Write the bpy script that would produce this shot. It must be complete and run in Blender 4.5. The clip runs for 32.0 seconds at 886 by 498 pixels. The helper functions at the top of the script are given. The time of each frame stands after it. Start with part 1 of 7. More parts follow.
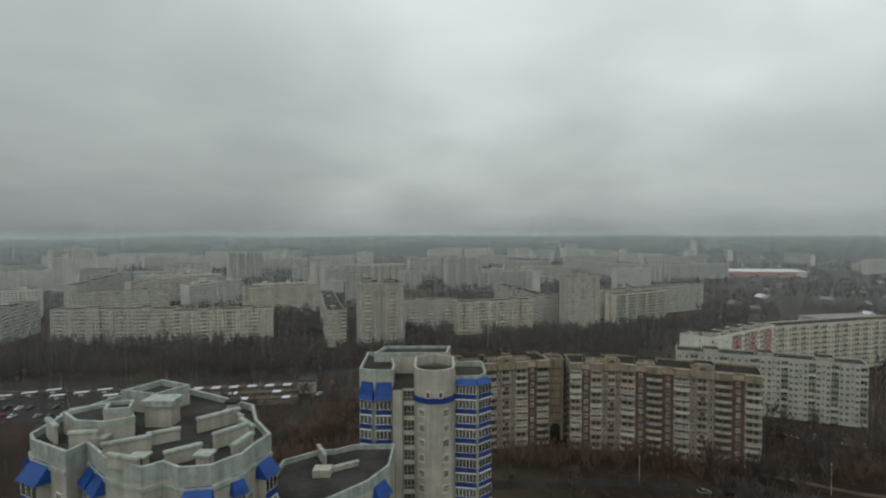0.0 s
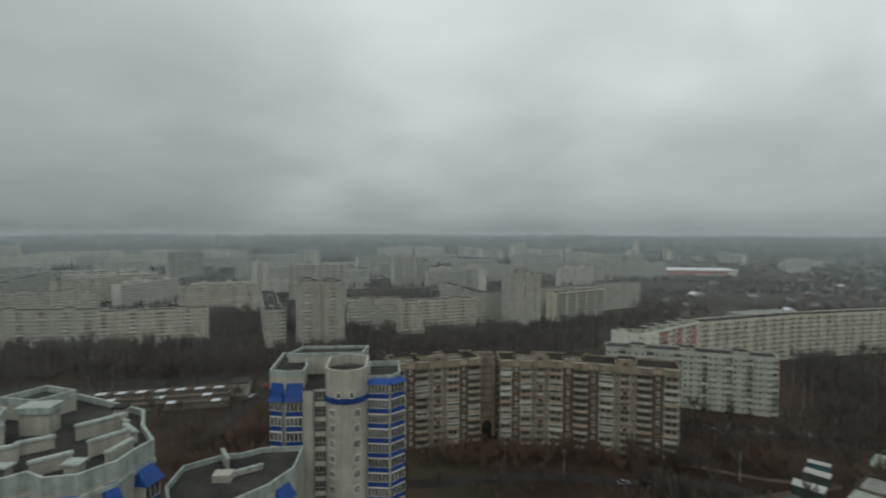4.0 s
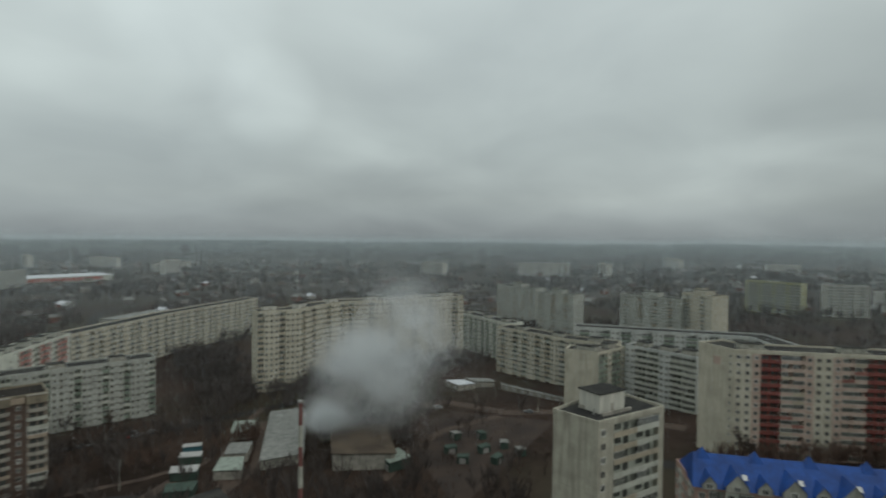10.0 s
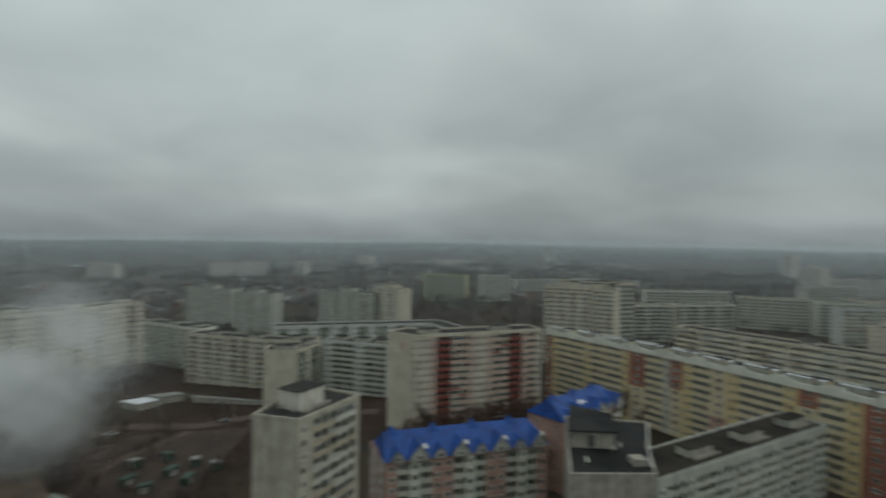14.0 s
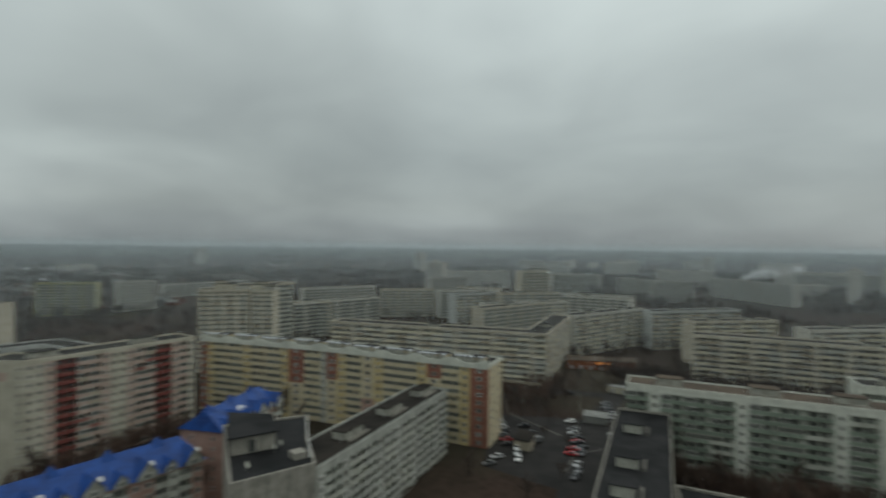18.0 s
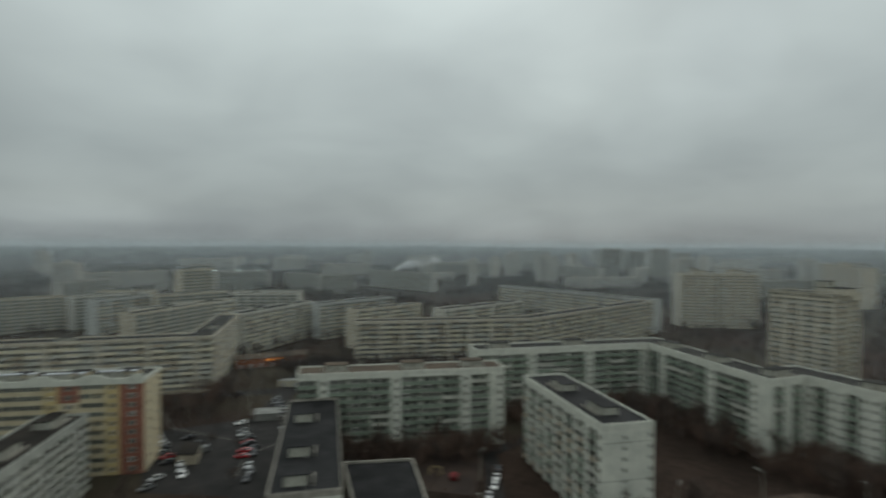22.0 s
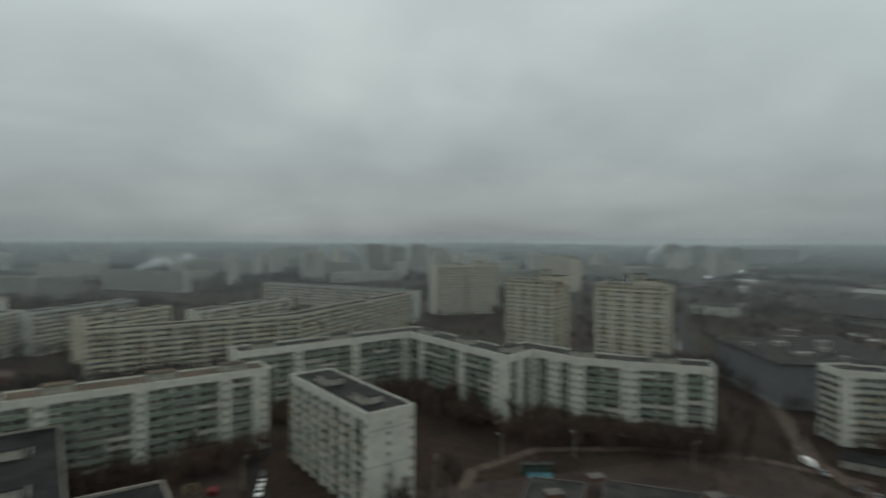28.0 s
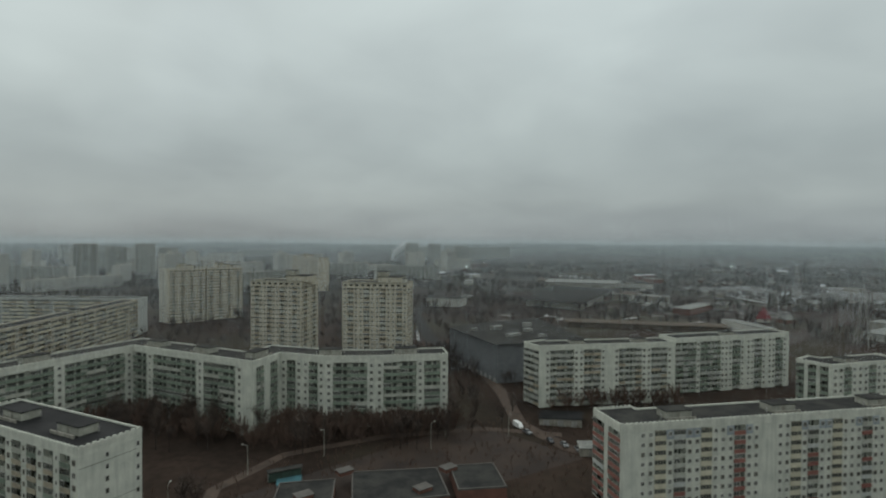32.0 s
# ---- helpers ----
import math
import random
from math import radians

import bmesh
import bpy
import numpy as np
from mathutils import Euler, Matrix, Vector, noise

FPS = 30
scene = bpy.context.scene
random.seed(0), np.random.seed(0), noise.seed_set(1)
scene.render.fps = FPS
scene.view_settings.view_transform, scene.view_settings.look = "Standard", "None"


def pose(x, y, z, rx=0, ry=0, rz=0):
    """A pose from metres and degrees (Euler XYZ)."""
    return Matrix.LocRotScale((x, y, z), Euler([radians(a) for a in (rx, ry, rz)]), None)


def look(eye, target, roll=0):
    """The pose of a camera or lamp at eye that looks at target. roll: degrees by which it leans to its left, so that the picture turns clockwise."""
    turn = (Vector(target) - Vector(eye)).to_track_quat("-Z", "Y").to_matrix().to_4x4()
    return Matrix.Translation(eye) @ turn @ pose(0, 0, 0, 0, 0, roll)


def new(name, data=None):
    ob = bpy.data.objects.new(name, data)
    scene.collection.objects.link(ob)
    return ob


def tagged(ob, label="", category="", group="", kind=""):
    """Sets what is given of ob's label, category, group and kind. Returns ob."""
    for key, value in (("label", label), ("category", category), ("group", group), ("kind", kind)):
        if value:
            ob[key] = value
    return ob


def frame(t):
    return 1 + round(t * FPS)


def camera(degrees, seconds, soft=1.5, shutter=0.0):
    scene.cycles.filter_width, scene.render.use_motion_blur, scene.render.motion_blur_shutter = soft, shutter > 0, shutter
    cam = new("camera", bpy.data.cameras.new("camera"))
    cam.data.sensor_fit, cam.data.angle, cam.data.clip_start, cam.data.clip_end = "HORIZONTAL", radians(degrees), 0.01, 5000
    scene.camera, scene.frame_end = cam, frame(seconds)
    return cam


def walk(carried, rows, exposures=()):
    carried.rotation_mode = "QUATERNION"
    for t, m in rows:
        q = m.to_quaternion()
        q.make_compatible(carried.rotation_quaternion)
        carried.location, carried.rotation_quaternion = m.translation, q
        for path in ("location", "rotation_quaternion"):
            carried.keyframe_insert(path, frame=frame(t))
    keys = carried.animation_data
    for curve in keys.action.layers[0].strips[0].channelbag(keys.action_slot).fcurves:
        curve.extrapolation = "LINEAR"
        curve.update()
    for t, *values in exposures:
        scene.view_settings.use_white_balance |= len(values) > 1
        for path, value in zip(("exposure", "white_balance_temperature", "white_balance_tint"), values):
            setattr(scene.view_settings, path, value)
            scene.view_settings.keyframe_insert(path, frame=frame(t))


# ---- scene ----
from collections import defaultdict

# ---------------------------------------------------------------- camera
# seconds, x, y, z, yaw, pitch, roll: a drone that slides a few metres, then turns on the spot
PATH = [
    (0.0, -8.09, 0.10, 72.17, -0.66, -1.97, 0.20),
    (0.5, -5.80, -0.32, 72.09, -0.54, -1.90, 0.17),
    (1.0, -2.26, 0.10, 72.02, -2.03, -1.59, 0.09),
    (1.5, 0.10, 0.28, 71.96, -2.50, -0.94, 0.01),
    (2.0, 0.77, 0.26, 72.06, -3.47, -1.60, -0.13),
    (2.5, 0.68, 0.14, 72.04, -3.80, -2.03, -0.08),
    (4.5, -0.23, -0.37, 72.28, -8.22, -2.13, -0.28),
    (5.0, -0.12, -0.41, 72.30, -17.83, -2.02, -0.50),
    (5.5, -0.02, -0.40, 72.33, -30.42, -1.82, -0.60),
    (6.0, 0.03, -0.29, 72.39, -37.77, -1.73, -0.55),
    (6.5, 0.06, -0.29, 72.38, -39.33, -1.60, -0.52),
    (7.0, 0.08, -0.27, 72.38, -39.26, -1.61, -0.46),
    (7.5, 0.11, -0.26, 72.37, -42.35, -1.62, -0.54),
    (8.0, 0.02, -0.28, 72.36, -47.54, -1.61, -0.62),
    (8.5, -0.01, -0.30, 72.36, -55.21, -1.56, -0.78),
    (9.0, -0.01, -0.28, 72.36, -61.49, -1.46, -0.77),
    (9.5, 0.05, -0.26, 72.34, -64.85, -1.33, -0.74),
    (10.0, 0.05, -0.25, 72.34, -66.13, -1.30, -0.68),
    (10.5, 0.04, -0.25, 72.35, -69.35, -1.28, -0.69),
    (11.0, 0.03, -0.22, 72.35, -75.03, -1.24, -0.83),
    (11.5, 0.05, -0.14, 72.39, -81.39, -1.17, -0.92),
    (12.0, 0.05, -0.07, 72.44, -87.86, -1.17, -1.05),
    (12.5, 0.08, -0.04, 72.43, -91.18, -1.11, -0.96),
    (13.0, 0.04, -0.03, 72.45, -92.68, -1.06, -0.85),
    (13.5, -0.02, -0.03, 72.49, -93.95, -1.04, -0.82),
    (14.0, -0.10, -0.04, 72.51, -97.54, -1.04, -0.97),
    (14.5, -0.24, -0.09, 72.55, -104.08, -0.93, -1.01),
    (15.0, -0.40, 0.00, 72.51, -111.59, -0.87, -1.06),
    (15.5, -0.37, 0.05, 72.50, -113.24, -0.87, -1.01),
    (17.5, -0.37, 0.03, 72.50, -124.72, -0.70, -0.68),
    (18.0, -0.38, 0.07, 72.50, -132.88, -0.52, -0.66),
    (18.5, -0.36, 0.15, 72.52, -134.64, -0.67, -0.58),
    (19.0, -0.35, 0.24, 72.52, -139.34, -0.58, -0.49),
    (19.5, -0.34, 0.30, 72.53, -140.52, -0.69, -0.34),
    (20.0, -0.43, 0.41, 72.55, -145.76, -0.67, -0.27),
    (20.5, -0.52, 0.61, 72.58, -149.61, -0.71, -0.32),
    (21.0, -0.58, 0.84, 72.60, -154.34, -0.74, -0.31),
    (21.5, -0.58, 1.01, 72.60, -163.55, -0.66, -0.24),
    (22.0, -0.57, 1.22, 72.58, -167.21, -0.71, -0.27),
    (22.5, -0.56, 1.40, 72.59, -173.27, -0.66, -0.29),
    (23.0, -0.51, 1.45, 72.60, -173.89, -0.74, -0.37),
    (23.5, -0.51, 1.45, 72.60, -173.94, -0.85, -0.44),
    (24.0, -0.51, 1.40, 72.58, -173.94, -0.92, -0.46),
    (24.5, -0.54, 1.33, 72.58, -176.91, -0.94, -0.44),
    (26.5, -0.54, 1.30, 72.53, -184.28, -1.03, -0.32),
    (27.0, -0.55, 1.33, 72.53, -188.53, -1.02, -0.26),
    (27.5, -0.50, 1.32, 72.54, -189.92, -1.04, -0.28),
    (28.0, -0.58, 1.41, 72.57, -191.77, -1.07, -0.32),
    (28.5, -0.60, 1.44, 72.61, -200.86, -0.93, -0.18),
    (29.0, -0.48, 1.42, 72.62, -204.34, -0.93, -0.35),
    (29.5, -0.46, 1.44, 72.62, -210.40, -0.90, -0.29),
    (30.0, -0.39, 1.40, 72.65, -210.51, -0.95, -0.38),
    (30.5, -0.41, 1.46, 72.67, -210.80, -1.00, -0.37),
    (31.0, -0.44, 1.50, 72.69, -211.26, -1.02, -0.39),
    (31.5, -0.51, 1.63, 72.74, -216.25, -0.98, -0.28),
    (32.0, -0.39, 1.66, 72.74, -218.24, -1.00, -0.35),
]
cam = camera(79.05, 32.0, soft=2.0, shutter=1.9)
walk(cam, [(t, pose(x, y, z, 90 + p, r, w)) for t, x, y, z, w, p, r in PATH], exposures=[(0.0, 0.22, 6700, 13), (2.5, 0.18, 6680, 13), (5.5, 0.04, 6500, 10), (9.0, 0.01, 6500, 10), (13.0, -0.04, 6500, 10), (24.0, -0.06, 6500, 10), (28.0, -0.09, 6500, 10), (32.0, 0.05, 6500, 10)])

# ---------------------------------------------------------------- light: a closed winter overcast
world = bpy.data.worlds.new("overcast_sky")
scene.world = world
world.use_nodes = True
wn, wl = world.node_tree.nodes, world.node_tree.links
wn.clear()


def wnode(kind, **props):
    n = wn.new(kind)
    for k, v in props.items():
        if k == "op":
            n.operation = v
        elif k == "blend":
            n.blend_type, n.data_type = v, "RGBA"
    return n


w_out = wn.new("ShaderNodeOutputWorld")
w_bg = wn.new("ShaderNodeBackground")
w_sky = wn.new("ShaderNodeTexSky")
w_sky.sky_type, w_sky.sun_disc = "NISHITA", False
w_sky.sun_elevation, w_sky.sun_rotation = radians(34), radians(188)
w_tc = wn.new("ShaderNodeTexCoord")
w_sep = wn.new("ShaderNodeSeparateXYZ")
wl.new(w_tc.outputs["Generated"], w_sep.inputs[0])
# cloud deck: the direction carried up to a flat layer
w_z = wnode("ShaderNodeMath", op="MAXIMUM")
wl.new(w_sep.outputs["Z"], w_z.inputs[0])
w_z.inputs[1].default_value = 0.0
w_zo = wnode("ShaderNodeMath", op="ADD")
wl.new(w_z.outputs[0], w_zo.inputs[0])
w_zo.inputs[1].default_value = 0.30
w_px, w_py = wnode("ShaderNodeMath", op="DIVIDE"), wnode("ShaderNodeMath", op="DIVIDE")
wl.new(w_sep.outputs["X"], w_px.inputs[0]), wl.new(w_zo.outputs[0], w_px.inputs[1])
wl.new(w_sep.outputs["Y"], w_py.inputs[0]), wl.new(w_zo.outputs[0], w_py.inputs[1])
w_p = wn.new("ShaderNodeCombineXYZ")
wl.new(w_px.outputs[0], w_p.inputs[0]), wl.new(w_py.outputs[0], w_p.inputs[1])
w_n1, w_n2 = wn.new("ShaderNodeTexNoise"), wn.new("ShaderNodeTexNoise")
for n, sc, det, dist in ((w_n1, 0.62, 3.5, 0.35), (w_n2, 1.9, 5.0, 0.35)):
    wl.new(w_p.outputs[0], n.inputs["Vector"])
    n.inputs["Scale"].default_value, n.inputs["Detail"].default_value = sc, det
    n.inputs["Distortion"].default_value, n.inputs["Roughness"].default_value = dist, 0.45
# brightness grows from the horizon to the zenith, as under a full overcast
w_grad = wn.new("ShaderNodeValToRGB")
wl.new(w_z.outputs[0], w_grad.inputs[0])
els = w_grad.color_ramp.elements
SKY = ((0.0, (0.245, 0.278, 0.284)), (0.035, (0.305, 0.346, 0.350)), (0.07, (0.350, 0.396, 0.392)), (0.16, (0.392, 0.448, 0.444)),
       (0.40, (0.530, 0.602, 0.598)), (1.0, (1.14, 1.23, 1.22)))
for i, (at, col) in enumerate(SKY):
    e = els[i] if i < 2 else els.new(at)
    e.position, e.color = at, (*col, 1)
w_mod = wn.new("ShaderNodeValToRGB")
wl.new(w_n1.outputs["Fac"], w_mod.inputs[0])
els = w_mod.color_ramp.elements
els[0].position, els[0].color = 0.30, (0.86, 0.865, 0.875, 1)
els[1].position, els[1].color = 0.74, (1.26, 1.255, 1.245, 1)
e = els.new(0.52)
e.color = (0.99, 0.99, 0.99, 1)
w_mod2 = wn.new("ShaderNodeValToRGB")
wl.new(w_n2.outputs["Fac"], w_mod2.inputs[0])
els = w_mod2.color_ramp.elements
els[0].position, els[0].color = 0.30, (0.93, 0.93, 0.935, 1)
els[1].position, els[1].color = 0.74, (1.13, 1.128, 1.12, 1)
w_a, w_b = wnode("ShaderNodeMix", blend="MULTIPLY"), wnode("ShaderNodeMix", blend="MULTIPLY")
for m, a, b in ((w_a, w_grad.outputs[0], w_mod.outputs[0]), (w_b, w_a.outputs[2], w_mod2.outputs[0])):
    m.inputs["Factor"].default_value = 1.0
    wl.new(a, m.inputs[6]), wl.new(b, m.inputs[7])
# bright and dim patches placed to fit the camera's view: bearing, height, half-width in degrees, gain
w_sum = None
for az, el, half, gain in ((8, 24, 19, 0.15), (41, 21, 9, 0.14), (48, 13.5, 6, 0.14), (33, 9, 20, 0.14), (-30, 8, 26, -0.18), (18, 22, 14, -0.05), (72, 22, 22, 0.06), (112, 11, 22, -0.16), (188, 11, 6, 0.06), (194, 17, 7, 0.10), (238, 24, 16, 0.08)):
    w_d, w_r, w_g = wn.new("ShaderNodeVectorMath"), wn.new("ShaderNodeMapRange"), wnode("ShaderNodeMath", op="MULTIPLY_ADD")
    w_d.operation, w_r.interpolation_type = "DOT_PRODUCT", "SMOOTHERSTEP"
    wl.new(w_tc.outputs["Generated"], w_d.inputs[0])
    w_d.inputs[1].default_value = (math.sin(radians(az)) * math.cos(radians(el)), math.cos(radians(az)) * math.cos(radians(el)), math.sin(radians(el)))
    wl.new(w_d.outputs["Value"], w_r.inputs[0])
    w_r.inputs[1].default_value, w_r.inputs[2].default_value = math.cos(radians(half)), 1.0
    wl.new(w_r.outputs[0], w_g.inputs[0])
    w_g.inputs[1].default_value = gain
    if w_sum is None:
        w_g.inputs[2].default_value = 1.0
    else:
        wl.new(w_sum, w_g.inputs[2])
    w_sum = w_g.outputs[0]
w_c = wnode("ShaderNodeMix", blend="MULTIPLY")
w_c.inputs["Factor"].default_value = 1.0
wl.new(w_b.outputs[2], w_c.inputs[6]), wl.new(w_sum, w_c.inputs[7])
# a little of the clear sky's light filters through the deck
w_sc = wnode("ShaderNodeMix", blend="MULTIPLY")
w_sc.inputs["Factor"].default_value = 1.0
wl.new(w_sky.outputs[0], w_sc.inputs[6])
w_sc.inputs[7].default_value = (0.06, 0.06, 0.06, 1)
w_mix = wnode("ShaderNodeMix", blend="MIX")
w_mix.inputs["Factor"].default_value = 0.97
wl.new(w_sc.outputs[2], w_mix.inputs[6]), wl.new(w_c.outputs[2], w_mix.inputs[7])
wl.new(w_mix.outputs[2], w_bg.inputs[0])
w_bg.inputs[1].default_value = 1.0
wl.new(w_bg.outputs[0], w_out.inputs[0])

sun = new("sun", bpy.data.lights.new("sun", "SUN"))
sun.data.energy, sun.data.angle, sun.data.color = 0.45, radians(50), (1.0, 0.97, 0.93)
sun.matrix_world = look((0, 0, 0), (0.12, 0.80, -0.55))

# ---------------------------------------------------------------- materials
MATS = {}
WARM = (1.035, 1.0, 0.935)  # tint on each base colour with cast on: more red, less blue


def mat(name, c1, c2=None, rough=0.85, scale=0.4, metal=0.0, streak=0.0, bump=0.0, fine=6.0, joint=None, rand=0.0, spec=0.3, fine_amt=0.12, cast=True):
    """Two colours mixed by coarse noise, dimmed by fine grain and by vertical rain streaks; joint: (width, height) of panel seams."""
    if name in MATS:
        return MATS[name]
    m = bpy.data.materials.new(name)
    m.use_nodes = True
    nt = m.node_tree
    N, L = nt.nodes, nt.links
    b = N["Principled BSDF"]
    b.inputs["Roughness"].default_value, b.inputs["Metallic"].default_value = rough, metal
    b.inputs["Specular IOR Level"].default_value = spec
    c2 = c2 or tuple(v * 0.72 for v in c1)
    c1, c2 = (tuple(v * k for v, k in zip(c, WARM)) if cast else c for c in (c1, c2))
    geo = N.new("ShaderNodeNewGeometry")
    pos = geo.outputs["Position"]
    n1 = N.new("ShaderNodeTexNoise")
    L.new(pos, n1.inputs["Vector"])
    n1.inputs["Scale"].default_value, n1.inputs["Detail"].default_value = scale, 5
    r1 = N.new("ShaderNodeValToRGB")
    L.new(n1.outputs["Fac"], r1.inputs[0])
    e = r1.color_ramp.elements
    e[0].position, e[0].color = 0.36, (*c2, 1)
    e[1].position, e[1].color = 0.62, (*c1, 1)
    col = r1.outputs[0]

    def times(col, src, lo, hi, dark):
        r = N.new("ShaderNodeMapRange")
        L.new(src, r.inputs[0])
        r.inputs[1].default_value, r.inputs[2].default_value = lo, hi
        r.inputs[3].default_value, r.inputs[4].default_value = 1 - dark, 1.0
        x = N.new("ShaderNodeMix")
        x.data_type, x.blend_type = "RGBA", "MULTIPLY"
        x.inputs["Factor"].default_value = 1
        L.new(col, x.inputs[6]), L.new(r.outputs[0], x.inputs[7])
        return x.outputs[2]

    n2 = N.new("ShaderNodeTexNoise")
    L.new(pos, n2.inputs["Vector"])
    n2.inputs["Scale"].default_value, n2.inputs["Detail"].default_value = fine, 3
    col = times(col, n2.outputs["Fac"], 0.3, 0.7, fine_amt * 2)
    if streak:
        mp = N.new("ShaderNodeMapping")
        mp.inputs["Scale"].default_value = (1.1, 1.1, 0.07)
        L.new(pos, mp.inputs[0])
        n3 = N.new("ShaderNodeTexNoise")
        L.new(mp.outputs[0], n3.inputs["Vector"])
        n3.inputs["Scale"].default_value, n3.inputs["Detail"].default_value = 1.0, 4
        col = times(col, n3.outputs["Fac"], 0.36, 0.56, streak)
    if rand:
        oi = N.new("ShaderNodeObjectInfo")
        col = times(col, oi.outputs["Random"], 0, 1, rand)
    L.new(col, b.inputs["Base Color"])
    if bump:
        bp = N.new("ShaderNodeBump")
        bp.inputs["Strength"].default_value, bp.inputs["Distance"].default_value = bump, 0.06
        L.new(n2.outputs["Fac"], bp.inputs["Height"])
        L.new(bp.outputs[0], b.inputs["Normal"])
    MATS[name] = m
    return m


def glass(name, c, rough=0.12):
    m = mat(name, c, tuple(v * 0.6 for v in c), rough=rough, scale=0.9, fine=3.0, spec=0.9, rand=0.5)
    return m


PANEL = mat("white_panel_paint", (0.61, 0.64, 0.59), (0.50, 0.53, 0.49), streak=0.16, scale=0.25)
PANEL_GREY = mat("grey_blue_panel", (0.50, 0.53, 0.525), (0.41, 0.44, 0.44), streak=0.18, scale=0.2)
PANEL_BEIGE = mat("beige_panel", (0.545, 0.52, 0.44), (0.45, 0.43, 0.365), streak=0.2, scale=0.2)
PANEL_CREAM = mat("cream_panel", (0.52, 0.505, 0.43), (0.42, 0.405, 0.34), streak=0.15, scale=0.2)
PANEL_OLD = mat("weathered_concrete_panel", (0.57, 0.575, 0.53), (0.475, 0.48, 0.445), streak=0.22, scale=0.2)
PANEL_NORTH = mat("sooty_concrete_panel", (0.36, 0.365, 0.335), (0.29, 0.295, 0.27), streak=0.22, scale=0.15)
PANEL_SAGE = mat("sage_grey_panel", (0.40, 0.425, 0.40), (0.325, 0.345, 0.325), streak=0.2, scale=0.2)
PANEL_FAR = mat("pale_concrete_panel", (0.47, 0.48, 0.455), (0.39, 0.40, 0.38), streak=0.1, scale=0.08)
TEETH = mat("whitewashed_cornice", (0.62, 0.65, 0.60), (0.51, 0.535, 0.495), streak=0.12, scale=0.4)
PANEL_STAIN = mat("stained_cream_panel", (0.43, 0.425, 0.365), (0.33, 0.325, 0.28), streak=0.25, scale=0.3)
SEAM = mat("panel_seam_mastic", (0.14, 0.14, 0.13), rough=0.9)
BROWN = mat("brown_facing_brick", (0.102, 0.074, 0.062), (0.072, 0.052, 0.045), scale=0.5, fine=9)
BROWN_BAND = mat("pinkish_balcony_panel", (0.36, 0.305, 0.245), (0.27, 0.225, 0.18), streak=0.15)
SAND = mat("sand_cornice_panel", (0.265, 0.235, 0.18), (0.17, 0.152, 0.118), streak=0.2, scale=0.3)
SALMON = mat("salmon_panel", (0.47, 0.375, 0.325), (0.39, 0.305, 0.265), streak=0.15)
REDP = mat("red_panel_stripe", (0.22, 0.072, 0.062), (0.17, 0.056, 0.05), streak=0.15)
BRICK_RED = mat("red_brick_face", (0.255, 0.115, 0.085), (0.20, 0.09, 0.066), fine=9)
YELLOW = mat("yellow_brick_face", (0.52, 0.43, 0.23), (0.44, 0.36, 0.19), fine=8)
PALEYEL = mat("pale_yellow_brick", (0.53, 0.475, 0.34), (0.44, 0.39, 0.28), fine=8, streak=0.1)
PINKRED = mat("coral_facade_paint", (0.40, 0.195, 0.175), (0.34, 0.165, 0.148), streak=0.1)
ROSE = mat("rose_brick_face", (0.40, 0.27, 0.235), (0.32, 0.215, 0.185), fine=8)
RENDER = mat("pale_render", (0.385, 0.39, 0.355), (0.295, 0.30, 0.272), streak=0.18, scale=0.3)
MINT = mat("mint_parapet_coping", (0.32, 0.375, 0.365), (0.23, 0.272, 0.263), streak=0.25, scale=0.6)
BLUE = mat("blue_metal_roof", (0.008, 0.058, 0.245), (0.006, 0.036, 0.155), rough=0.5, scale=0.35, spec=0.25, fine=2.0, cast=False)
BLUEBAND = mat("blue_painted_band", (0.014, 0.048, 0.20), (0.011, 0.036, 0.15), rough=0.6, spec=0.2, cast=False)
ROOF = mat("bitumen_roof_felt", (0.050, 0.051, 0.049), (0.026, 0.027, 0.028), rough=0.9, spec=0.06, scale=0.16, fine=1.3, bump=0.2)
ROOF_BRN = mat("worn_gravel_roof", (0.105, 0.086, 0.068), (0.065, 0.053, 0.044), rough=0.9, spec=0.1, scale=0.12, fine=2.2)
ROOF_WET = mat("wet_roof_felt", (0.024, 0.025, 0.027), (0.011, 0.012, 0.013), rough=0.7, spec=0.06, scale=0.12, fine=1.5)
ROOF_MIX = mat("patched_roof_felt", (0.030, 0.027, 0.024), (0.015, 0.014, 0.013), rough=0.9, spec=0.08, scale=0.1, fine=1.6)
CONC = mat("raw_concrete", (0.34, 0.33, 0.30), (0.24, 0.235, 0.21), streak=0.25, scale=0.5)
CONC_LT = mat("light_concrete", (0.40, 0.41, 0.37), (0.30, 0.31, 0.28), streak=0.2, scale=0.5)
DARKIN = mat("grey_green_loggia_wall", (0.40, 0.43, 0.385), (0.31, 0.335, 0.30))
LOG_GREEN = mat("grey_green_loggia_panel", (0.265, 0.33, 0.275), (0.21, 0.262, 0.218), streak=0.2, rand=0.35)
LOG_WHITE = mat("white_loggia_panel", (0.48, 0.50, 0.46), (0.38, 0.40, 0.36), streak=0.15, rand=0.15)
LOG_BEIGE = mat("beige_loggia_panel", (0.43, 0.39, 0.31), (0.34, 0.31, 0.25), streak=0.15, rand=0.2)
LOG_PINK = mat("dusty_red_loggia_panel", (0.30, 0.135, 0.115), (0.24, 0.11, 0.095), rand=0.2)
LOG_YEL = mat("yellowed_loggia_frames", (0.62, 0.60, 0.48), (0.52, 0.50, 0.40), rand=0.2)
FRAME = mat("white_window_frame", (0.70, 0.71, 0.69), (0.58, 0.59, 0.57), scale=1.0, rand=0.3)
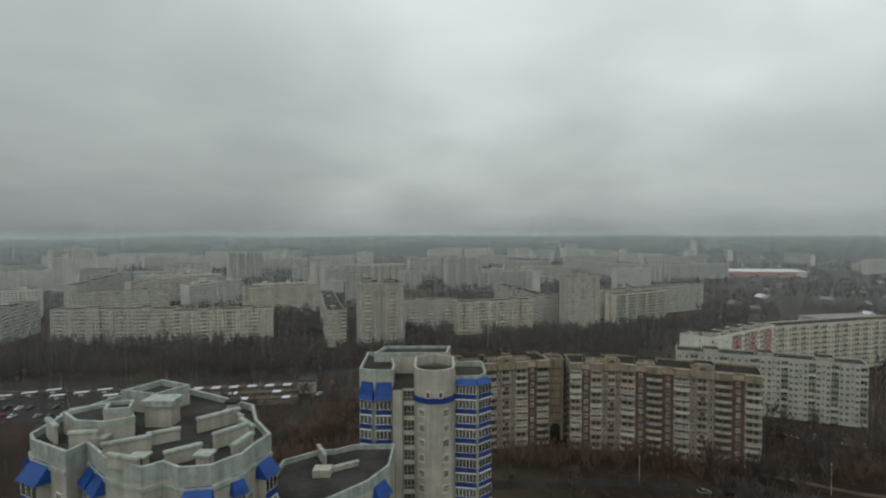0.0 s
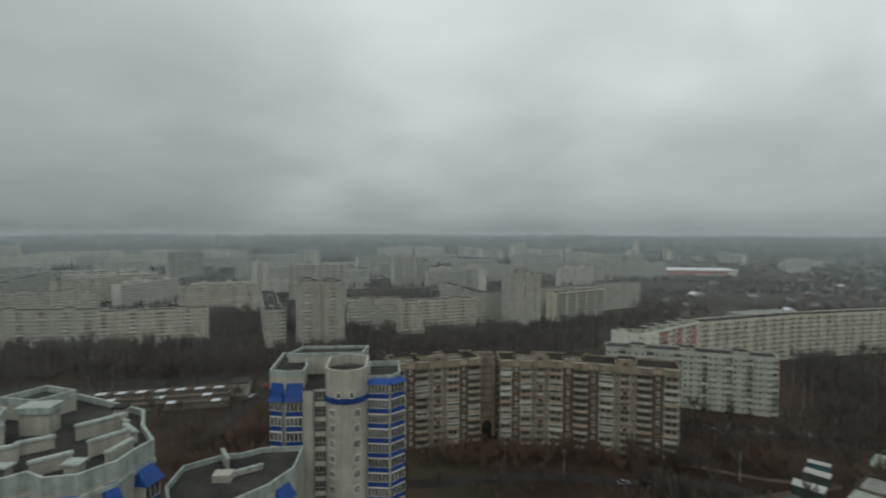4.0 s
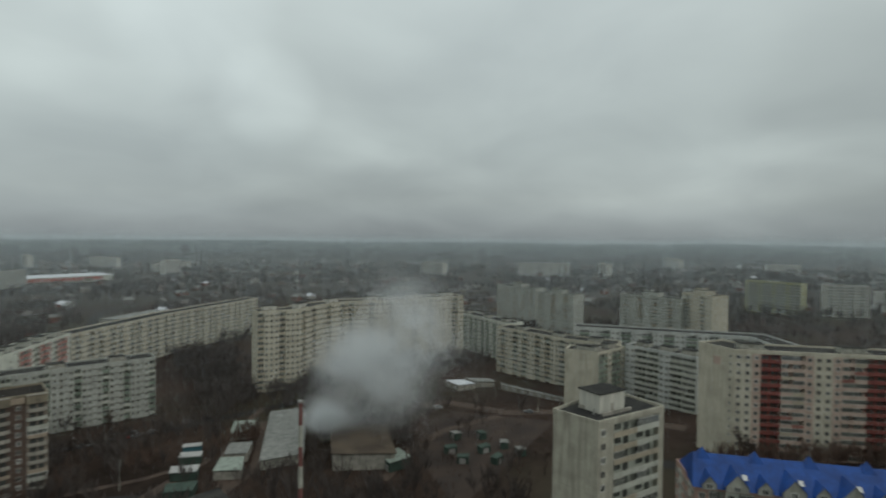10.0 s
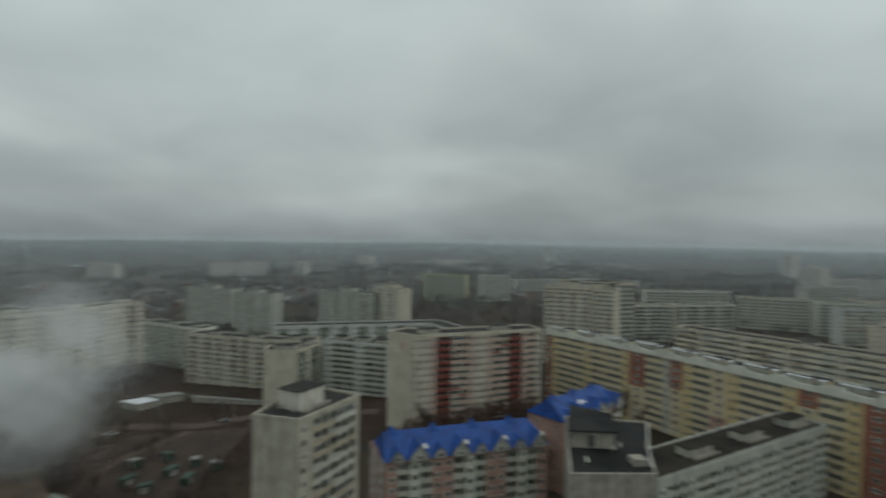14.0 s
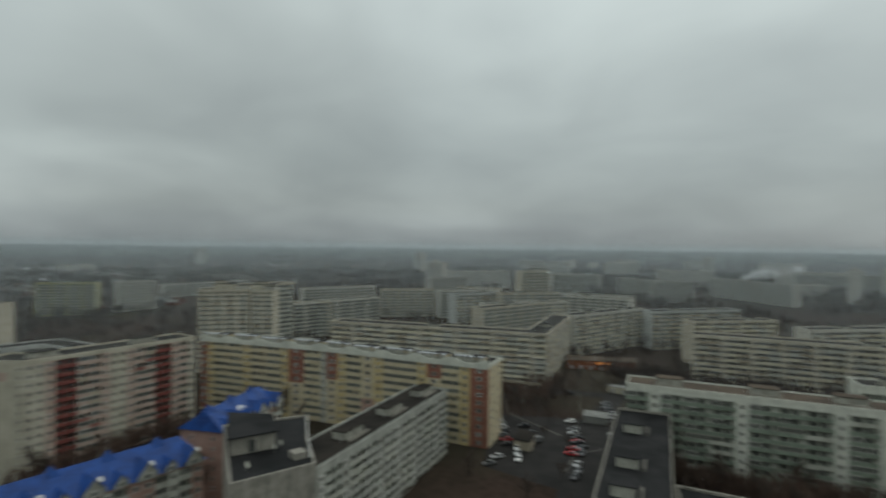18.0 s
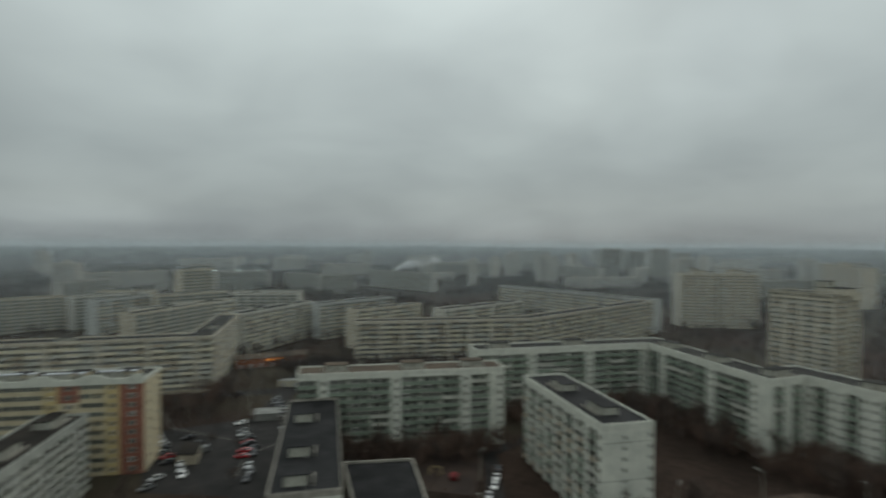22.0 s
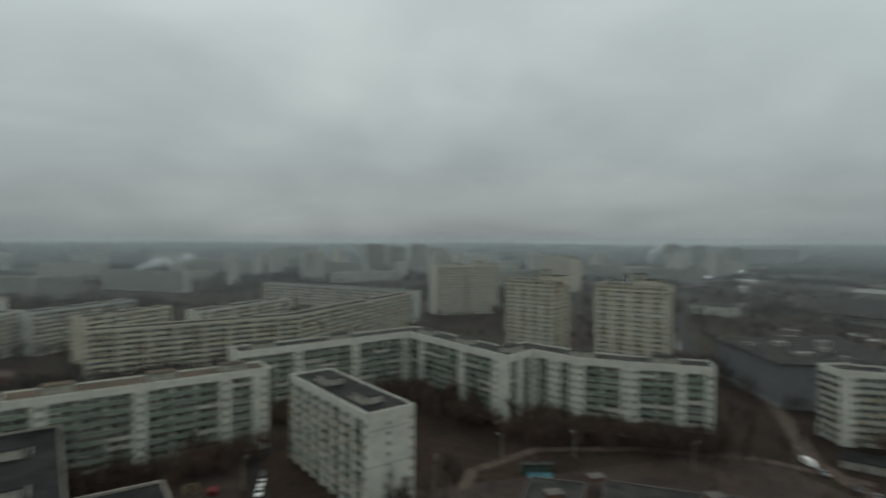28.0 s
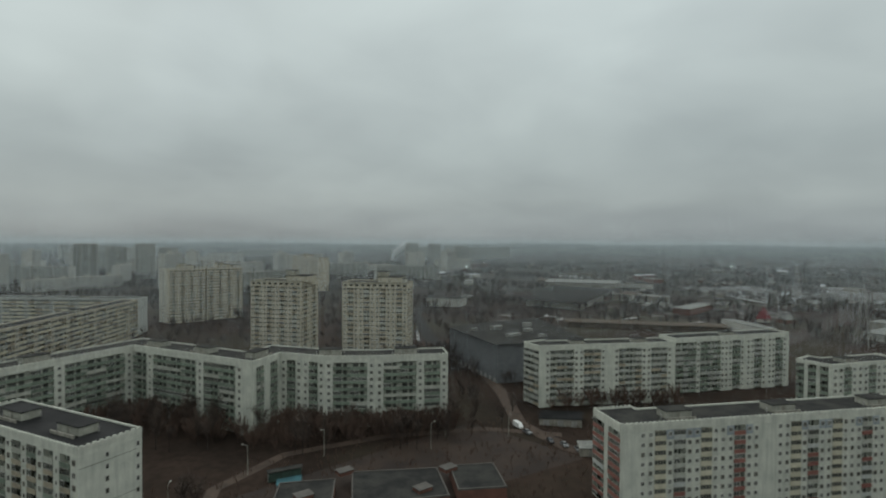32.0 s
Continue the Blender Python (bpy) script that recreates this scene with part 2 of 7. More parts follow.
FRAME_OLD = mat("weathered_window_frame", (0.46, 0.45, 0.41), (0.36, 0.35, 0.32), scale=1.0, rand=0.3)
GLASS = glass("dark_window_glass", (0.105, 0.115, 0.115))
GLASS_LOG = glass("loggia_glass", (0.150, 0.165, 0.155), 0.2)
# paler glass for blocks farther off: the haze before them put into the colour
GLASS_MID = glass("mid_haze_glass", (0.165, 0.178, 0.175), 0.2)
GLASS_FAR = glass("far_haze_glass", (0.185, 0.198, 0.195), 0.35)
METAL = mat("galvanised_metal", (0.46, 0.47, 0.47), (0.36, 0.37, 0.37), rough=0.45, metal=0.6)
SNOW = mat("white_sheet_roof", (0.58, 0.60, 0.62), (0.42, 0.44, 0.46), rough=0.5, scale=0.5, cast=False)
TREE = mat("winter_bark", (0.058, 0.047, 0.040), (0.036, 0.030, 0.026), scale=1.2, rand=0.35)
TWIG = mat("bare_twigs", (0.098, 0.075, 0.064), (0.066, 0.050, 0.043), scale=0.5, rand=0.35)
TWIG_BRN = mat("brown_sapling_twigs", (0.125, 0.086, 0.070), (0.082, 0.057, 0.047), scale=0.06)
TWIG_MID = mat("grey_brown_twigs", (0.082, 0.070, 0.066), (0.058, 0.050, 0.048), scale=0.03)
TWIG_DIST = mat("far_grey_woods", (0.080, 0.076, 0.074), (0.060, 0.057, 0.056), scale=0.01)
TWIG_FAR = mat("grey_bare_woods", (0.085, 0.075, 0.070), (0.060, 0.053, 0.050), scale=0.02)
EVERGREEN = mat("dark_spruce", (0.030, 0.038, 0.026), (0.020, 0.027, 0.019), scale=0.8)
ASPHALT = mat("wet_asphalt", (0.029, 0.028, 0.028), (0.017, 0.017, 0.017), rough=0.8, spec=0.1, scale=0.12, fine=2.0)
PATHM = mat("muddy_path", (0.076, 0.054, 0.042), (0.046, 0.033, 0.026), scale=0.2, fine=1.5)
CRUST = mat("trampled_yard", (0.042, 0.028, 0.021), (0.022, 0.015, 0.012), scale=0.09, fine=1.2)
KERB = mat("concrete_kerb", (0.17, 0.165, 0.155), (0.11, 0.108, 0.10))
STEAM = mat("boiler_steam", (0.74, 0.76, 0.76), (0.70, 0.72, 0.72), rough=1.0, scale=0.05, fine_amt=0.02, spec=0.0, cast=False)
# bluish tint of the upright strips that stand in for distance haze
HAZE = mat("haze_strip_tint", (0.625, 0.71, 0.74), (0.60, 0.68, 0.71), rough=1.0, scale=0.005, fine_amt=0.02, spec=0.0, cast=False)
for vapour_mat, tint in ((STEAM, (0.76, 0.78, 0.78, 1)), (HAZE, (0.625, 0.71, 0.74, 1))):
    sn, sl = vapour_mat.node_tree.nodes, vapour_mat.node_tree.links
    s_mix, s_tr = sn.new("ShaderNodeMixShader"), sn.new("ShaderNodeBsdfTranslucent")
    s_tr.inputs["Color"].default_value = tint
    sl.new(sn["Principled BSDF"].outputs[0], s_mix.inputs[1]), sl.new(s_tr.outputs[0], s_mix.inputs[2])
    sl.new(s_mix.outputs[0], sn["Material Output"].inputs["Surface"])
PANEL_BLUE = mat("pale_blue_panel", (0.34, 0.39, 0.43), (0.28, 0.32, 0.355), streak=0.15, scale=0.25)

# ---------------------------------------------------------------- mesh tools


def ground(x, y):
    """Height of the land: it falls gently from the south side to the north."""
    s = min(1.0, max(0.0, (y + 160.0) / 300.0))
    return -13.0 * s * s * (3 - 2 * s)


class Mesh:
    """Collects faces with materials, then makes one mesh."""

    def __init__(self):
        self.v, self.f, self.m, self.mats = [], [], [], []

    def slot(self, material):
        if material not in self.mats:
            self.mats.append(material)
        return self.mats.index(material)

    def face(self, pts, material):
        i = len(self.v)
        self.v.extend([tuple(p) for p in pts])
        self.f.append(tuple(range(i, i + len(pts))))
        self.m.append(self.slot(material))

    def box(self, x0, x1, y0, y1, z0, z1, material, at=None, taper=0.0):
        t = taper
        c = [(x0, y0, z0), (x1, y0, z0), (x1, y1, z0), (x0, y1, z0),
             (x0 + t, y0 + t, z1), (x1 - t, y0 + t, z1), (x1 - t, y1 - t, z1), (x0 + t, y1 - t, z1)]
        if at is not None:
            c = [tuple(at @ Vector(p)) for p in c]
        i = len(self.v)
        self.v.extend(c)
        k = self.slot(material)
        for q in ((0, 3, 2, 1), (4, 5, 6, 7), (0, 1, 5, 4), (1, 2, 6, 5), (2, 3, 7, 6), (3, 0, 4, 7)):
            self.f.append(tuple(i + a for a in q))
            self.m.append(k)
        return self

    def prism(self, poly, z0, z1, side, top=None):
        """poly runs counter-clockwise seen from above."""
        n = len(poly)
        i = len(self.v)
        self.v.extend([(x, y, z0) for x, y in poly] + [(x, y, z1) for x, y in poly])
        k = self.slot(side)
        for a in range(n):
            b = (a + 1) % n
            self.f.append((i + a, i + b, i + n + b, i + n + a))
            self.m.append(k)
        self.f.append(tuple(i + n + a for a in range(n)))
        self.m.append(self.slot(top or side))
        self.f.append(tuple(i + a for a in reversed(range(n))))
        self.m.append(k)
        return self

    def tube(self, p, q, r0, r1, material, n=6):
        p, q = Vector(p), Vector(q)
        z = (q - p).normalized()
        x = z.orthogonal().normalized()
        y = z.cross(x)
        i = len(self.v)
        for c, r in ((p, r0), (q, r1)):
            for a in range(n):
                u = 2 * math.pi * a / n
                self.v.append(tuple(c + x * (r * math.cos(u)) + y * (r * math.sin(u))))
        k = self.slot(material)
        for a in range(n):
            b = (a + 1) % n
            self.f.append((i + a, i + b, i + n + b, i + n + a))
            self.m.append(k)
        self.f.append(tuple(i + n + a for a in range(n)))
        self.m.append(k)
        return self

    def add(self, other, at):
        i = len(self.v)
        self.v.extend([tuple(at @ Vector(p)) for p in other.v])
        ks = [self.slot(mm) for mm in other.mats]
        self.f.extend([tuple(i + a for a in q) for q in other.f])
        self.m.extend([ks[a] for a in other.m])
        return self

    def weld(self):
        """Joins corners that lie in one place, so that touching faces make one shell."""
        seen, remap, verts = {}, [], []
        for p in self.v:
            k = (round(p[0], 3), round(p[1], 3), round(p[2], 3))
            if k not in seen:
                seen[k] = len(verts)
                verts.append(p)
            remap.append(seen[k])
        self.v = verts
        self.f = [tuple(remap[a] for a in q) for q in self.f]
        return self

    def sheet(self, xs, zs, y, pick):
        """A wall of cells in the x-z plane at y, seen from -y; pick(i, j) gives each cell's material."""
        for i in range(len(xs) - 1):
            for j in range(len(zs) - 1):
                self.face([(xs[i], y, zs[j]), (xs[i + 1], y, zs[j]), (xs[i + 1], y, zs[j + 1]), (xs[i], y, zs[j + 1])], pick(i, j))
        return self

    def extrude(self, outline, y0, y1, material):
        """outline: (x, z) points, counter-clockwise seen from -y."""
        n = len(outline)
        i = len(self.v)
        self.v.extend([(x, y0, z) for x, z in outline] + [(x, y1, z) for x, z in outline])
        k = self.slot(material)
        self.f.append(tuple(i + a for a in range(n)))
        self.f.append(tuple(i + n + a for a in reversed(range(n))))
        self.m += [k, k]
        for a in range(n):
            b = (a + 1) % n
            self.f.append((i + a, i + n + a, i + n + b, i + b))
            self.m.append(k)
        return self

    def data(self, name, smooth=False):
        me = bpy.data.meshes.new(name)
        me.from_pydata(self.v, [], self.f)
        for mm in self.mats:
            me.materials.append(mm)
        me.polygons.foreach_set("material_index", self.m)
        if smooth:
            me.polygons.foreach_set("use_smooth", [True] * len(self.f))
        me.update()
        return me


def part(name, mesh, parent=None, label="", at=None, smooth=False):
    """One mesh object under a thing; mesh: a Mesh, or data already made and shared."""
    ob = new(name, mesh.data(name, smooth) if isinstance(mesh, Mesh) else mesh)
    if parent is not None:
        ob.parent = parent
    if at is not None:
        ob.matrix_basis = at
    if label:
        ob["label"] = label
    return ob


def thing(name, label, category, at=None, group="", kind=""):
    ob = new(name)
    ob.empty_display_size = 0.5
    if at is not None:
        ob.matrix_basis = at
    return tagged(ob, label, category, group, kind)


SHARED = {}


def shared(key, make):
    if key not in SHARED:
        SHARED[key] = make()
    return SHARED[key]


# ---------------------------------------------------------------- pieces of a facade: x along the wall, -y outwards, z up from the floor


def window_mesh(w, h, panes, frame_mat, glass_mat):
    """Frame, mullions and panes as one shell: the panes lie back in the frame."""
    m = Mesh()
    t, e = 0.12, w / 2
    cuts = [-e, -e + t]
    for i in range(1, panes):
        x = -e + w * i / panes
        cuts += [x - t * 0.45, x + t * 0.45]
    cuts += [e - t, e]
    zs = [0.0, t, h - t, h]
    f, g = -0.09, -0.03
    for i in range(len(cuts) - 1):
        for j in range(3):
            x0, x1, z0, z1 = cuts[i], cuts[i + 1], zs[j], zs[j + 1]
            if i % 2 == 1 and j == 1:
                m.face([(x0, g, z0), (x1, g, z0), (x1, g, z1), (x0, g, z1)], glass_mat)
                for p, q in (((x0, z0), (x1, z0)), ((x1, z0), (x1, z1)), ((x1, z1), (x0, z1)), ((x0, z1), (x0, z0))):
                    m.face([(p[0], f, p[1]), (q[0], f, q[1]), (q[0], g, q[1]), (p[0], g, p[1])], frame_mat)
            else:
                m.face([(x0, f, z0), (x1, f, z0), (x1, f, z1), (x0, f, z1)], frame_mat)
    for p, q in (((-e, 0), (e, 0)), ((e, 0), (e, h)), ((e, h), (-e, h)), ((-e, h), (-e, 0))):
        m.face([(q[0], f, q[1]), (p[0], f, p[1]), (p[0], 0.02, p[1]), (q[0], 0.02, q[1])], frame_mat)
    return m.weld()


def loggia_mesh(w, h, style, depth, panel, back, frame_mat=None, glass_mat=None):
    """One storey of a loggia: slab, front panel and back wall as one folded shell; by style open or glazed above the panel."""
    frame_mat, glass_mat = frame_mat or FRAME, glass_mat or GLASS_LOG
    m = Mesh()
    e, d = w / 2, depth
    prof = [(-0.13, -0.14), (-0.13, 1.08), (-0.02, 1.08), (-0.02, 0.06), (d - 0.06, 0.06), (d - 0.06, h - 0.16), (d, h - 0.16), (d, -0.14)]
    mats = [panel, CONC_LT, panel, CONC, None, back, back, CONC]
    n = len(prof)
    for a in range(n):
        (y0, z0), (y1, z1) = prof[a], prof[(a + 1) % n]
        if mats[a] is not None:
            m.face([(-e, y0, z0), (e, y0, z0), (e, y1, z1), (-e, y1, z1)], mats[a])
    m.face([(-e, y, z) for y, z in reversed(prof)], panel), m.face([(e, y, z) for y, z in prof], panel)
    m.sheet([-e, -e * 0.7, -e * 0.05, e * 0.15, e * 0.6, e], [0.06, 0.9, 2.2, h - 0.16], d - 0.06, lambda i, j: glass_mat if j == 1 and i in (1, 3) or (i, j) == (3, 0) else back)
    if style != "open":
        k = max(3, int(w / 0.8))
        xs = [-e, -e + 0.08]
        for i in range(1, k):
            x = -e + 2 * e * i / k
            xs += [x - 0.04, x + 0.04]
        xs += [e - 0.08, e]
        if style == "half":
            xs = [x for x in xs if x < 0.1]
            xs = xs[:len(xs) // 2 * 2]
        m.sheet(xs, [1.08, 1.16, h - 0.28, h - 0.16], -0.13, lambda i, j: glass_mat if i % 2 == 1 and j == 1 else frame_mat)
    return m.weld()


def balcony_mesh(w, h, glazed, panel, back, out=0.95):
    """One storey of a bowed balcony before a wall strip: slab, curved parapet, door and window behind, glazing on some."""
    m = Mesh()
    e, n = w / 2 - 0.12, 6
    rim = [(e * math.sin(radians(-90 + 180 * i / n)) if i not in (0, n) else (-e if i == 0 else e), -0.25 - (out - 0.25) * math.cos(radians(-90 + 180 * i / n))) for i in range(n + 1)]
    rim = [(-e, 0.02)] + rim + [(e, 0.02)]
    for i in range(len(rim) - 1):
        (x0, y0), (x1, y1) = rim[i], rim[i + 1]
        m.face([(x0, y0, -0.12), (x1, y1, -0.12), (x1, y1, 1.05), (x0, y0, 1.05)], panel)
        m.face([(x1, y1 + 0.1, 0.06), (x0, y0 + 0.1, 0.06), (x0, y0 + 0.1, 1.05), (x1, y1 + 0.1, 1.05)], panel)
        m.face([(x0, y0, 1.05), (x1, y1, 1.05), (x1, y1 + 0.1, 1.05), (x0, y0 + 0.1, 1.05)], CONC_LT)
        if glazed:
            m.face([(x0, y0, 1.05), (x1, y1, 1.05), (x1, y1, 1.2), (x0, y0, 1.2)], FRAME)
            m.face([(x0, y0 + 0.04, 1.2), (x1, y1 + 0.04, 1.2), (x1, y1 + 0.04, h - 0.35), (x0, y0 + 0.04, h - 0.35)], GLASS_LOG)
            m.face([(x0, y0, h - 0.35), (x1, y1, h - 0.35), (x1, y1, h - 0.14), (x0, y0, h - 0.14)], FRAME)
            m.box(x0 - 0.05, x0 + 0.05, y0 - 0.03, y0 + 0.05, 1.05, h - 0.14, FRAME)
    m.face([(x, y, 0.06) for x, y in rim], CONC), m.face([(x, y, -0.12) for x, y in reversed(rim)], CONC)
    m.sheet([-w / 2, -e * 0.72, -e * 0.1, e * 0.1, e * 0.62, w / 2], [-0.12, 0.85, 2.25, h - 0.12], -0.03, lambda i, j: GLASS if j == 1 and i in (1, 3) or (i, j) == (3, 0) else back)
    return m.weld()


def offset_back(line, depth):
    """The polyline set back by depth, mitred."""
    out = []
    n = len(line)
    for i in range(n):
        ns = []
        for a, b in ((i - 1, i), (i, i + 1)):
            if a >= 0 and b < n:
                d = (Vector(line[b]) - Vector(line[a])).normalized()
                ns.append(Vector((-d.y, d.x)))
        if len(ns) == 2:
            s = ns[0] + ns[1]
            k = depth * 2 / max(0.5, s.length_squared)
            out.append(tuple(Vector(line[i]) + s * k))
        else:
            out.append(tuple(Vector(line[i]) + ns[0] * depth))
    return out


FOOTPRINTS = []


class Block:
    """A block of flats along a facade polyline, given from left to right as seen from the street side."""

    def __init__(self, line, floors, height, depth=12.5, storey=None, wall=None, label="", name="apartment_block", bays=None,
                 roof=None, near=True, cornice=None, teeth=False, plinth=0.9, dz=0.0, recess=1.2, panels=(LOG_GREEN,), styles=("open", "half", "glazed"),
                 frame_mat=None, back=None, top=1.1, seed=1, back_bays="", group="", win=(1.45, 1.45), limit=66, dark_back=None, category="apartment building", kinds=None, far=False, gable=None, pane=None):
        self.rnd = random.Random(seed)
        self.line, self.floors, self.depth = line, floors, depth
        cx = sum(p[0] for p in line) / len(line)
        cy = sum(p[1] for p in line) / len(line)
        self.z0 = ground(cx, cy) + dz
        self.z1 = self.z0 + height
        self.storey = storey or (height - plinth - top) / floors
        self.plinth, self.wall, self.near, self.recess = plinth, wall or PANEL, near, recess
        self.top, self.win, self.limit = top, win, limit
        self.panels, self.styles, self.frame_mat = panels, styles, frame_mat or FRAME
        self.dark_back = dark_back or DARKIN
        self.roof_mat, self.cornice_mat = roof or ROOF, cornice or self.wall
        self.thing = thing(name, label, category, group=group)
        self.walls, self.glazing = Mesh(), Mesh()
        self.counts = defaultdict(int)
        back_line = offset_back(line, depth)
        self.back_line = back_line
        self.kinds, self.far = kinds or {}, far
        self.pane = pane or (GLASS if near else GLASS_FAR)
        self.rim = Mesh()
        outline = []
        segs = []
        for i in range(len(line) - 1):
            pat = (bays if isinstance(bays, str) else bays[i % len(bays)]) if bays else "S"
            p, q = Vector(line[i]), Vector(line[i + 1])
            at, ln = self.frame_at(p, q)
            cells = self.cells(pat, ln)
            segs.append((at, ln, cells))
            pts = [(0.0, 0.0)]
            x, run = 0.0, None
            for c, w in cells + [("S", 0.0)]:
                if self.base(c) in "bBL" and recess:
                    run = x if run is None else run
                elif run is not None:
                    r0, r1 = max(run, 0.3), min(x, ln - 0.3)
                    pts += [(r0, 0.0), (r0, recess), (r1, recess), (r1, 0.0)]
                    run = None
                x += w
            outline += [tuple((at @ Vector((u, v, 0))).xy) for u, v in pts]
        outline.append(tuple(line[-1]))
        self.walls.prism(outline + list(reversed(back_line)), self.z0 - 1.5, self.z1 - top, self.wall, self.roof_mat)
        outer = list(line) + list(reversed(back_line))
        self.body = outer
        FOOTPRINTS.append(outer)
        self.shell = Mesh().prism(outer, self.z1 - top, self.z1 - 0.3, self.cornice_mat, self.roof_mat)
        part("roof", self.shell, self.thing)
        ring = len(outer)
        for i in range(ring):
            at, ln = self.frame_at(Vector(outer[i]), Vector(outer[(i + 1) % ring]))
            m = Mesh()
            zb, zt = self.z1 - 0.5, self.z1 + (0.16 if teeth else 0.3)
            pts = [(0.0, zb), (ln, zb), (ln, zt)]
            if teeth and (i < len(line) or i == ring - 1):
                k = max(2, int(ln / 1.35))
                for j in range(k, 0, -1):
                    x1 = (j - 0.2) * ln / k
                    x0 = (j - 0.8) * ln / k
                    pts += [(x1, zt), (x1 - 0.1, zt + 0.34), (x0 + 0.1, zt + 0.34), (x0, zt)]
            pts.append((0.0, zt))
            m.extrude(pts, -0.07, 0.26, self.cornice_mat)
            if near:
                part("parapet", m, self.thing, at=at)
            else:
                self.rim.add(m, at)
        self.segs = segs
        for at, ln, cells in segs if bays else ():
            self.fill(at, cells, False)
        if bays:
            for a, b in ((line[-1], back_line[-1]), (back_line[0], line[0])):
                at, ln = self.frame_at(Vector(a), Vector(b))
                self.fill(at, self.cells(gable or ("SnS" if ln < 16 else "SSS"), ln), True)
        for i in range(len(back_line) - 1, 0, -1):
            at, ln = self.frame_at(Vector(back_line[i]), Vector(back_line[i - 1]))
            self.fill(at, self.cells("w", ln), True, rear=True)

    def frame_at(self, a, b):
        d = b - a
        ln = d.length
        d.normalize()
        return Matrix(((d.x, -d.y, 0, a.x), (d.y, d.x, 0, a.y), (0, 0, 1, 0), (0, 0, 0, 1))), ln

    WIDTH = {"w": 2.7, "W": 3.4, "b": 5.6, "B": 3.6, "s": 1.6, "n": 2.4, "S": 3.2, "e": 3.0, "L": 6.6, "t": 1.9, "q": 4.6}

    def base(self, c):
        return self.kinds[c]["base"] if c in self.kinds else c

    def cells(self, pattern, ln):
        wide = [self.kinds.get(c, {}).get("width") or self.WIDTH[self.base(c)] for c in pattern]
        rep = max(1, round(ln / sum(wide)))
        k = ln / (sum(wide) * rep)
        return [(c, w * k) for c, w in zip(pattern, wide)] * rep

    def fill(self, at, cells, flush, rear=False):
        x = 0.0
        for c, w in cells:
            kind = self.kinds.get(c, {})
            if kind.get("strip") and not flush:
                lo, hi = kind.get("span", (0, self.floors))
                zb = self.z0 - 0.5 if lo == 0 else self.z0 + self.plinth + lo * self.storey
                zt = self.z1 - self.top if hi >= self.floors else self.z0 + self.plinth + hi * self.storey
                m = Mesh().box(x + 0.03, x + w - 0.03, -0.07, 0.03, zb, zt, kind["strip"], at)
                part("facing_strip", m, self.thing)
            for fl in range(self.floors):
                z = self.z0 + self.plinth + fl * self.storey
                lift = -0.07 if kind.get("strip") else 0.0
                self.cell(self.base(c), at @ Matrix.Translation((x + w / 2, lift, z)), w, flush, rear, kind, fl)
            x += w

    def put(self, name, key, make, at, rear):
        if self.far:
            return
        me = shared(key, make)
        if self.near and not rear and self.counts[name] < self.limit:
            self.counts[name] += 1
            part(name, shared(("data",) + key, lambda: me.data(name)), self.thing, at=at)
        else:
            self.glazing.add(me, at)

    def cell(self, c, at, w, flush, rear, kind, fl):
        st = self.storey
        g = self.pane
        fm = kind.get("frame") or (self.frame_mat if self.rnd.random() < 0.7 else FRAME_OLD)
        if rear and (self.near or self.far):
            self.glazing.box(-0.7, 0.7, -0.05, 0.02, 0.85, 2.2, g, at)
            return
        if self.far:
            if c in "wWnt":
                self.glazing.box(-0.75, 0.75, -0.06, 0.02, 0.8, 2.2, g, at)
            elif c in "bBL":
                self.glazing.box(-w / 2 + 0.2, w / 2 - 0.2, -0.12, 0.3, 0.0, 1.1, LOG_WHITE, at)
                self.glazing.box(-w / 2 + 0.2, w / 2 - 0.2, 0.5, 0.62, 1.1, st - 0.2, g, at)
            return
        if not self.near:
            self.plain_opening(c, at, w, flush, kind, fm, g)
            return
        if c in "wWne" or (c in "bBL" and flush):
            ww, wh, panes = {"w": (self.win[0], self.win[1], 2), "W": (2.1, 1.5, 3), "n": (0.85, 1.2, 1), "e": (1.3, 1.4, 2)}.get(c, (2.0, 1.5, 3))
            at = at @ Matrix.Translation((0, -0.005, 0.85))
            self.put("window", ("win", ww, wh, panes, fm.name, g.name), lambda: window_mesh(ww, wh, panes, fm, g), at, rear)
        elif c == "t":
            at = at @ Matrix.Translation((0, -0.005, 1.6))
            self.put("window", ("win", 1.1, 0.75, 1, fm.name, g.name), lambda: window_mesh(1.1, 0.75, 1, fm, g), at, rear)
        elif c == "q":
            pm = self.rnd.choice(kind["panels"])
            glazed, wq = self.rnd.random() < kind.get("closed", 0.4), round(w, 2)
            self.put("balcony", ("balc", wq, round(st, 2), glazed, pm.name, kind["back"].name), lambda: balcony_mesh(wq, st, glazed, pm, kind["back"]), at, rear)
        elif c in "bBL":
            st_key = self.rnd.choice(kind.get("styles") or self.styles)
            pm = self.rnd.choice(kind.get("panels") or self.panels)
            bk = kind.get("back") or self.dark_back
            wq = round(w, 2)
            self.put("loggia", ("log", wq, round(st, 2), st_key, pm.name, fm.name, self.recess, bk.name, self.near),
                     lambda: loggia_mesh(wq, st, st_key, self.recess, pm, bk, fm, GLASS_LOG if self.near else GLASS_FAR), at, rear)

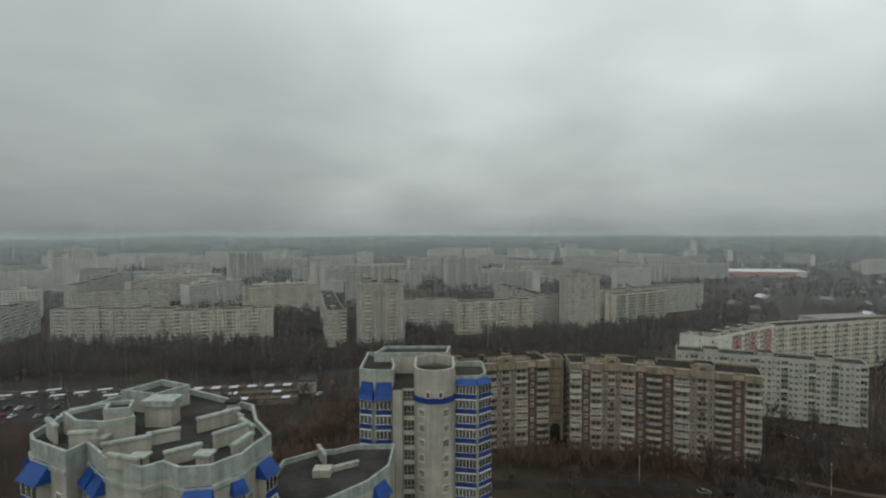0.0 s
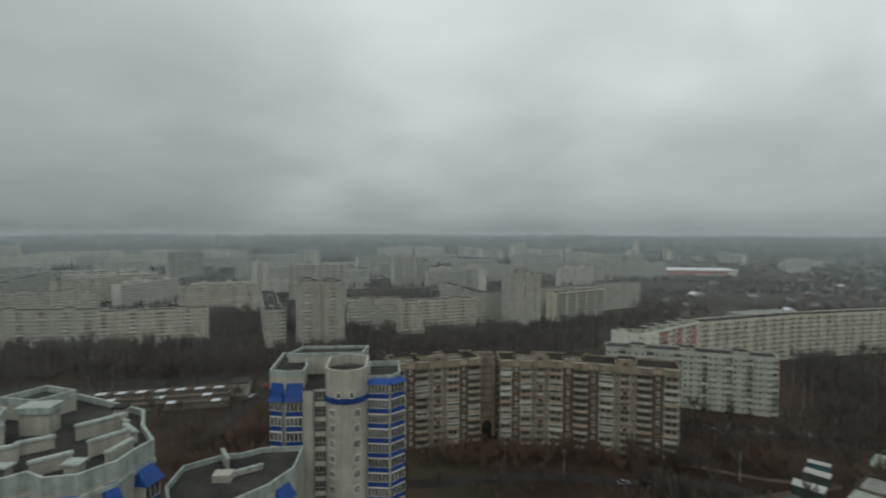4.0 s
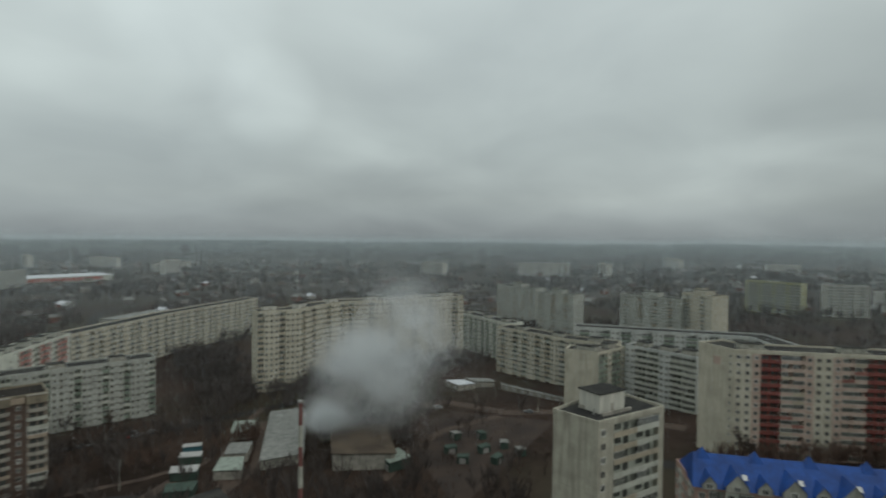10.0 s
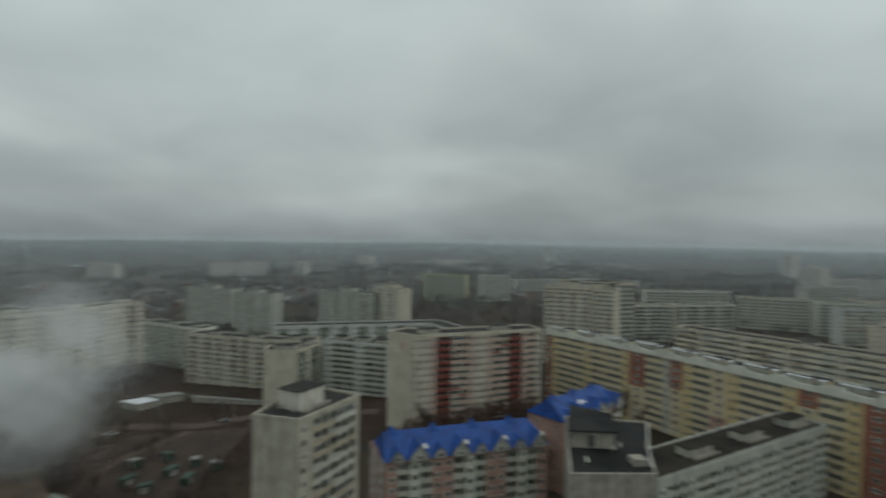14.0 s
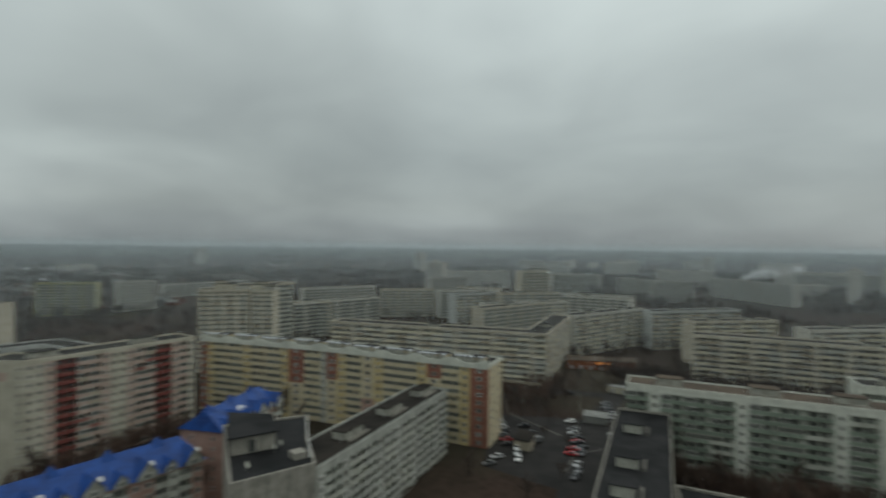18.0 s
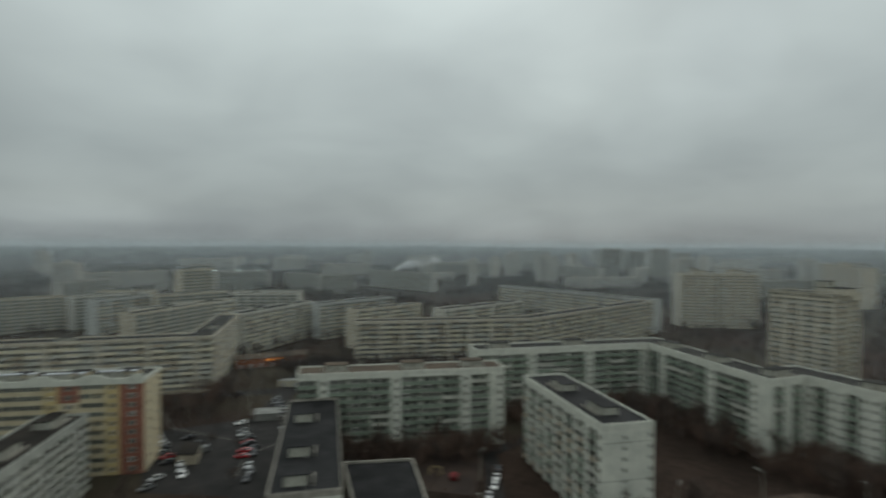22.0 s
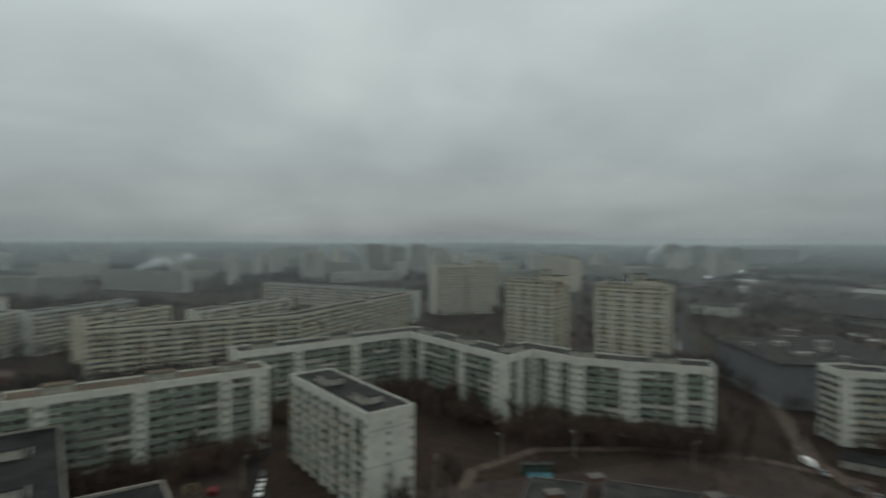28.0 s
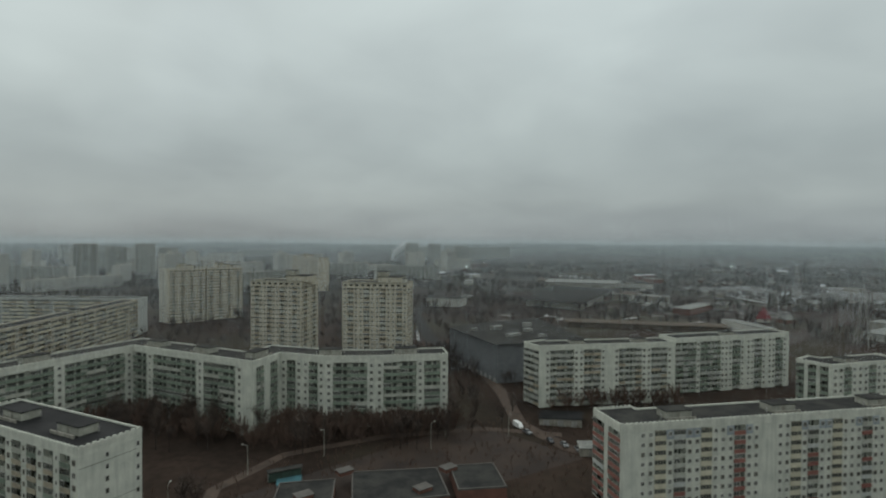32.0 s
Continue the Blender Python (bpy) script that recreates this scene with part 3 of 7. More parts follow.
    def plain_opening(self, c, at, w, flush, kind, fm, g):
        """A window or loggia of a block that is never seen close: frame, panes, parapet and back wall only."""
        def pane(x0, x1, y, z0, z1, material):
            self.glazing.face([tuple(at @ Vector(p)) for p in ((x0, y, z0), (x1, y, z0), (x1, y, z1), (x0, y, z1))], material)
        st = self.storey
        if c in "bBL" and not flush:
            e, d = w / 2 - 0.06, self.recess
            style, pm = self.rnd.choice(kind.get("styles") or self.styles), self.rnd.choice(kind.get("panels") or self.panels)
            self.glazing.box(-e, e, -0.13, -0.02, -0.14, 1.08, pm, at)
            pane(-e * 0.75, -e * 0.1, d - 0.03, 0.9, 2.2, g), pane(e * 0.15, e * 0.7, d - 0.03, 0.1, 2.2, g)
            if style != "open":
                f = e if style == "glazed" else 0.0
                pane(-e, f, -0.07, 1.08, st - 0.3, g), pane(-e, f, -0.09, st - 0.42, st - 0.14, fm), pane(-e, f, -0.09, 1.08, 1.2, fm)
        elif c in "wWnetbBL":
            ww, wh, z = {"w": (*self.win, 0.85), "W": (2.1, 1.5, 0.85), "n": (0.85, 1.2, 0.85), "t": (1.1, 0.75, 1.6)}.get(c, (1.8, 1.45, 0.85))
            self.glazing.box(-ww / 2, ww / 2, -0.06, 0.02, z, z + wh, fm, at)
            pane(-ww / 2 + 0.1, -0.05, -0.065, z + 0.1, z + wh - 0.1, g), pane(0.05, ww / 2 - 0.1, -0.065, z + 0.1, z + wh - 0.1, g)

    def roof_house(self, s, t, w, d, h, wall=None, name="roof_house", label=""):
        """A lift or stair head: s along the first facade segments (0..1 of the whole line), t metres in from the front."""
        lens = [(Vector(self.line[i + 1]) - Vector(self.line[i])).length for i in range(len(self.line) - 1)]
        want = s * sum(lens)
        for i, ln in enumerate(lens):
            if want <= ln or i == len(lens) - 1:
                break
            want -= ln
        at, ln = self.frame_at(Vector(self.line[i]), Vector(self.line[i + 1]))
        z = self.z1 - 0.3
        house = part(name, Mesh().box(want - w / 2, want + w / 2, t, t + d, z, z + h, wall or CONC_LT, at), self.thing, label)
        part("roof_slab", Mesh().box(want - w / 2 - 0.25, want + w / 2 + 0.25, t - 0.25, t + d + 0.25, z + h, z + h + 0.22, self.roof_mat, at), house)
        if not self.far:
            if self.near:
                for u, v in ((-w / 2 - 1.1, 0.6), (w / 2 + 0.9, d - 0.6)):
                    part("vent_pipe", Mesh().tube(tuple(at @ Vector((want + u, t + v, z - 0.05))), tuple(at @ Vector((want + u, t + v, z + 1.3))), 0.16, 0.16, METAL, 6), house)
                part("ledge", Mesh().box(want - w / 2 - 0.5, want + w / 2 + 0.5, t - 1.5, t - 1.2, z, z + 0.75, CONC, at), house)
            part("door", Mesh().box(want - 0.45, want + 0.45, t - 0.05, t + 0.03, z + 0.08, z + min(1.9, h - 0.25), CONC, at), house)
        return house

    def done(self):
        if self.rim.v:
            part("parapet", self.rim, self.thing)
        part("wall", self.walls, self.thing)
        if self.glazing.v:
            g = part("glazing", self.glazing, self.thing)
            g["kind"] = "stuff"
        return self

# ---------------------------------------------------------------- land
def make_ground():
    m = Mesh()
    ys = [-4800, -3000, -1800, -1000, -600, -400, -260, -200, *range(-160, 141, 10), 200, 260, 400, 700, 1200, 2000, 3200, 4800]
    xs = [-4800, -3000, -1800, -1000, -600, -350, -200, -100, 0, 100, 200, 350, 600, 1000, 1800, 3000, 4800]
    nx = len(xs)
    m.v = [(x, y, ground(x, y)) for y in ys for x in xs]
    land = land_material()
    for j in range(len(ys) - 1):
        for i in range(nx - 1):
            a = j * nx + i
            m.f.append((a, a + 1, a + nx + 1, a + nx))
            m.m.append(m.slot(land))
    return tagged(part("ground", m), "dark wet winter ground with thin brown grass", "ground", kind="structure")


def land_material():
    m = mat("winter_ground", (0.042, 0.029, 0.023), (0.021, 0.015, 0.012), rough=0.95, scale=0.022, fine=0.35, spec=0.1, fine_amt=0.2)
    N, L = m.node_tree.nodes, m.node_tree.links
    b = N["Principled BSDF"]
    old = b.inputs["Base Color"].links[0].from_socket
    geo = N.new("ShaderNodeNewGeometry")
    n = N.new("ShaderNodeTexNoise")
    L.new(geo.outputs["Position"], n.inputs["Vector"])
    n.inputs["Scale"].default_value, n.inputs["Detail"].default_value = 0.009, 6
    r = N.new("ShaderNodeValToRGB")
    L.new(n.outputs["Fac"], r.inputs[0])
    r.color_ramp.elements[0].position, r.color_ramp.elements[0].color = 0.48, (0, 0, 0, 1)
    r.color_ramp.elements[1].position, r.color_ramp.elements[1].color = 0.66, (1, 1, 1, 1)
    x = N.new("ShaderNodeMix")
    x.data_type = "RGBA"
    L.new(r.outputs[0], x.inputs["Factor"]), L.new(old, x.inputs[6])
    x.inputs[7].default_value = (0.040, 0.036, 0.024, 1)
    L.new(x.outputs[2], b.inputs["Base Color"])
    return m


make_ground()

# ---------------------------------------------------------------- blocks of flats near the camera
WG = "white-and-grey-green panel apartment block with loggias and a toothed cornice"
C = Block([(35, -220), (-37.5, -254.5), (-67, -194.5), (-81, -204), (-92, -187.5), (-108, -176.5), (-133, -163)], 9, 27.6, label=WG, win=(1.25, 1.35), recess=0.9,
          bays=["bbbwbbbwbbbw", "bwbbbwbbwS", "sBs", "wBw", "wbbw", "wbbwbw"], top=2.4, teeth=True, cornice=TEETH, seed=3, limit=220, panels=(LOG_GREEN, LOG_GREEN, LOG_GREEN, LOG_GREEN, LOG_WHITE), styles=("open", "half", "half", "open", "glazed"))
for s, t in ((0.05, 4), (0.2, 4), (0.38, 4), (0.5, 4), (0.68, 4), (0.8, 4), (0.93, 4)):
    C.roof_house(s, t, 8.5, 4.2, 2.1)
C.done()
A = Block([(87, -163.5), (20.3, -191.6)], 9, 27.6, label=WG, win=(1.25, 1.35), recess=0.9, bays="bwbbbwbbbwbsw", top=2.0, teeth=True, cornice=TEETH, seed=4, roof=ROOF_BRN, panels=(LOG_GREEN, LOG_GREEN, LOG_GREEN, LOG_GREEN, LOG_WHITE), styles=("open", "half", "half", "open", "glazed"))
for s in (0.18, 0.55, 0.85):
    A.roof_house(s, 4.5, 7.5, 4.2, 2.2)
A.done()
B = Block([(12.6, -181), (-9.8, -135.6)], 9, 27.6, depth=14.6, label="white panel apartment block with a blank end wall and stepped loggias", bays="BnBwBnBw", win=(1.25, 1.35), gable="SSn", top=2.0, teeth=True, cornice=TEETH, seed=5,
          roof=ROOF_WET, panels=(LOG_WHITE, LOG_BEIGE, LOG_GREEN))
B.roof_house(0.3, 5, 8, 4.6, 2.0), B.roof_house(0.76, 5, 8, 4.6, 2.0)
B.done()
D = Block([(-178.6, -165), (-177, -154.6), (-234, -124)], 9, 26.8, depth=12, label="white panel apartment block with brown and beige loggias", bays=["B", "SwBbBwwbBws"], cornice=TEETH, top=2.0, teeth=True, seed=6, win=(1.2, 1.35),
          panels=(PANEL_SAGE, LOG_BEIGE, PANEL_SAGE, LOG_WHITE))
D.roof_house(0.4, 4, 6, 4, 1.5), D.roof_house(0.8, 4, 6, 4, 1.5)
D.done()
D2 = Block([(-245.6, -130), (-272, -119), (-310, -104)], 9, 26.8, depth=12, label="white panel apartment block with grey loggias", bays=["bBbw", "wwbws"], cornice=TEETH, top=2.0, teeth=True, seed=7, win=(1.2, 1.35), panels=(PANEL_SAGE, LOG_GREEN))
D2.roof_house(0.5, 4, 6, 4, 1.5)
D2.done()
D3 = Block([(-254, -82), (-253, -69), (-290, -54)], 9, 26.8, depth=12, label="white panel apartment block with end loggias", bays=["Bs", "wwBw"], cornice=TEETH, teeth=True, seed=8)
D3.roof_house(0.5, 4, 6, 4, 1.5)
D3.done()
E_ = Block([(-132.4, -94), (-126.4, -81), (-203, -41.5), (-235, -25)], 9, 26.6, depth=12.5, label="white-and-blue panel apartment block with red and yellowed loggias", bays=["ZsZ", "SSwwJgZggJwwgZgw", "wJwwZw"], kinds={"g": dict(base="w", width=2.7, strip=PANEL_BLUE, span=(8, 9)), "J": dict(base="B", width=4.0, panels=(LOG_YEL,), frame=LOG_YEL, styles=("glazed",)), "Z": dict(base="B", width=4.2, panels=(LOG_PINK, LOG_PINK, LOG_WHITE, PANEL_GREY), styles=("glazed", "half", "open"))},
           cornice=TEETH, top=2.0, teeth=True, win=(1.15, 1.3), seed=9, roof=ROOF, panels=(LOG_YEL, LOG_PINK, LOG_YEL, LOG_PINK), styles=("glazed", "half", "glazed"))
E_.roof_house(0.25, 3.5, 8, 4.5, 2.0), E_.roof_house(0.5, 3.5, 8, 4.5, 2.0), E_.roof_house(0.75, 3.5, 8, 4.5, 2.0)
E_.done()
NW = Block([(106, -61), (134.8, -128.3)], 9, 25.0, depth=13, label="pale grey panel apartment block with long loggias", bays="wbwbbwb", cornice=PANEL_SAGE, top=2.0, teeth=True, seed=10, panels=(LOG_WHITE, PANEL_SAGE), wall=PANEL_SAGE, dz=-1.5, roof=ROOF_MIX)
for s in (0.3, 0.6, 0.9):
    NW.roof_house(s, 4.5, 8.5, 4, 2.0)
NW.done()
NT = Block([(117.5, 24.6), (113.2, 14.4), (130.6, 2.4)], 14, 42.6, depth=15, label="tall weathered panel tower with a roof house", bays=["SSS", "wsLLs"], seed=11, wall=PANEL_STAIN, panels=(LOG_WHITE, LOG_BEIGE))
NT.done()
K_PW = {"R": dict(base="B", width=2.9, panels=(REDP,), back=REDP, styles=("open",)), "p": dict(base="w", width=2.6, strip=SALMON), "P": dict(base="B", width=3.4, panels=(SALMON, LOG_BEIGE, SALMON, SALMON, LOG_PINK), back=SALMON, styles=("glazed", "glazed", "half")), "V": dict(base="w", width=2.6, strip=PANEL_CREAM)}
PW = Block([(225, -7.4), (215, -18.5), (229, -75)], 13, 38.5, depth=13, label="cream and salmon panel tower block with dark red loggia stripes", bays=["SSSn", "VVpRRPPpVVpPPRRpPV"], seed=12, wall=PANEL_CREAM,
           frame_mat=FRAME, kinds=K_PW)
PW.roof_house(0.3, 4, 8, 4, 2.0), PW.roof_house(0.75, 4, 8, 4, 2.0)
part("painted_square", Mesh().box(6.5, 9.5, -0.05, 0.02, PW.z1 - 6.5, PW.z1 - 3.5, SALMON, PW.frame_at(Vector((225, -7.4)), Vector((215, -18.5)))[0]), PW.thing)
PW.done()
BANDS = dict(base="B", width=6.4, panels=(PALEYEL,), back=PALEYEL, styles=("glazed", "glazed", "half"), frame=LOG_YEL)
K_YL = {"Y": dict(base="w", width=3.2, strip=YELLOW), "y": dict(base="w", width=2.6, strip=YELLOW), "K": dict(base="W", width=6.0, strip=BRICK_RED, span=(5, 10)), "T": dict(base="W", width=4.4, strip=BRICK_RED, span=(6, 10)),
        "H": dict(base="W", width=5.0, strip=BRICK_RED, span=(8, 10)), "M": dict(base="W", width=5.0, strip=ROSE, span=(1, 4)), "k": dict(base="W", width=3.0, strip=BRICK_RED), "R": dict(base="W", width=6.0, strip=BRICK_RED), "v": dict(base="w", width=2.4, strip=LOG_WHITE), "Q": BANDS}
YL = Block([(248, -84), (194, -113), (127.5, -141.5)], 10, 30.5, depth=15, label="yellow and red brick apartment block with wavy white parapets", bays=["kyQQyQQyKQ", "vTYQMYQQYHQYR"], recess=0.4, win=(1.5, 1.5), seed=13, wall=PALEYEL, kinds=K_YL, cornice=PANEL, limit=140)
for s in (0.06, 0.16, 0.3, 0.42, 0.5, 0.6, 0.72, 0.84, 0.95):
    YL.roof_house(s, 5, 5.5, 4.5, 1.5, wall=PALEYEL)
for i in range(2):
    at, ln = YL.frame_at(Vector(YL.line[i]), Vector(YL.line[i + 1]))
    k = int(ln / 12.5)
    for j in range(k):
        # a long swooping wave: high shoulder, low waist
        x, w = j * ln / k, ln / k - 0.15
        wave = [(x + w * t / 12, 0.2 + 1.5 * (0.5 + 0.5 * math.cos(2 * math.pi * t / 12)) ** 1.5) for t in range(12, -1, -1)]
        part("wavy_parapet", Mesh().extrude([(u, YL.z1 + v) for u, v in [(x, -1.5), (x + w, -1.5)] + wave], -0.3, 0.12, PANEL), YL.thing, at=at)
        for q in (0.08, 0.26, 0.44, 0.72):
            u, d = x + w * q, 1.6 + 1.3 * ((j + i) % 2)
            vb = part("roof_vent", Mesh().box(u - 0.7, u + 0.7, d, d + 1.3, YL.z1 - 0.3, YL.z1 + 1.7, LOG_WHITE, at), YL.thing)
            part("vent_cap", Mesh().box(u - 0.9, u + 0.9, d - 0.2, d + 1.5, YL.z1 + 1.7, YL.z1 + 1.95, SNOW, at), vb)
YL.done()
BEIGE_STRIP = mat("grey_beige_balcony_wall", (0.235, 0.205, 0.175), (0.17, 0.148, 0.128), streak=0.2)
PALE_BALC = mat("dirty_white_balcony_panel", (0.40, 0.385, 0.345), (0.29, 0.278, 0.25), streak=0.25, rand=0.3)
K_BR = {"u": dict(base="w", width=3.2, strip=BROWN), "U": dict(base="q", width=4.6, panels=(PALE_BALC, PALE_BALC, BROWN_BAND, LOG_WHITE), back=BEIGE_STRIP, closed=0.45),
        "V": dict(base="q", width=4.6, panels=(BROWN_BAND, PALE_BALC, PALE_BALC), back=BROWN, closed=0.25), "G": dict(base="S", width=6.6, strip=BEIGE_STRIP)}
BLAB = "brown brick apartment block with sand cornice and stacked pale balconies"
BRN = Block([(1, 203), (36, 210)], 11, 34, depth=14, label=BLAB, bays="UuVGUuV", seed=14, wall=BROWN, cornice=SAND, top=2.6, recess=0.0, kinds=K_BR, win=(1.3, 1.5), roof=ROOF_MIX, limit=120)
BRM = Block([(36.2, 215), (43, 215)], 9, 33, depth=9, label="sand-coloured linking stair block with an archway", bays="S", seed=14, wall=SAND, cornice=SAND, roof=ROOF_BRN)
for k in range(9):
    part("facing_strip", Mesh().box(37.2, 42.0, 214.9, 215.02, BRM.z0 + 5 + 3 * k, BRM.z0 + 5.25 + 3 * k, BROWN), BRM.thing)
# flat dark panel for the shade inside an archway; the wall behind is solid
part("archway", Mesh().extrude([(37.6, BRM.z0), (41.6, BRM.z0), (41.6, BRM.z0 + 5.5), (40.6, BRM.z0 + 6.8), (38.6, BRM.z0 + 6.8), (37.6, BRM.z0 + 5.5)], 214.86, 215.0, ROOF), BRM.thing, "flat dark panel standing in for a shaded archway")
BRN2 = Block([(43, 205), (62, 203.5), (105.6, 184.5)], 11, 34, depth=14, label=BLAB, bays=["UuUG", "UuVuUGVuU"], seed=15, wall=BROWN, cornice=SAND, top=2.6, recess=0.0, kinds=K_BR, limit=160, win=(1.3, 1.5), roof=ROOF_MIX)
DISC = [(0.95 * math.cos(radians(a)), 0.95 * math.sin(radians(a))) for a in range(0, 360, 30)]
RINGS = [(1.25 * math.cos(radians(a)), 1.25 * math.sin(radians(a))) for a in range(0, 360, 30)]
for blk in (BRN, BRN2):
    for at, ln, cells in blk.segs:
        x = 0.0
        for j, (c, w) in enumerate(cells):
            xm = x + w / 2
            if c == "G":
                # stair bay: arched gable, bowed balconies in the middle, slit windows on both sides, round ornaments
                e = w / 2 - 0.1
                pts = [(-e, -2.7), (e, -2.7), (e, 1.5), (e * 0.62, 2.5), (-e * 0.62, 2.5), (-e, 1.5)]
                part("gable", Mesh().extrude([(xm + p, blk.z1 + z) for p, z in pts], -0.75, 0.6, SAND), blk.thing, at=at)
                arc = [(1.15 * math.cos(radians(a)), 1.15 * math.sin(radians(a))) for a in range(0, 181, 20)]
                part("arched_window", Mesh().extrude([(xm + p, blk.z1 + 0.3 + z) for p, z in arc], -0.8, -0.7, BROWN), blk.thing, at=at)
                for f in range(11):
                    z = blk.z0 + blk.plinth + f * blk.storey
                    me = shared(("gb", round(w, 1)), lambda: balcony_mesh(w * 0.5, blk.storey, False, PALE_BALC, BEIGE_STRIP, 0.8).data("balcony"))
                    part("balcony", me, blk.thing, at=at @ Matrix.Translation((xm, -0.07, z)))
                    for q in (-0.36, 0.36):
                        part("window", shared(("slit",), lambda: window_mesh(0.8, 1.5, 1, FRAME_OLD, GLASS).data("window")), blk.thing, at=at @ Matrix.Translation((xm + q * w, -0.08, z + 0.85)))
                for f in (3.15, 6.15, 8.15):
                    z = blk.z0 + blk.plinth + f * blk.storey + 0.5
                    disc = part("round_ornament", Mesh().extrude([(xm + p, z + v) for p, v in RINGS], -1.02, -0.8, BROWN_BAND), blk.thing, at=at)
                    part("dark_disc", Mesh().extrude([(xm + p, z + v) for p, v in DISC], -1.1, -1.0, BROWN), disc)
            elif c in "UV":
                part("cornice_panel", Mesh().box(x + 0.1, x + w - 0.1, -0.95, 0.4, blk.z1 - 2.75, blk.z1 - 0.15 + 0.5 * (j % 2), SAND, at), blk.thing)
                part("cornice_cap", Mesh().box(x, x + w, -1.05, 0.5, blk.z1 - 0.12 + 0.5 * (j % 2), blk.z1 + 0.1 + 0.5 * (j % 2), CONC, at), blk.thing)
            else:
                part("cornice_panel", Mesh().box(x + 0.15, x + w - 0.15, -0.35, 0.2, blk.z1 - 2.3, blk.z1 - 0.6, BROWN_BAND, at), blk.thing)
            x += w
    for q in (0.15, 0.42, 0.72):
        blk.roof_house(q, 5, 6, 4, 1.8, wall=SAND)
for blk in (BRN, BRM, BRN2):
    blk.done()
GY = Block([(107, 255), (142, 241), (175.5, 224.5)], 9, 27, label="pale blue-grey panel apartment block", bays=["wwBw", "wtwBwwtwB"], seed=16, wall=PANEL_SAGE, panels=(LOG_GREEN, LOG_WHITE), pane=GLASS_MID, frame_mat=FRAME_OLD, win=(1.3, 1.4))
for q in (0.2, 0.5, 0.8):
    GY.roof_house(q, 4, 6, 4, 1.8)
GY.done()
BG = Block([(222, 206), (241, 193), (262, 195), (284, 190), (312, 162), (338, 150), (349, 138)], 14, 44, depth=13, label="long bent fourteen-storey cream panel block", bays=["Bwww", "wBww", "wwBw"], seed=17, wall=PANEL_CREAM, panels=(LOG_BEIGE,), pane=GLASS_MID, frame_mat=FRAME_OLD)
for q in (0.05, 0.2, 0.38, 0.55, 0.75, 0.93):
    BG.roof_house(q, 3, 7, 5, 2.6, wall=PANEL_OLD)
BG.done()
RWg = Block([(123, 287), (131, 270)], 10, 29, depth=16, label="white end of an apartment block with roof sheds", bays="SSS", seed=18, wall=PANEL)
RWg.roof_house(0.3, 3, 6, 5, 2.6, wall=LOG_WHITE), RWg.roof_house(0.75, 7, 5, 4, 3.2, wall=LOG_WHITE)
RWg.done()
RW = Block([(131.5, 270), (186, 305)], 10, 30, label="white apartment block with coral red facade stripes", cornice=PANEL, bays="BdcdwBdcdw", seed=18, wall=PANEL, panels=(LOG_WHITE,), pane=GLASS_MID,
           kinds={"c": dict(base="B", width=3.6, panels=(PINKRED,), back=PINKRED), "d": dict(base="w", width=2.6, strip=PINKRED)})
for q in (0.1, 0.3, 0.5, 0.7, 0.9):
    RW.roof_house(q, 3, 6, 4, 2.4, wall=LOG_WHITE)
RW.done()
RW2 = Block([(187, 306), (266, 328), (370, 343)], 9, 29, label="long pale panel apartment block", bays="wBwwB", seed=19, wall=PANEL_CREAM, near=False, panels=(LOG_WHITE,))
RW2.done()
NB = Block([(324, 105), (301, 57.5), (297, 30)], 9, 27, label="pale panel apartment block with loggias", bays="wBwwB", seed=20, wall=PANEL_CREAM, panels=(LOG_WHITE, LOG_BEIGE), pane=GLASS_MID)
for q in (0.2, 0.55, 0.85):
    NB.roof_house(q, 4, 6.5, 4, 2.0)
NB.done()
NB2 = Block([(391, 164), (350, 105)], 9, 27, label="pale panel apartment block", bays="wBwwB", seed=21, wall=PANEL, near=False)
for q in (0.2, 0.55, 0.85):
    NB2.roof_house(q, 4, 6.5, 4, 2.0)
NB2.done()
S1 = Block([(266.6, 51), (265, 34.6), (286, 24.6)], 9, 27, label="panel apartment block with a blank end wall", bays=["SSS", "bwbw"], seed=22, wall=PANEL_CREAM, pane=GLASS_MID)
for q in (0.2, 0.55, 0.85):
    S1.roof_house(q, 4, 6.5, 4, 2.0)
S1.done()
GW = Block([(283, 24), (267, -8)], 9, 27, label="grey panel apartment block with long loggias", bays="wwLL", seed=23, wall=PANEL_GREY, panels=(LOG_WHITE,), pane=GLASS_MID)
for q in (0.2, 0.55, 0.85):
    GW.roof_house(q, 4, 6.5, 4, 2.0)
GW.done()
GV = Block([(315, 55), (326, -35), (285, -52)], 9, 27.5, label="bent grey panel apartment block", bays="wbw", seed=24, wall=PANEL_GREY, near=False)
GV.done()

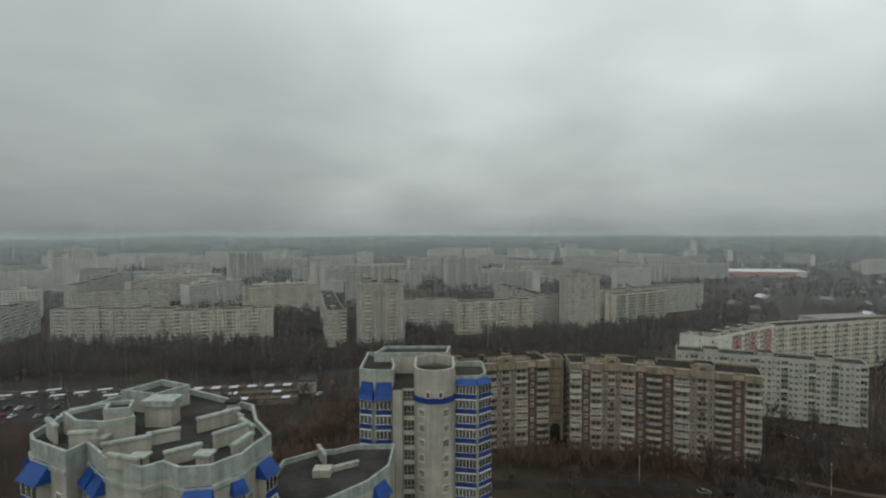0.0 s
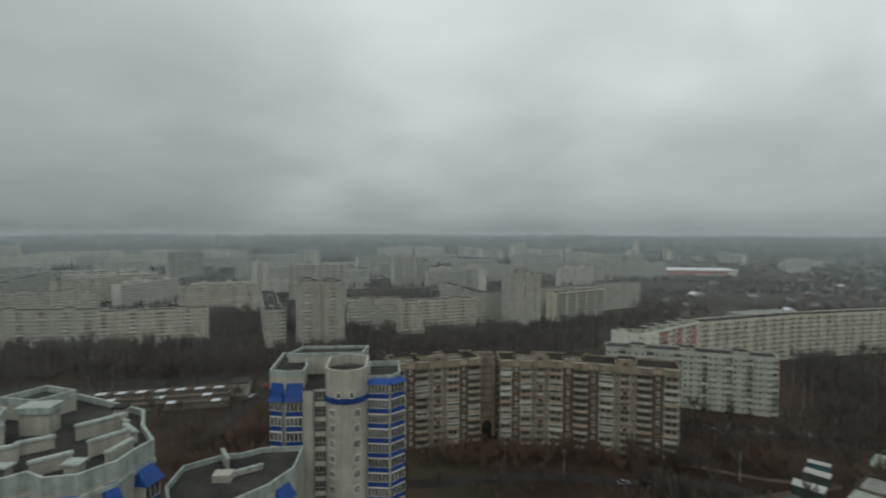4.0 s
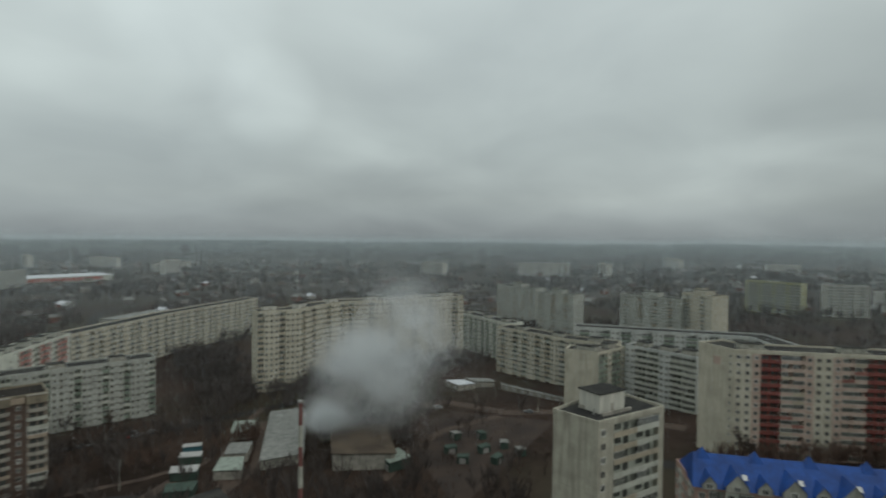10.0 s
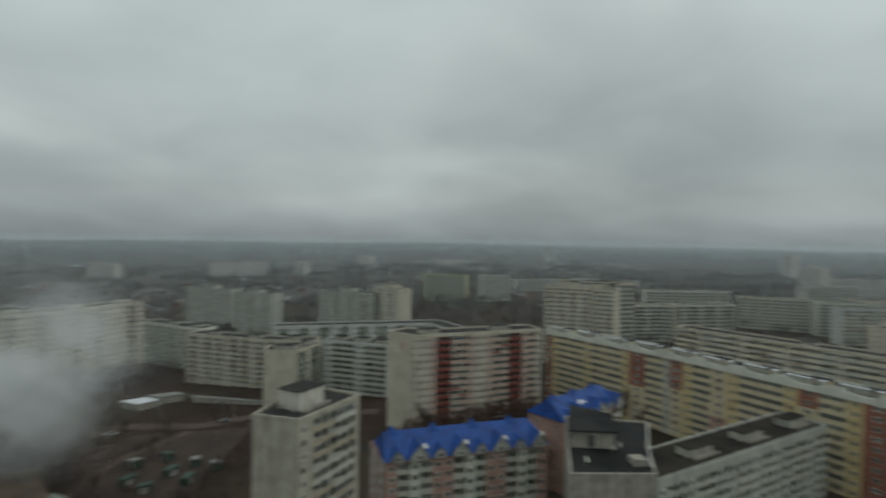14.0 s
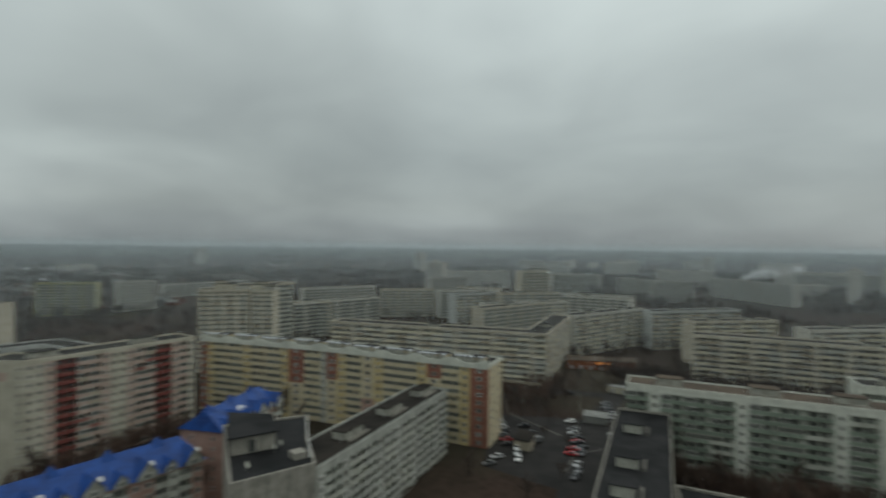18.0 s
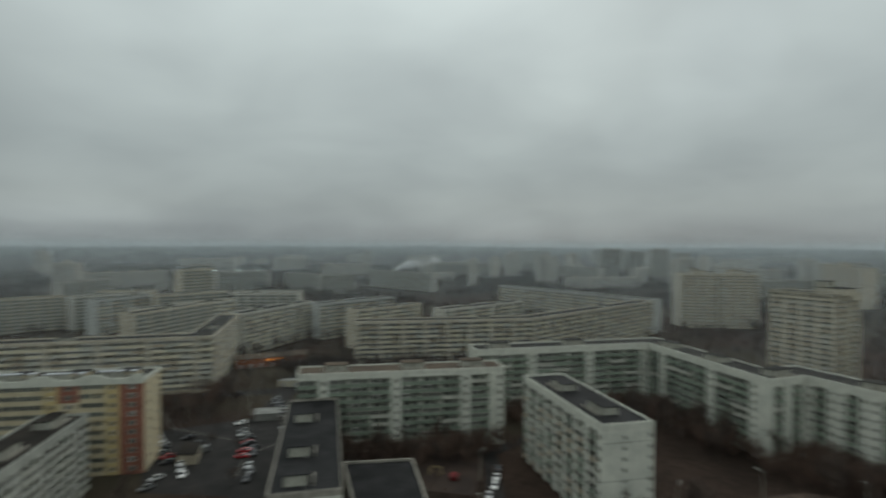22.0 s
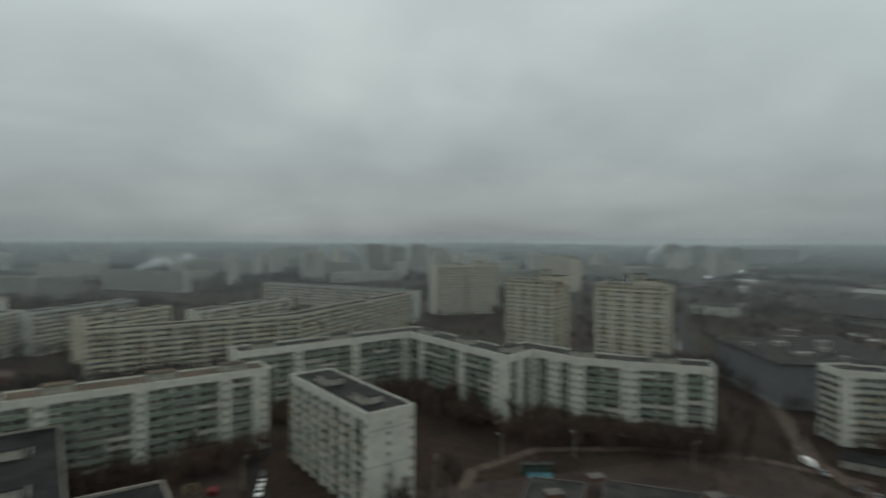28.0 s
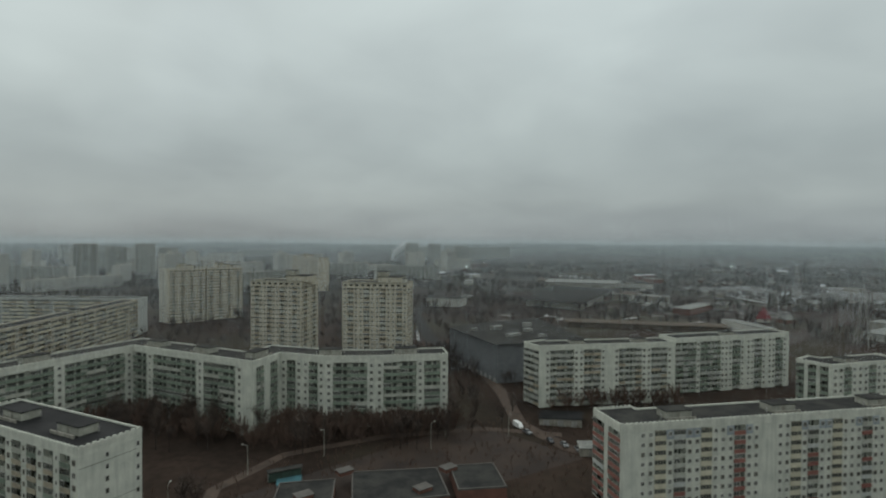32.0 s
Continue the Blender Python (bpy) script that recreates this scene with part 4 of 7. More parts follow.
# towers behind
TALL = "tall panel tower block"
TOWERS = [
    ([(-111.6, -330), (-133, -304.6), (-152, -321)], 16, 47, 18, PANEL_BEIGE), ([(-151, -286), (-179, -258.5), (-191, -270)], 16, 47, 20, PANEL_BEIGE),
    ([(-99, -497), (-128, -497)], 16, 46, 16, PANEL_BEIGE), ([(-130, -500), (-162, -503)], 16, 46, 16, PANEL_BEIGE),
    ([(313, -104), (300, -128)], 16, 46, 14, PANEL_BEIGE), ([(299, -129), (291.5, -138)], 16, 45, 14, PANEL_CREAM),
    ([(517, 168), (491, 122)], 14, 38, 14, PANEL_SAGE), ([(463, 114), (446, 79)], 14, 38, 14, PANEL_SAGE),
    ([(440, 42), (421, -1)], 14, 38, 14, PANEL_SAGE), ([(431, -2), (410, -21)], 14, 40, 14, PANEL_CREAM),
    ([(-62, 375), (-47.3, 380)], 16, 46, 14, PANEL_NORTH), ([(-44.2, 372), (-31.2, 378)], 16, 46, 14, PANEL_NORTH),
    ([(102, 449), (132, 459)], 16, 46, 14, PANEL_NORTH), ([(-153, 633), (-141, 640)], 16, 46, 14, PANEL_FAR),
    ([(-342, -824), (-325, -690)], 16, 46, 16, PANEL_BEIGE), ([(-867, 1200), (-811, 1269)], 16, 46, 16, PANEL_FAR),
]
for i, (ln, fl, h, d, w) in enumerate(TOWERS):
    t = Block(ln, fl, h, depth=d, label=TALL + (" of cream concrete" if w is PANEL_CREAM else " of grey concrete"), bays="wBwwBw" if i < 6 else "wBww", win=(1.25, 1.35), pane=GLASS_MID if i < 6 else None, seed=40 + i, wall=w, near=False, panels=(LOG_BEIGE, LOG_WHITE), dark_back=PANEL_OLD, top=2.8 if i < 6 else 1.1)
    if i < 6:
        at, n = t.frame_at(Vector(ln[0]), Vector(ln[1]))
        # dark panels on the wall in place of shaded vent openings
        for k in range(int(n / 3.5)):
            x = (k + 0.5) * n / int(n / 3.5)
            part("vent_opening", Mesh().box(x - 0.9, x + 0.9, -0.06, 0.02, t.z1 - 2.2, t.z1 - 1.0, ROOF, at), t.thing)
    t.roof_house(0.5, 2.5, 14 if i < 2 else 11, d - 5, 3.4, wall=w)
    t.roof_house(0.42, 4, 6, 6, 6.6 if i < 2 else 5.0, wall=PANEL_STAIN if i < 2 else w)
    if i < 2:
        # ledges below and above the dark vent panels
        for j in range(len(ln) - 1):
            at, n = t.frame_at(Vector(ln[j]), Vector(ln[j + 1]))
            part("cornice_ledge", Mesh().box(-0.1, n + 0.1, -0.45, 0.05, t.z1 - 3.3, t.z1 - 2.8, w, at), t.thing)
            part("cornice_ledge", Mesh().box(-0.1, n + 0.1, -0.35, 0.05, t.z1 - 0.2, t.z1 + 0.5, PANEL_STAIN, at), t.thing)
    if i < 6:
        t.roof_house(0.85, 2.5, 6, 6, 2.4, wall=PANEL_OLD)
    t.done()

# nine-storey panel blocks farther off
MID_NORTH = [
    [(-296.7, 401.7), (-206, 404)], [(-202.2, 390), (-133.2, 407.5)], [(-355.8, 508), (-276.7, 538)], [(-332, 400), (-345, 458)],
    [(-210, 557), (-133, 570)], [(-122, 521.7), (-88.8, 391.5), (-74.8, 393.8)], [(-35, 446.6), (9, 452)], [(9.4, 431), (73.5, 449.7)],
    [(54.8, 585.8), (84.4, 468.7), (102, 484.7)], [(147.8, 510), (276.8, 569)], [(-360, 618), (-300, 700)], [(-401, 588), (-448, 774)]]
MID_SOUTH = [
    [(272, -165), (164, -225.5), (198, -298)], [(196, -299), (188, -378)], [(277, -303), (249, -370)], [(346, -339), (340, -389)], [(293, -428), (235, -452)],
    [(174, -363), (139, -427)], [(135, -336), (103, -383)], [(115.5, -285), (17.5, -325.6), (-68.5, -448)], [(78, -353), (31, -421)], [(67, -568), (-70, -457)]]
for i, ln in enumerate(MID_NORTH + MID_SOUTH):
    w = (PANEL_NORTH, PANEL_STAIN, PANEL_NORTH)[i % 3] if i < len(MID_NORTH) else (PANEL_BEIGE, PANEL_OLD, PANEL_OLD, PANEL_GREY, PANEL_OLD, PANEL_GREY, PANEL_BEIGE, PANEL_BEIGE, PANEL_OLD, PANEL_GREY)[i - len(MID_NORTH)]
    t = Block(ln, 9, 27, label="nine-storey panel apartment block of weathered concrete", bays=("wwBwwt", "wBwtww", "wwtwB")[i % 3] if i < len(MID_NORTH) else ("bbwb", "wbb", "bwbb")[i % 3], seed=70 + i, wall=w, near=False,
              panels=(LOG_WHITE, PANEL_OLD, LOG_BEIGE) if i < len(MID_NORTH) else (LOG_YEL, LOG_WHITE, LOG_BEIGE, LOG_YEL), dark_back=PANEL_OLD if i < len(MID_NORTH) else PANEL_BEIGE, pane=GLASS_MID if i < len(MID_NORTH) else None)
    t.roof_house(0.3, 4, 6, 4, 1.6), t.roof_house(0.75, 4, 6, 4, 1.6)
    t.done()

LIME = mat("lime_yellow_facade", (0.42, 0.43, 0.27), (0.35, 0.36, 0.23), streak=0.1)
# far districts: x, y of the two ends of the facade and the height
FAR_NORTH = [(-746, 914, -707, 972, 27), (-776, 1077, -759, 1110, 46), (-797, 1174, -753, 1172, 46), (-566, 842, -543, 884, 27), (-849, 1403, -745, 1427, 27), (-651, 1186, -564, 1284, 27), (-598, 1379, -442, 1365, 27), (-415, 1099, -285, 1157, 27), (-484, 718, -448, 774, 27), (-444, 774, -365, 813, 27), (-293, 666, -279, 702, 27), (-112, 609, -49, 615, 46), (-64, 1116, 0, 1157, 27)]
FAR_NORTHEAST = [(5, 763, 50, 775, 46), (93, 1255, 159, 1250, 27), (52, 745, 134, 761, 27), (133, 857, 230, 879, 27), (255, 972, 357, 871, 27), (282, 1211, 403, 1228, 27), (152, 478, 212, 512, 27), (366, 870, 497, 922, 27), (436, 1146, 603, 1210, 27)]
FAR_EAST = [(649, -64, 621, -109, 32), (620, -130, 627, -165, 30), (742, -206, 780, -327, 16), (321, -138, 327, -169, 46), (479, -259, 467, -336, 27), (381, -181, 362, -220, 27)]
FAR_SOUTHEAST = [(365, -170, 369, -270, 27), (426, -315, 399, -360, 27), (384, -354, 361, -408, 27), (329, -379, 298, -431, 27), (283, -412, 227, -429, 27), (260, -282, 254, -376, 27), (523, -467, 531, -539, 27), (338, -423, 329, -455, 46), (486, -683, 453, -754, 27)]
FAR_SOUTH = [(409, -401, 367, -417, 27), (408, -522, 392, -539, 46), (523, -726, 449, -754, 27), (397, -713, 325, -686, 27), (326, -680, 288, -712, 27), (312, -829, 188, -757, 27), (270, -1088, 136, -1147, 27), (164, -1685, 41, -1748, 46), (-101, -2075, -248, -2150, 46), (37, -1107, -59, -999, 27), (-83, -1298, -249, -1374, 27)]
FAR_SOUTHWEST = [(-647, -2026, -836, -2108, 27), (-342, -821, -416, -861, 46), (-226, -727, -311, -764, 27), (-444, -902, -540, -923, 27), (-99, -504, -169, -527, 46)]
FAR_TOWERS = [(-70, -1085, -105, -1080, 62), (-118, -1100, -150, -1095, 56), (-160, -1075, -190, -1068, 62), (-200, -1090, -228, -1080, 54), (-850, -1245, -880, -1225, 62), (-905, -1215, -935, -1195, 60), (-950, -1150, -985, -1130, 54),
              (-520, 1010, -440, 1030, 27), (-300, 1230, -200, 1250, 27), (-160, 930, -60, 950, 27), (-20, 930, 70, 945, 27), (120, 1010, 210, 1030, 27), (-240, 860, -180, 820, 27), (-380, 960, -330, 990, 46), (-100, 760, -30, 770, 27)]
FAR_WEST = [(164, -1450, 102, -1427, 27), (99, -1260, 7, -1354, 27), (-86, -1278, -144, -1313, 46), (-1120, -1610, -1210, -1627, 46), (-1490, -1880, -1566, -1817, 46), (-1180, -1354, -1474, -1455, 46), (-481, -792, -594, -764, 27)]
for i, (x0, y0, x1, y1, h) in enumerate(FAR_NORTH + FAR_NORTHEAST + FAR_EAST + FAR_SOUTHEAST + FAR_SOUTH + FAR_SOUTHWEST + FAR_WEST + FAR_TOWERS):
    r = math.hypot(x0 + x1, y0 + y1) / 2
    w = PANEL_FAR if r > 600 else (PANEL_OLD, PANEL_BEIGE)[i % 2]
    if (x0, y0) == FAR_EAST[0][:2]:
        w = LIME
    t = Block([(x0, y0), (x1, y1)], round(h / 3), h, label="distant panel apartment block in winter haze", bays=("bbw", "wbb", "bw")[i % 3], seed=200 + i, wall=w, near=False, far=True)
    t.roof_house(0.35, 4, 6, 4, 1.6)
    t.done()



def far_block(x, y, turn, length, depth, floors, wall, seed):
    """A far slab or tower: body, roof rim, stair heads and a grid of windows."""
    r = random.Random(seed)
    z0 = ground(x, y)
    h = floors * 2.95 + 1.6
    at = Matrix.Translation((x, y, z0)) @ Matrix.Rotation(turn, 4, "Z")
    t = thing("apartment_block", "far tower block of pale concrete" if floors > 10 else "far slab block of pale concrete among bare trees", "apartment building")
    a, b = length / 2, depth / 2
    m = Mesh().box(-a, a, -b, b, -1, h, wall, at)
    m.box(-a - 0.2, a + 0.2, -b - 0.2, b + 0.2, h, h + 0.7, PANEL_OLD, at)
    part("wall", m, t)
    tops = Mesh().box(-a + 0.6, a - 0.6, -b + 0.6, b - 0.6, h + 0.7, h + 0.76, ROOF_BRN, at)
    for k in range(max(1, int(length / 26))):
        u = -a + (k + 0.5) * length / max(1, int(length / 26))
        tops.box(u - 3, u + 3, -2.2, 2.2, h + 0.7, h + (2.4 if floors < 11 else 4.2), PANEL_OLD, at)
    part("roof", tops, t)
    g = Mesh()
    n = max(2, int(length / 3.1))
    bays = [r.random() < 0.45 for _ in range(n)]
    for f in range(floors):
        z = 1.6 + f * 2.95
        for k in range(n):
            u = -a + (k + 0.5) * length / n
            e = 1.35 if bays[k] else 0.75
            for s in (-1, 1):
                p = [(u - s * -e, s * (b + 0.05), z), (u - s * e, s * (b + 0.05), z), (u - s * e, s * (b + 0.05), z + 1.45), (u - s * -e, s * (b + 0.05), z + 1.45)]
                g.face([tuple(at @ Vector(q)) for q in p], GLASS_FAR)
    part("glazing", g, t)["kind"] = "stuff"
    FOOTPRINTS.append([tuple((at @ Vector((u, v, 0))).xy) for u, v in ((-a, -b), (a, -b), (a, b), (-a, b))])


def far_city(seed, zones):
    """zones: bearing from, to, distance from, to, count, share of towers."""
    r = random.Random(seed)
    for a0, a1, d0, d1, n, share in zones:
        done = 0
        for k in range(n * 12):
            a, d = radians(r.uniform(a0, a1)), r.uniform(d0, d1)
            x, y = d * math.sin(a), d * math.cos(a)
            if noise.noise(Vector((x * 0.0022, y * 0.0022, 8.3))) < -0.12:
                continue
            if any(abs(x - q[0][0]) + abs(y - q[0][1]) < 85 for q in FOOTPRINTS):
                continue
            tower = r.random() < share
            turn = radians(r.choice((18, 108, 18, 63)) + r.uniform(-8, 8))
            far_block(x, y, turn, r.uniform(24, 34) if tower else r.uniform(55, 130), 16 if tower else 12, r.choice((14, 16)) if tower else r.choice((9, 9, 9, 5)), PANEL_FAR, seed * 1000 + done)
            done += 1
            if done == n:
                break


far_city(61, [(-44, -8, 620, 1650, 26, 0.12), (-8, 24, 780, 1750, 22, 0.15), (24, 40, 1200, 1900, 6, 0.2), (60, 118, 900, 1900, 6, 0.1), (128, 168, 760, 1900, 16, 0.2), (168, 200, 900, 1900, 24, 0.45), (200, 222, 1100, 2000, 8, 0.6)])

# ---------------------------------------------------------------- the blue-and-white complex below the start of the flight
def ring_parapet(name, poly, z0, z1, t, material, parent, label=""):
    """A parapet that follows the polygon (counter-clockwise), one closed ring."""
    n = len(poly)
    inner, outer = [], []
    for i in range(n):
        a, b, c = Vector(poly[i - 1]), Vector(poly[i]), Vector(poly[(i + 1) % n])
        d0, d1 = (b - a).normalized(), (c - b).normalized()
        s = Vector((-d0.y, d0.x)) + Vector((-d1.y, d1.x))
        inner.append(tuple(b + s * (2 * t / max(0.6, s.length_squared))))
        outer.append(tuple(b - s * (0.12 / max(0.6, s.length_squared))))
    poly = outer
    m = Mesh()
    for i in range(n):
        j = (i + 1) % n
        o0, o1, i0, i1 = poly[i], poly[j], inner[i], inner[j]
        m.face([(*o0, z0), (*o1, z0), (*o1, z1), (*o0, z1)], material)
        m.face([(*o0, z1), (*o1, z1), (*i1, z1), (*i0, z1)], material)
        m.face([(*i1, z0), (*i0, z0), (*i0, z1), (*i1, z1)], material)
    return part(name, m.weld(), parent, label)


def edge_frame(a, b):
    d = Vector(b) - Vector(a)
    ln = d.length
    d.normalize()
    return Matrix(((d.x, -d.y, 0, a[0]), (d.y, d.x, 0, a[1]), (0, 0, 1, 0), (0, 0, 0, 1))), ln


def blue_hood(parent, at, w, z, h=2.2, out=1.5):
    """A blue sheet-metal hood above a bay."""
    m = Mesh()
    e = w / 2
    pts = [(-e - 0.3, -out, z), (e + 0.3, -out, z), (e, 0, z + h), (-e, 0, z + h), (-e - 0.3, 0, z), (e + 0.3, 0, z)]
    for q in ((0, 1, 2, 3), (4, 0, 3), (1, 5, 2), (4, 5, 1, 0), (5, 4, 3, 2)):
        m.face([pts[i] for i in q], BLUE)
    return part("blue_hood", m.weld(), parent, at=at)


def bay_mesh(w, h, out, panes, band):
    """One storey of a glazed oriel: band below, windows above, on three sides."""
    m = Mesh()
    e = w / 2
    m.face([(-e, 0, 0), (-e, -out, 0), (-e, -out, h), (-e, 0, h)], RENDER)
    m.face([(e, -out, 0), (e, 0, 0), (e, 0, h), (e, -out, h)], RENDER)
    xs = [-e, -e + 0.1]
    for i in range(1, panes):
        x = -e + w * i / panes
        xs += [x - 0.06, x + 0.06]
    xs += [e - 0.1, e]
    m.sheet(xs, [0, 1.0, 1.1, h - 0.3, h], -out, lambda i, j: band if j == 0 else GLASS if j == 2 and i % 2 == 1 else FRAME)
    m.face([(-e, 0, h), (-e, -out, h), (e, -out, h), (e, 0, h)], RENDER)
    m.face([(-e, 0, 0), (e, 0, 0), (e, -out, 0), (-e, -out, 0)], RENDER)
    return m.weld()


def bay_stack(parent, at, w, z_top, floors, band, out=1.1, panes=4, st=3.0, hood=True):
    for f in range(floors):
        z = z_top - st * (f + 1)
        b = BLUEBAND if band == "blue" else LOG_WHITE if band == "white" else (BLUEBAND if f % 2 == 0 else LOG_WHITE)
        me = shared(("bay", w, out, panes, b.name), lambda: bay_mesh(w, st, out, panes, b))
        part("oriel", shared(("bayd", w, out, panes, b.name), lambda: me.data("oriel")), parent, at=at @ Matrix.Translation((0, 0, z)))
    if hood:
        blue_hood(parent, at, w, z_top, out=out + 0.5)


def window_stack(parent, at, z_top, floors, w=1.4, h=1.6, panes=2, st=3.0):
    me = shared(("wind", w, h, panes), lambda: window_mesh(w, h, panes, FRAME, GLASS).data("window"))
    for f in range(floors):
        part("window", me, parent, at=at @ Matrix.Translation((0, -0.01, z_top - st * (f + 1) + 0.9)))


def coped_wall(parent, a, b, z, h, name="roof_wall"):
    at, ln = edge_frame(a, b)
    w = part(name, Mesh().box(0, ln, -0.2, 0.2, z, z + h, RENDER, at), parent)
    part("coping", Mesh().box(-0.15, ln + 0.15, -0.4, 0.4, z + h, z + h + 0.28, MINT, at, 0.08), w)


# west house: many-cornered plan
KZ = 44.0
KPOLY = [(-64.2, 80.5), (-63.3, 72.6), (-61.4, 70.4), (-54.3, 66.4), (-53.6, 69.4), (-48.3, 64.6), (-42.4, 61.7), (-40.8, 63.4), (-38.0, 61.6), (-34.6, 62.2), (-33.1, 64.3), (-32.0, 65.5), (-31.6, 68.5),
         (-30.6, 71.9), (-34.3, 77.5), (-37, 84), (-44.6, 89), (-51, 93), (-60.4, 91.5)]
west = thing("apartment_house", "pale rendered apartment house with blue metal hoods and mint parapets", "apartment building")
FOOTPRINTS.append(KPOLY)
part("wall", Mesh().prism(KPOLY, -16, KZ - 0.02, RENDER, ROOF), west)
ring_parapet("parapet", KPOLY, KZ - 1.1, KZ + 0.9, 0.35, MINT, west, "mint-tinted parapet with coping")
mid_ring = [tuple(Vector((-47, 80)) + (Vector(p) - Vector((-47, 80))) * 1.012) for p in KPOLY]
ring_parapet("string_course", mid_ring, KZ - 2.1, KZ - 1.6, 0.3, MINT, west)
for a, b, h in (((-41.6, 74.6), (-37.4, 79.0), 1.9), ((-37.0, 68.9), (-34.0, 72.8), 1.9), ((-40.8, 63.9), (-37.6, 66.6), 1.6), ((-49.4, 65.8), (-44.9, 68.6), 1.9), ((-39.8, 80.4), (-36.6, 77.8), 1.2)):
    coped_wall(west, a, b, KZ, h)
# raised part over the stair, and the tall flue block
PENT = [(-60.6, 75.2), (-56.6, 71.6), (-52.2, 71.0), (-49.4, 73.0), (-53.0, 78.0), (-57.0, 79.0)]
pent = part("penthouse", Mesh().prism(PENT, KZ - 0.01, KZ + 2.4, RENDER, ROOF), west)
ring_parapet("parapet", PENT, KZ + 2.2, KZ + 3.0, 0.35, MINT, pent)
INNER = [(-53.4, 72.6), (-50.2, 73.4), (-51.6, 76.8), (-54.6, 76.0)]
part("skylight_box", Mesh().prism(INNER, KZ + 2.35, KZ + 3.6, RENDER, ROOF), pent)
ring_parapet("parapet", INNER, KZ + 3.3, KZ + 4.1, 0.3, MINT, pent)
for a, b, h in (((-62.6, 79.5), (-58.4, 82.2), 1.7), ((-61.8, 73.8), (-58.6, 70.9), 2.4), ((-56.0, 69.6), (-52.6, 70.0), 2.0), ((-46.2, 70.2), (-43.0, 72.4), 1.5), ((-36.2, 76.4), (-33.4, 73.2), 1.3), ((-47.5, 63.9), (-43.2, 62.6), 1.5), ((-33.6, 66.2), (-32.6, 70.4), 1.5)):
    coped_wall(west, a, b, KZ - 0.02, h)
PENT2 = [(-57.8, 84.5), (-51.5, 82.5), (-48.6, 87.5), (-54.5, 90.5)]
pent2 = part("stair_head", Mesh().prism(PENT2, KZ - 0.01, KZ + 2.3, RENDER, ROOF), west)
ring_parapet("parapet", PENT2, KZ + 2.1, KZ + 3.2, 0.35, MINT, pent2)
flue = part("flue_block", Mesh().box(-50.2, -46.4, 77.0, 79.6, KZ - 0.01, KZ + 3.7, RENDER), west)
part("coping", Mesh().box(-50.6, -46.0, 76.6, 80.0, KZ + 3.0, KZ + 3.9, MINT), flue)
vent = part("ventilation_shaft", Mesh().box(-40.6, -39.2, 82.4, 83.8, KZ - 0.01, KZ + 1.6, RENDER), west)
part("cap", Mesh().box(-40.9, -38.9, 82.1, 84.1, KZ + 1.6, KZ + 1.9, ROOF), vent)
for x, y in ((-52.5, 70.6), (-44.0, 64.2), (-36.4, 64.8)):
    pil = part("roof_pillar", Mesh().box(x - 0.8, x + 0.8, y - 0.7, y + 0.7, KZ - 0.01, KZ + 1.1, RENDER), west)
    part("cap", Mesh().box(x - 1.1, x + 1.1, y - 1.0, y + 1.0, KZ + 1.1, KZ + 1.35, MINT), pil)
for i, f, w, out, kindb in ((2, 0.27, 4.2, 1.5, "mixed"), (0, 0.7, 3.0, 1.2, "mixed"), (4, 0.32, 2.0, 1.0, "white"), (4, 0.78, 2.4, 1.0, "white"), (8, 0.6, 3.0, 1.4, "blue"), (12, 0.45, 2.6, 1.3, "mixed"), (10, 0.5, 1.5, 0.7, "mixed")):
    at, ln = edge_frame(KPOLY[i], KPOLY[i + 1])
    bay_stack(west, at @ Matrix.Translation((ln * f, 0, 0)), min(w, ln - 0.2), KZ - 3.7, 13, kindb, out=out, panes=3)
for i, f in ((2, 0.78), (0, 0.25), (5, 0.3), (5, 0.7), (7, 0.5), (9, 0.5), (11, 0.5)):
    at, ln = edge_frame(KPOLY[i], KPOLY[i + 1])
    window_stack(west, at @ Matrix.Translation((ln * f, 0, 0)), KZ - 4.2, 12, w=min(1.3, ln * 0.75))
for i in range(13, len(KPOLY) - 1):
    at, ln = edge_frame(KPOLY[i], KPOLY[i + 1])
    for f in (0.25, 0.75):
        window_stack(west, at @ Matrix.Translation((ln * f, 0, 0)), KZ - 3.0, 6)

# lower linking house
LZ = 30.0
LPOLY = [(-36, 88.5), (-32.3, 80.5), (-25.4, 81.5), (-19.6, 87.6), (-16.6, 93.6), (-16.4, 103), (-24, 102.8), (-27.5, 100.6), (-30.6, 100.2), (-36, 96)]
link = thing("apartment_house", "low linking apartment house with parapeted flat roof and blue hoods", "apartment building")
FOOTPRINTS.append(LPOLY)
part("wall", Mesh().prism(LPOLY, -16, LZ - 0.02, RENDER, ROOF), link)
ring_parapet("parapet", LPOLY, LZ - 1.0, LZ + 0.9, 0.35, MINT, link, "mint-tinted parapet with coping")
coped_wall(link, (-30.4, 99.6), (-28.2, 95.2), LZ, 2.0)
coped_wall(link, (-27.2, 92.5), (-22.4, 95.5), LZ, 0.7)
part("roof_hatch", Mesh().box(-29.5, -26.5, 90.6, 93, LZ - 0.01, LZ + 1.3, RENDER), link)
for i, f, w, k in ((2, 0.3, 3.0, "blue"), (3, 0.5, 3.4, "blue"), (1, 0.5, 3.0, "mixed")):
    at, ln = edge_frame(LPOLY[i], LPOLY[i + 1])
    bay_stack(link, at @ Matrix.Translation((ln * f, 0, 0)), w, LZ - 3.0, 11, k, panes=3)
at, ln = edge_frame(LPOLY[2], LPOLY[3])
window_stack(link, at @ Matrix.Translation((ln * 0.72, 0, 0)), LZ - 1.8, 11)

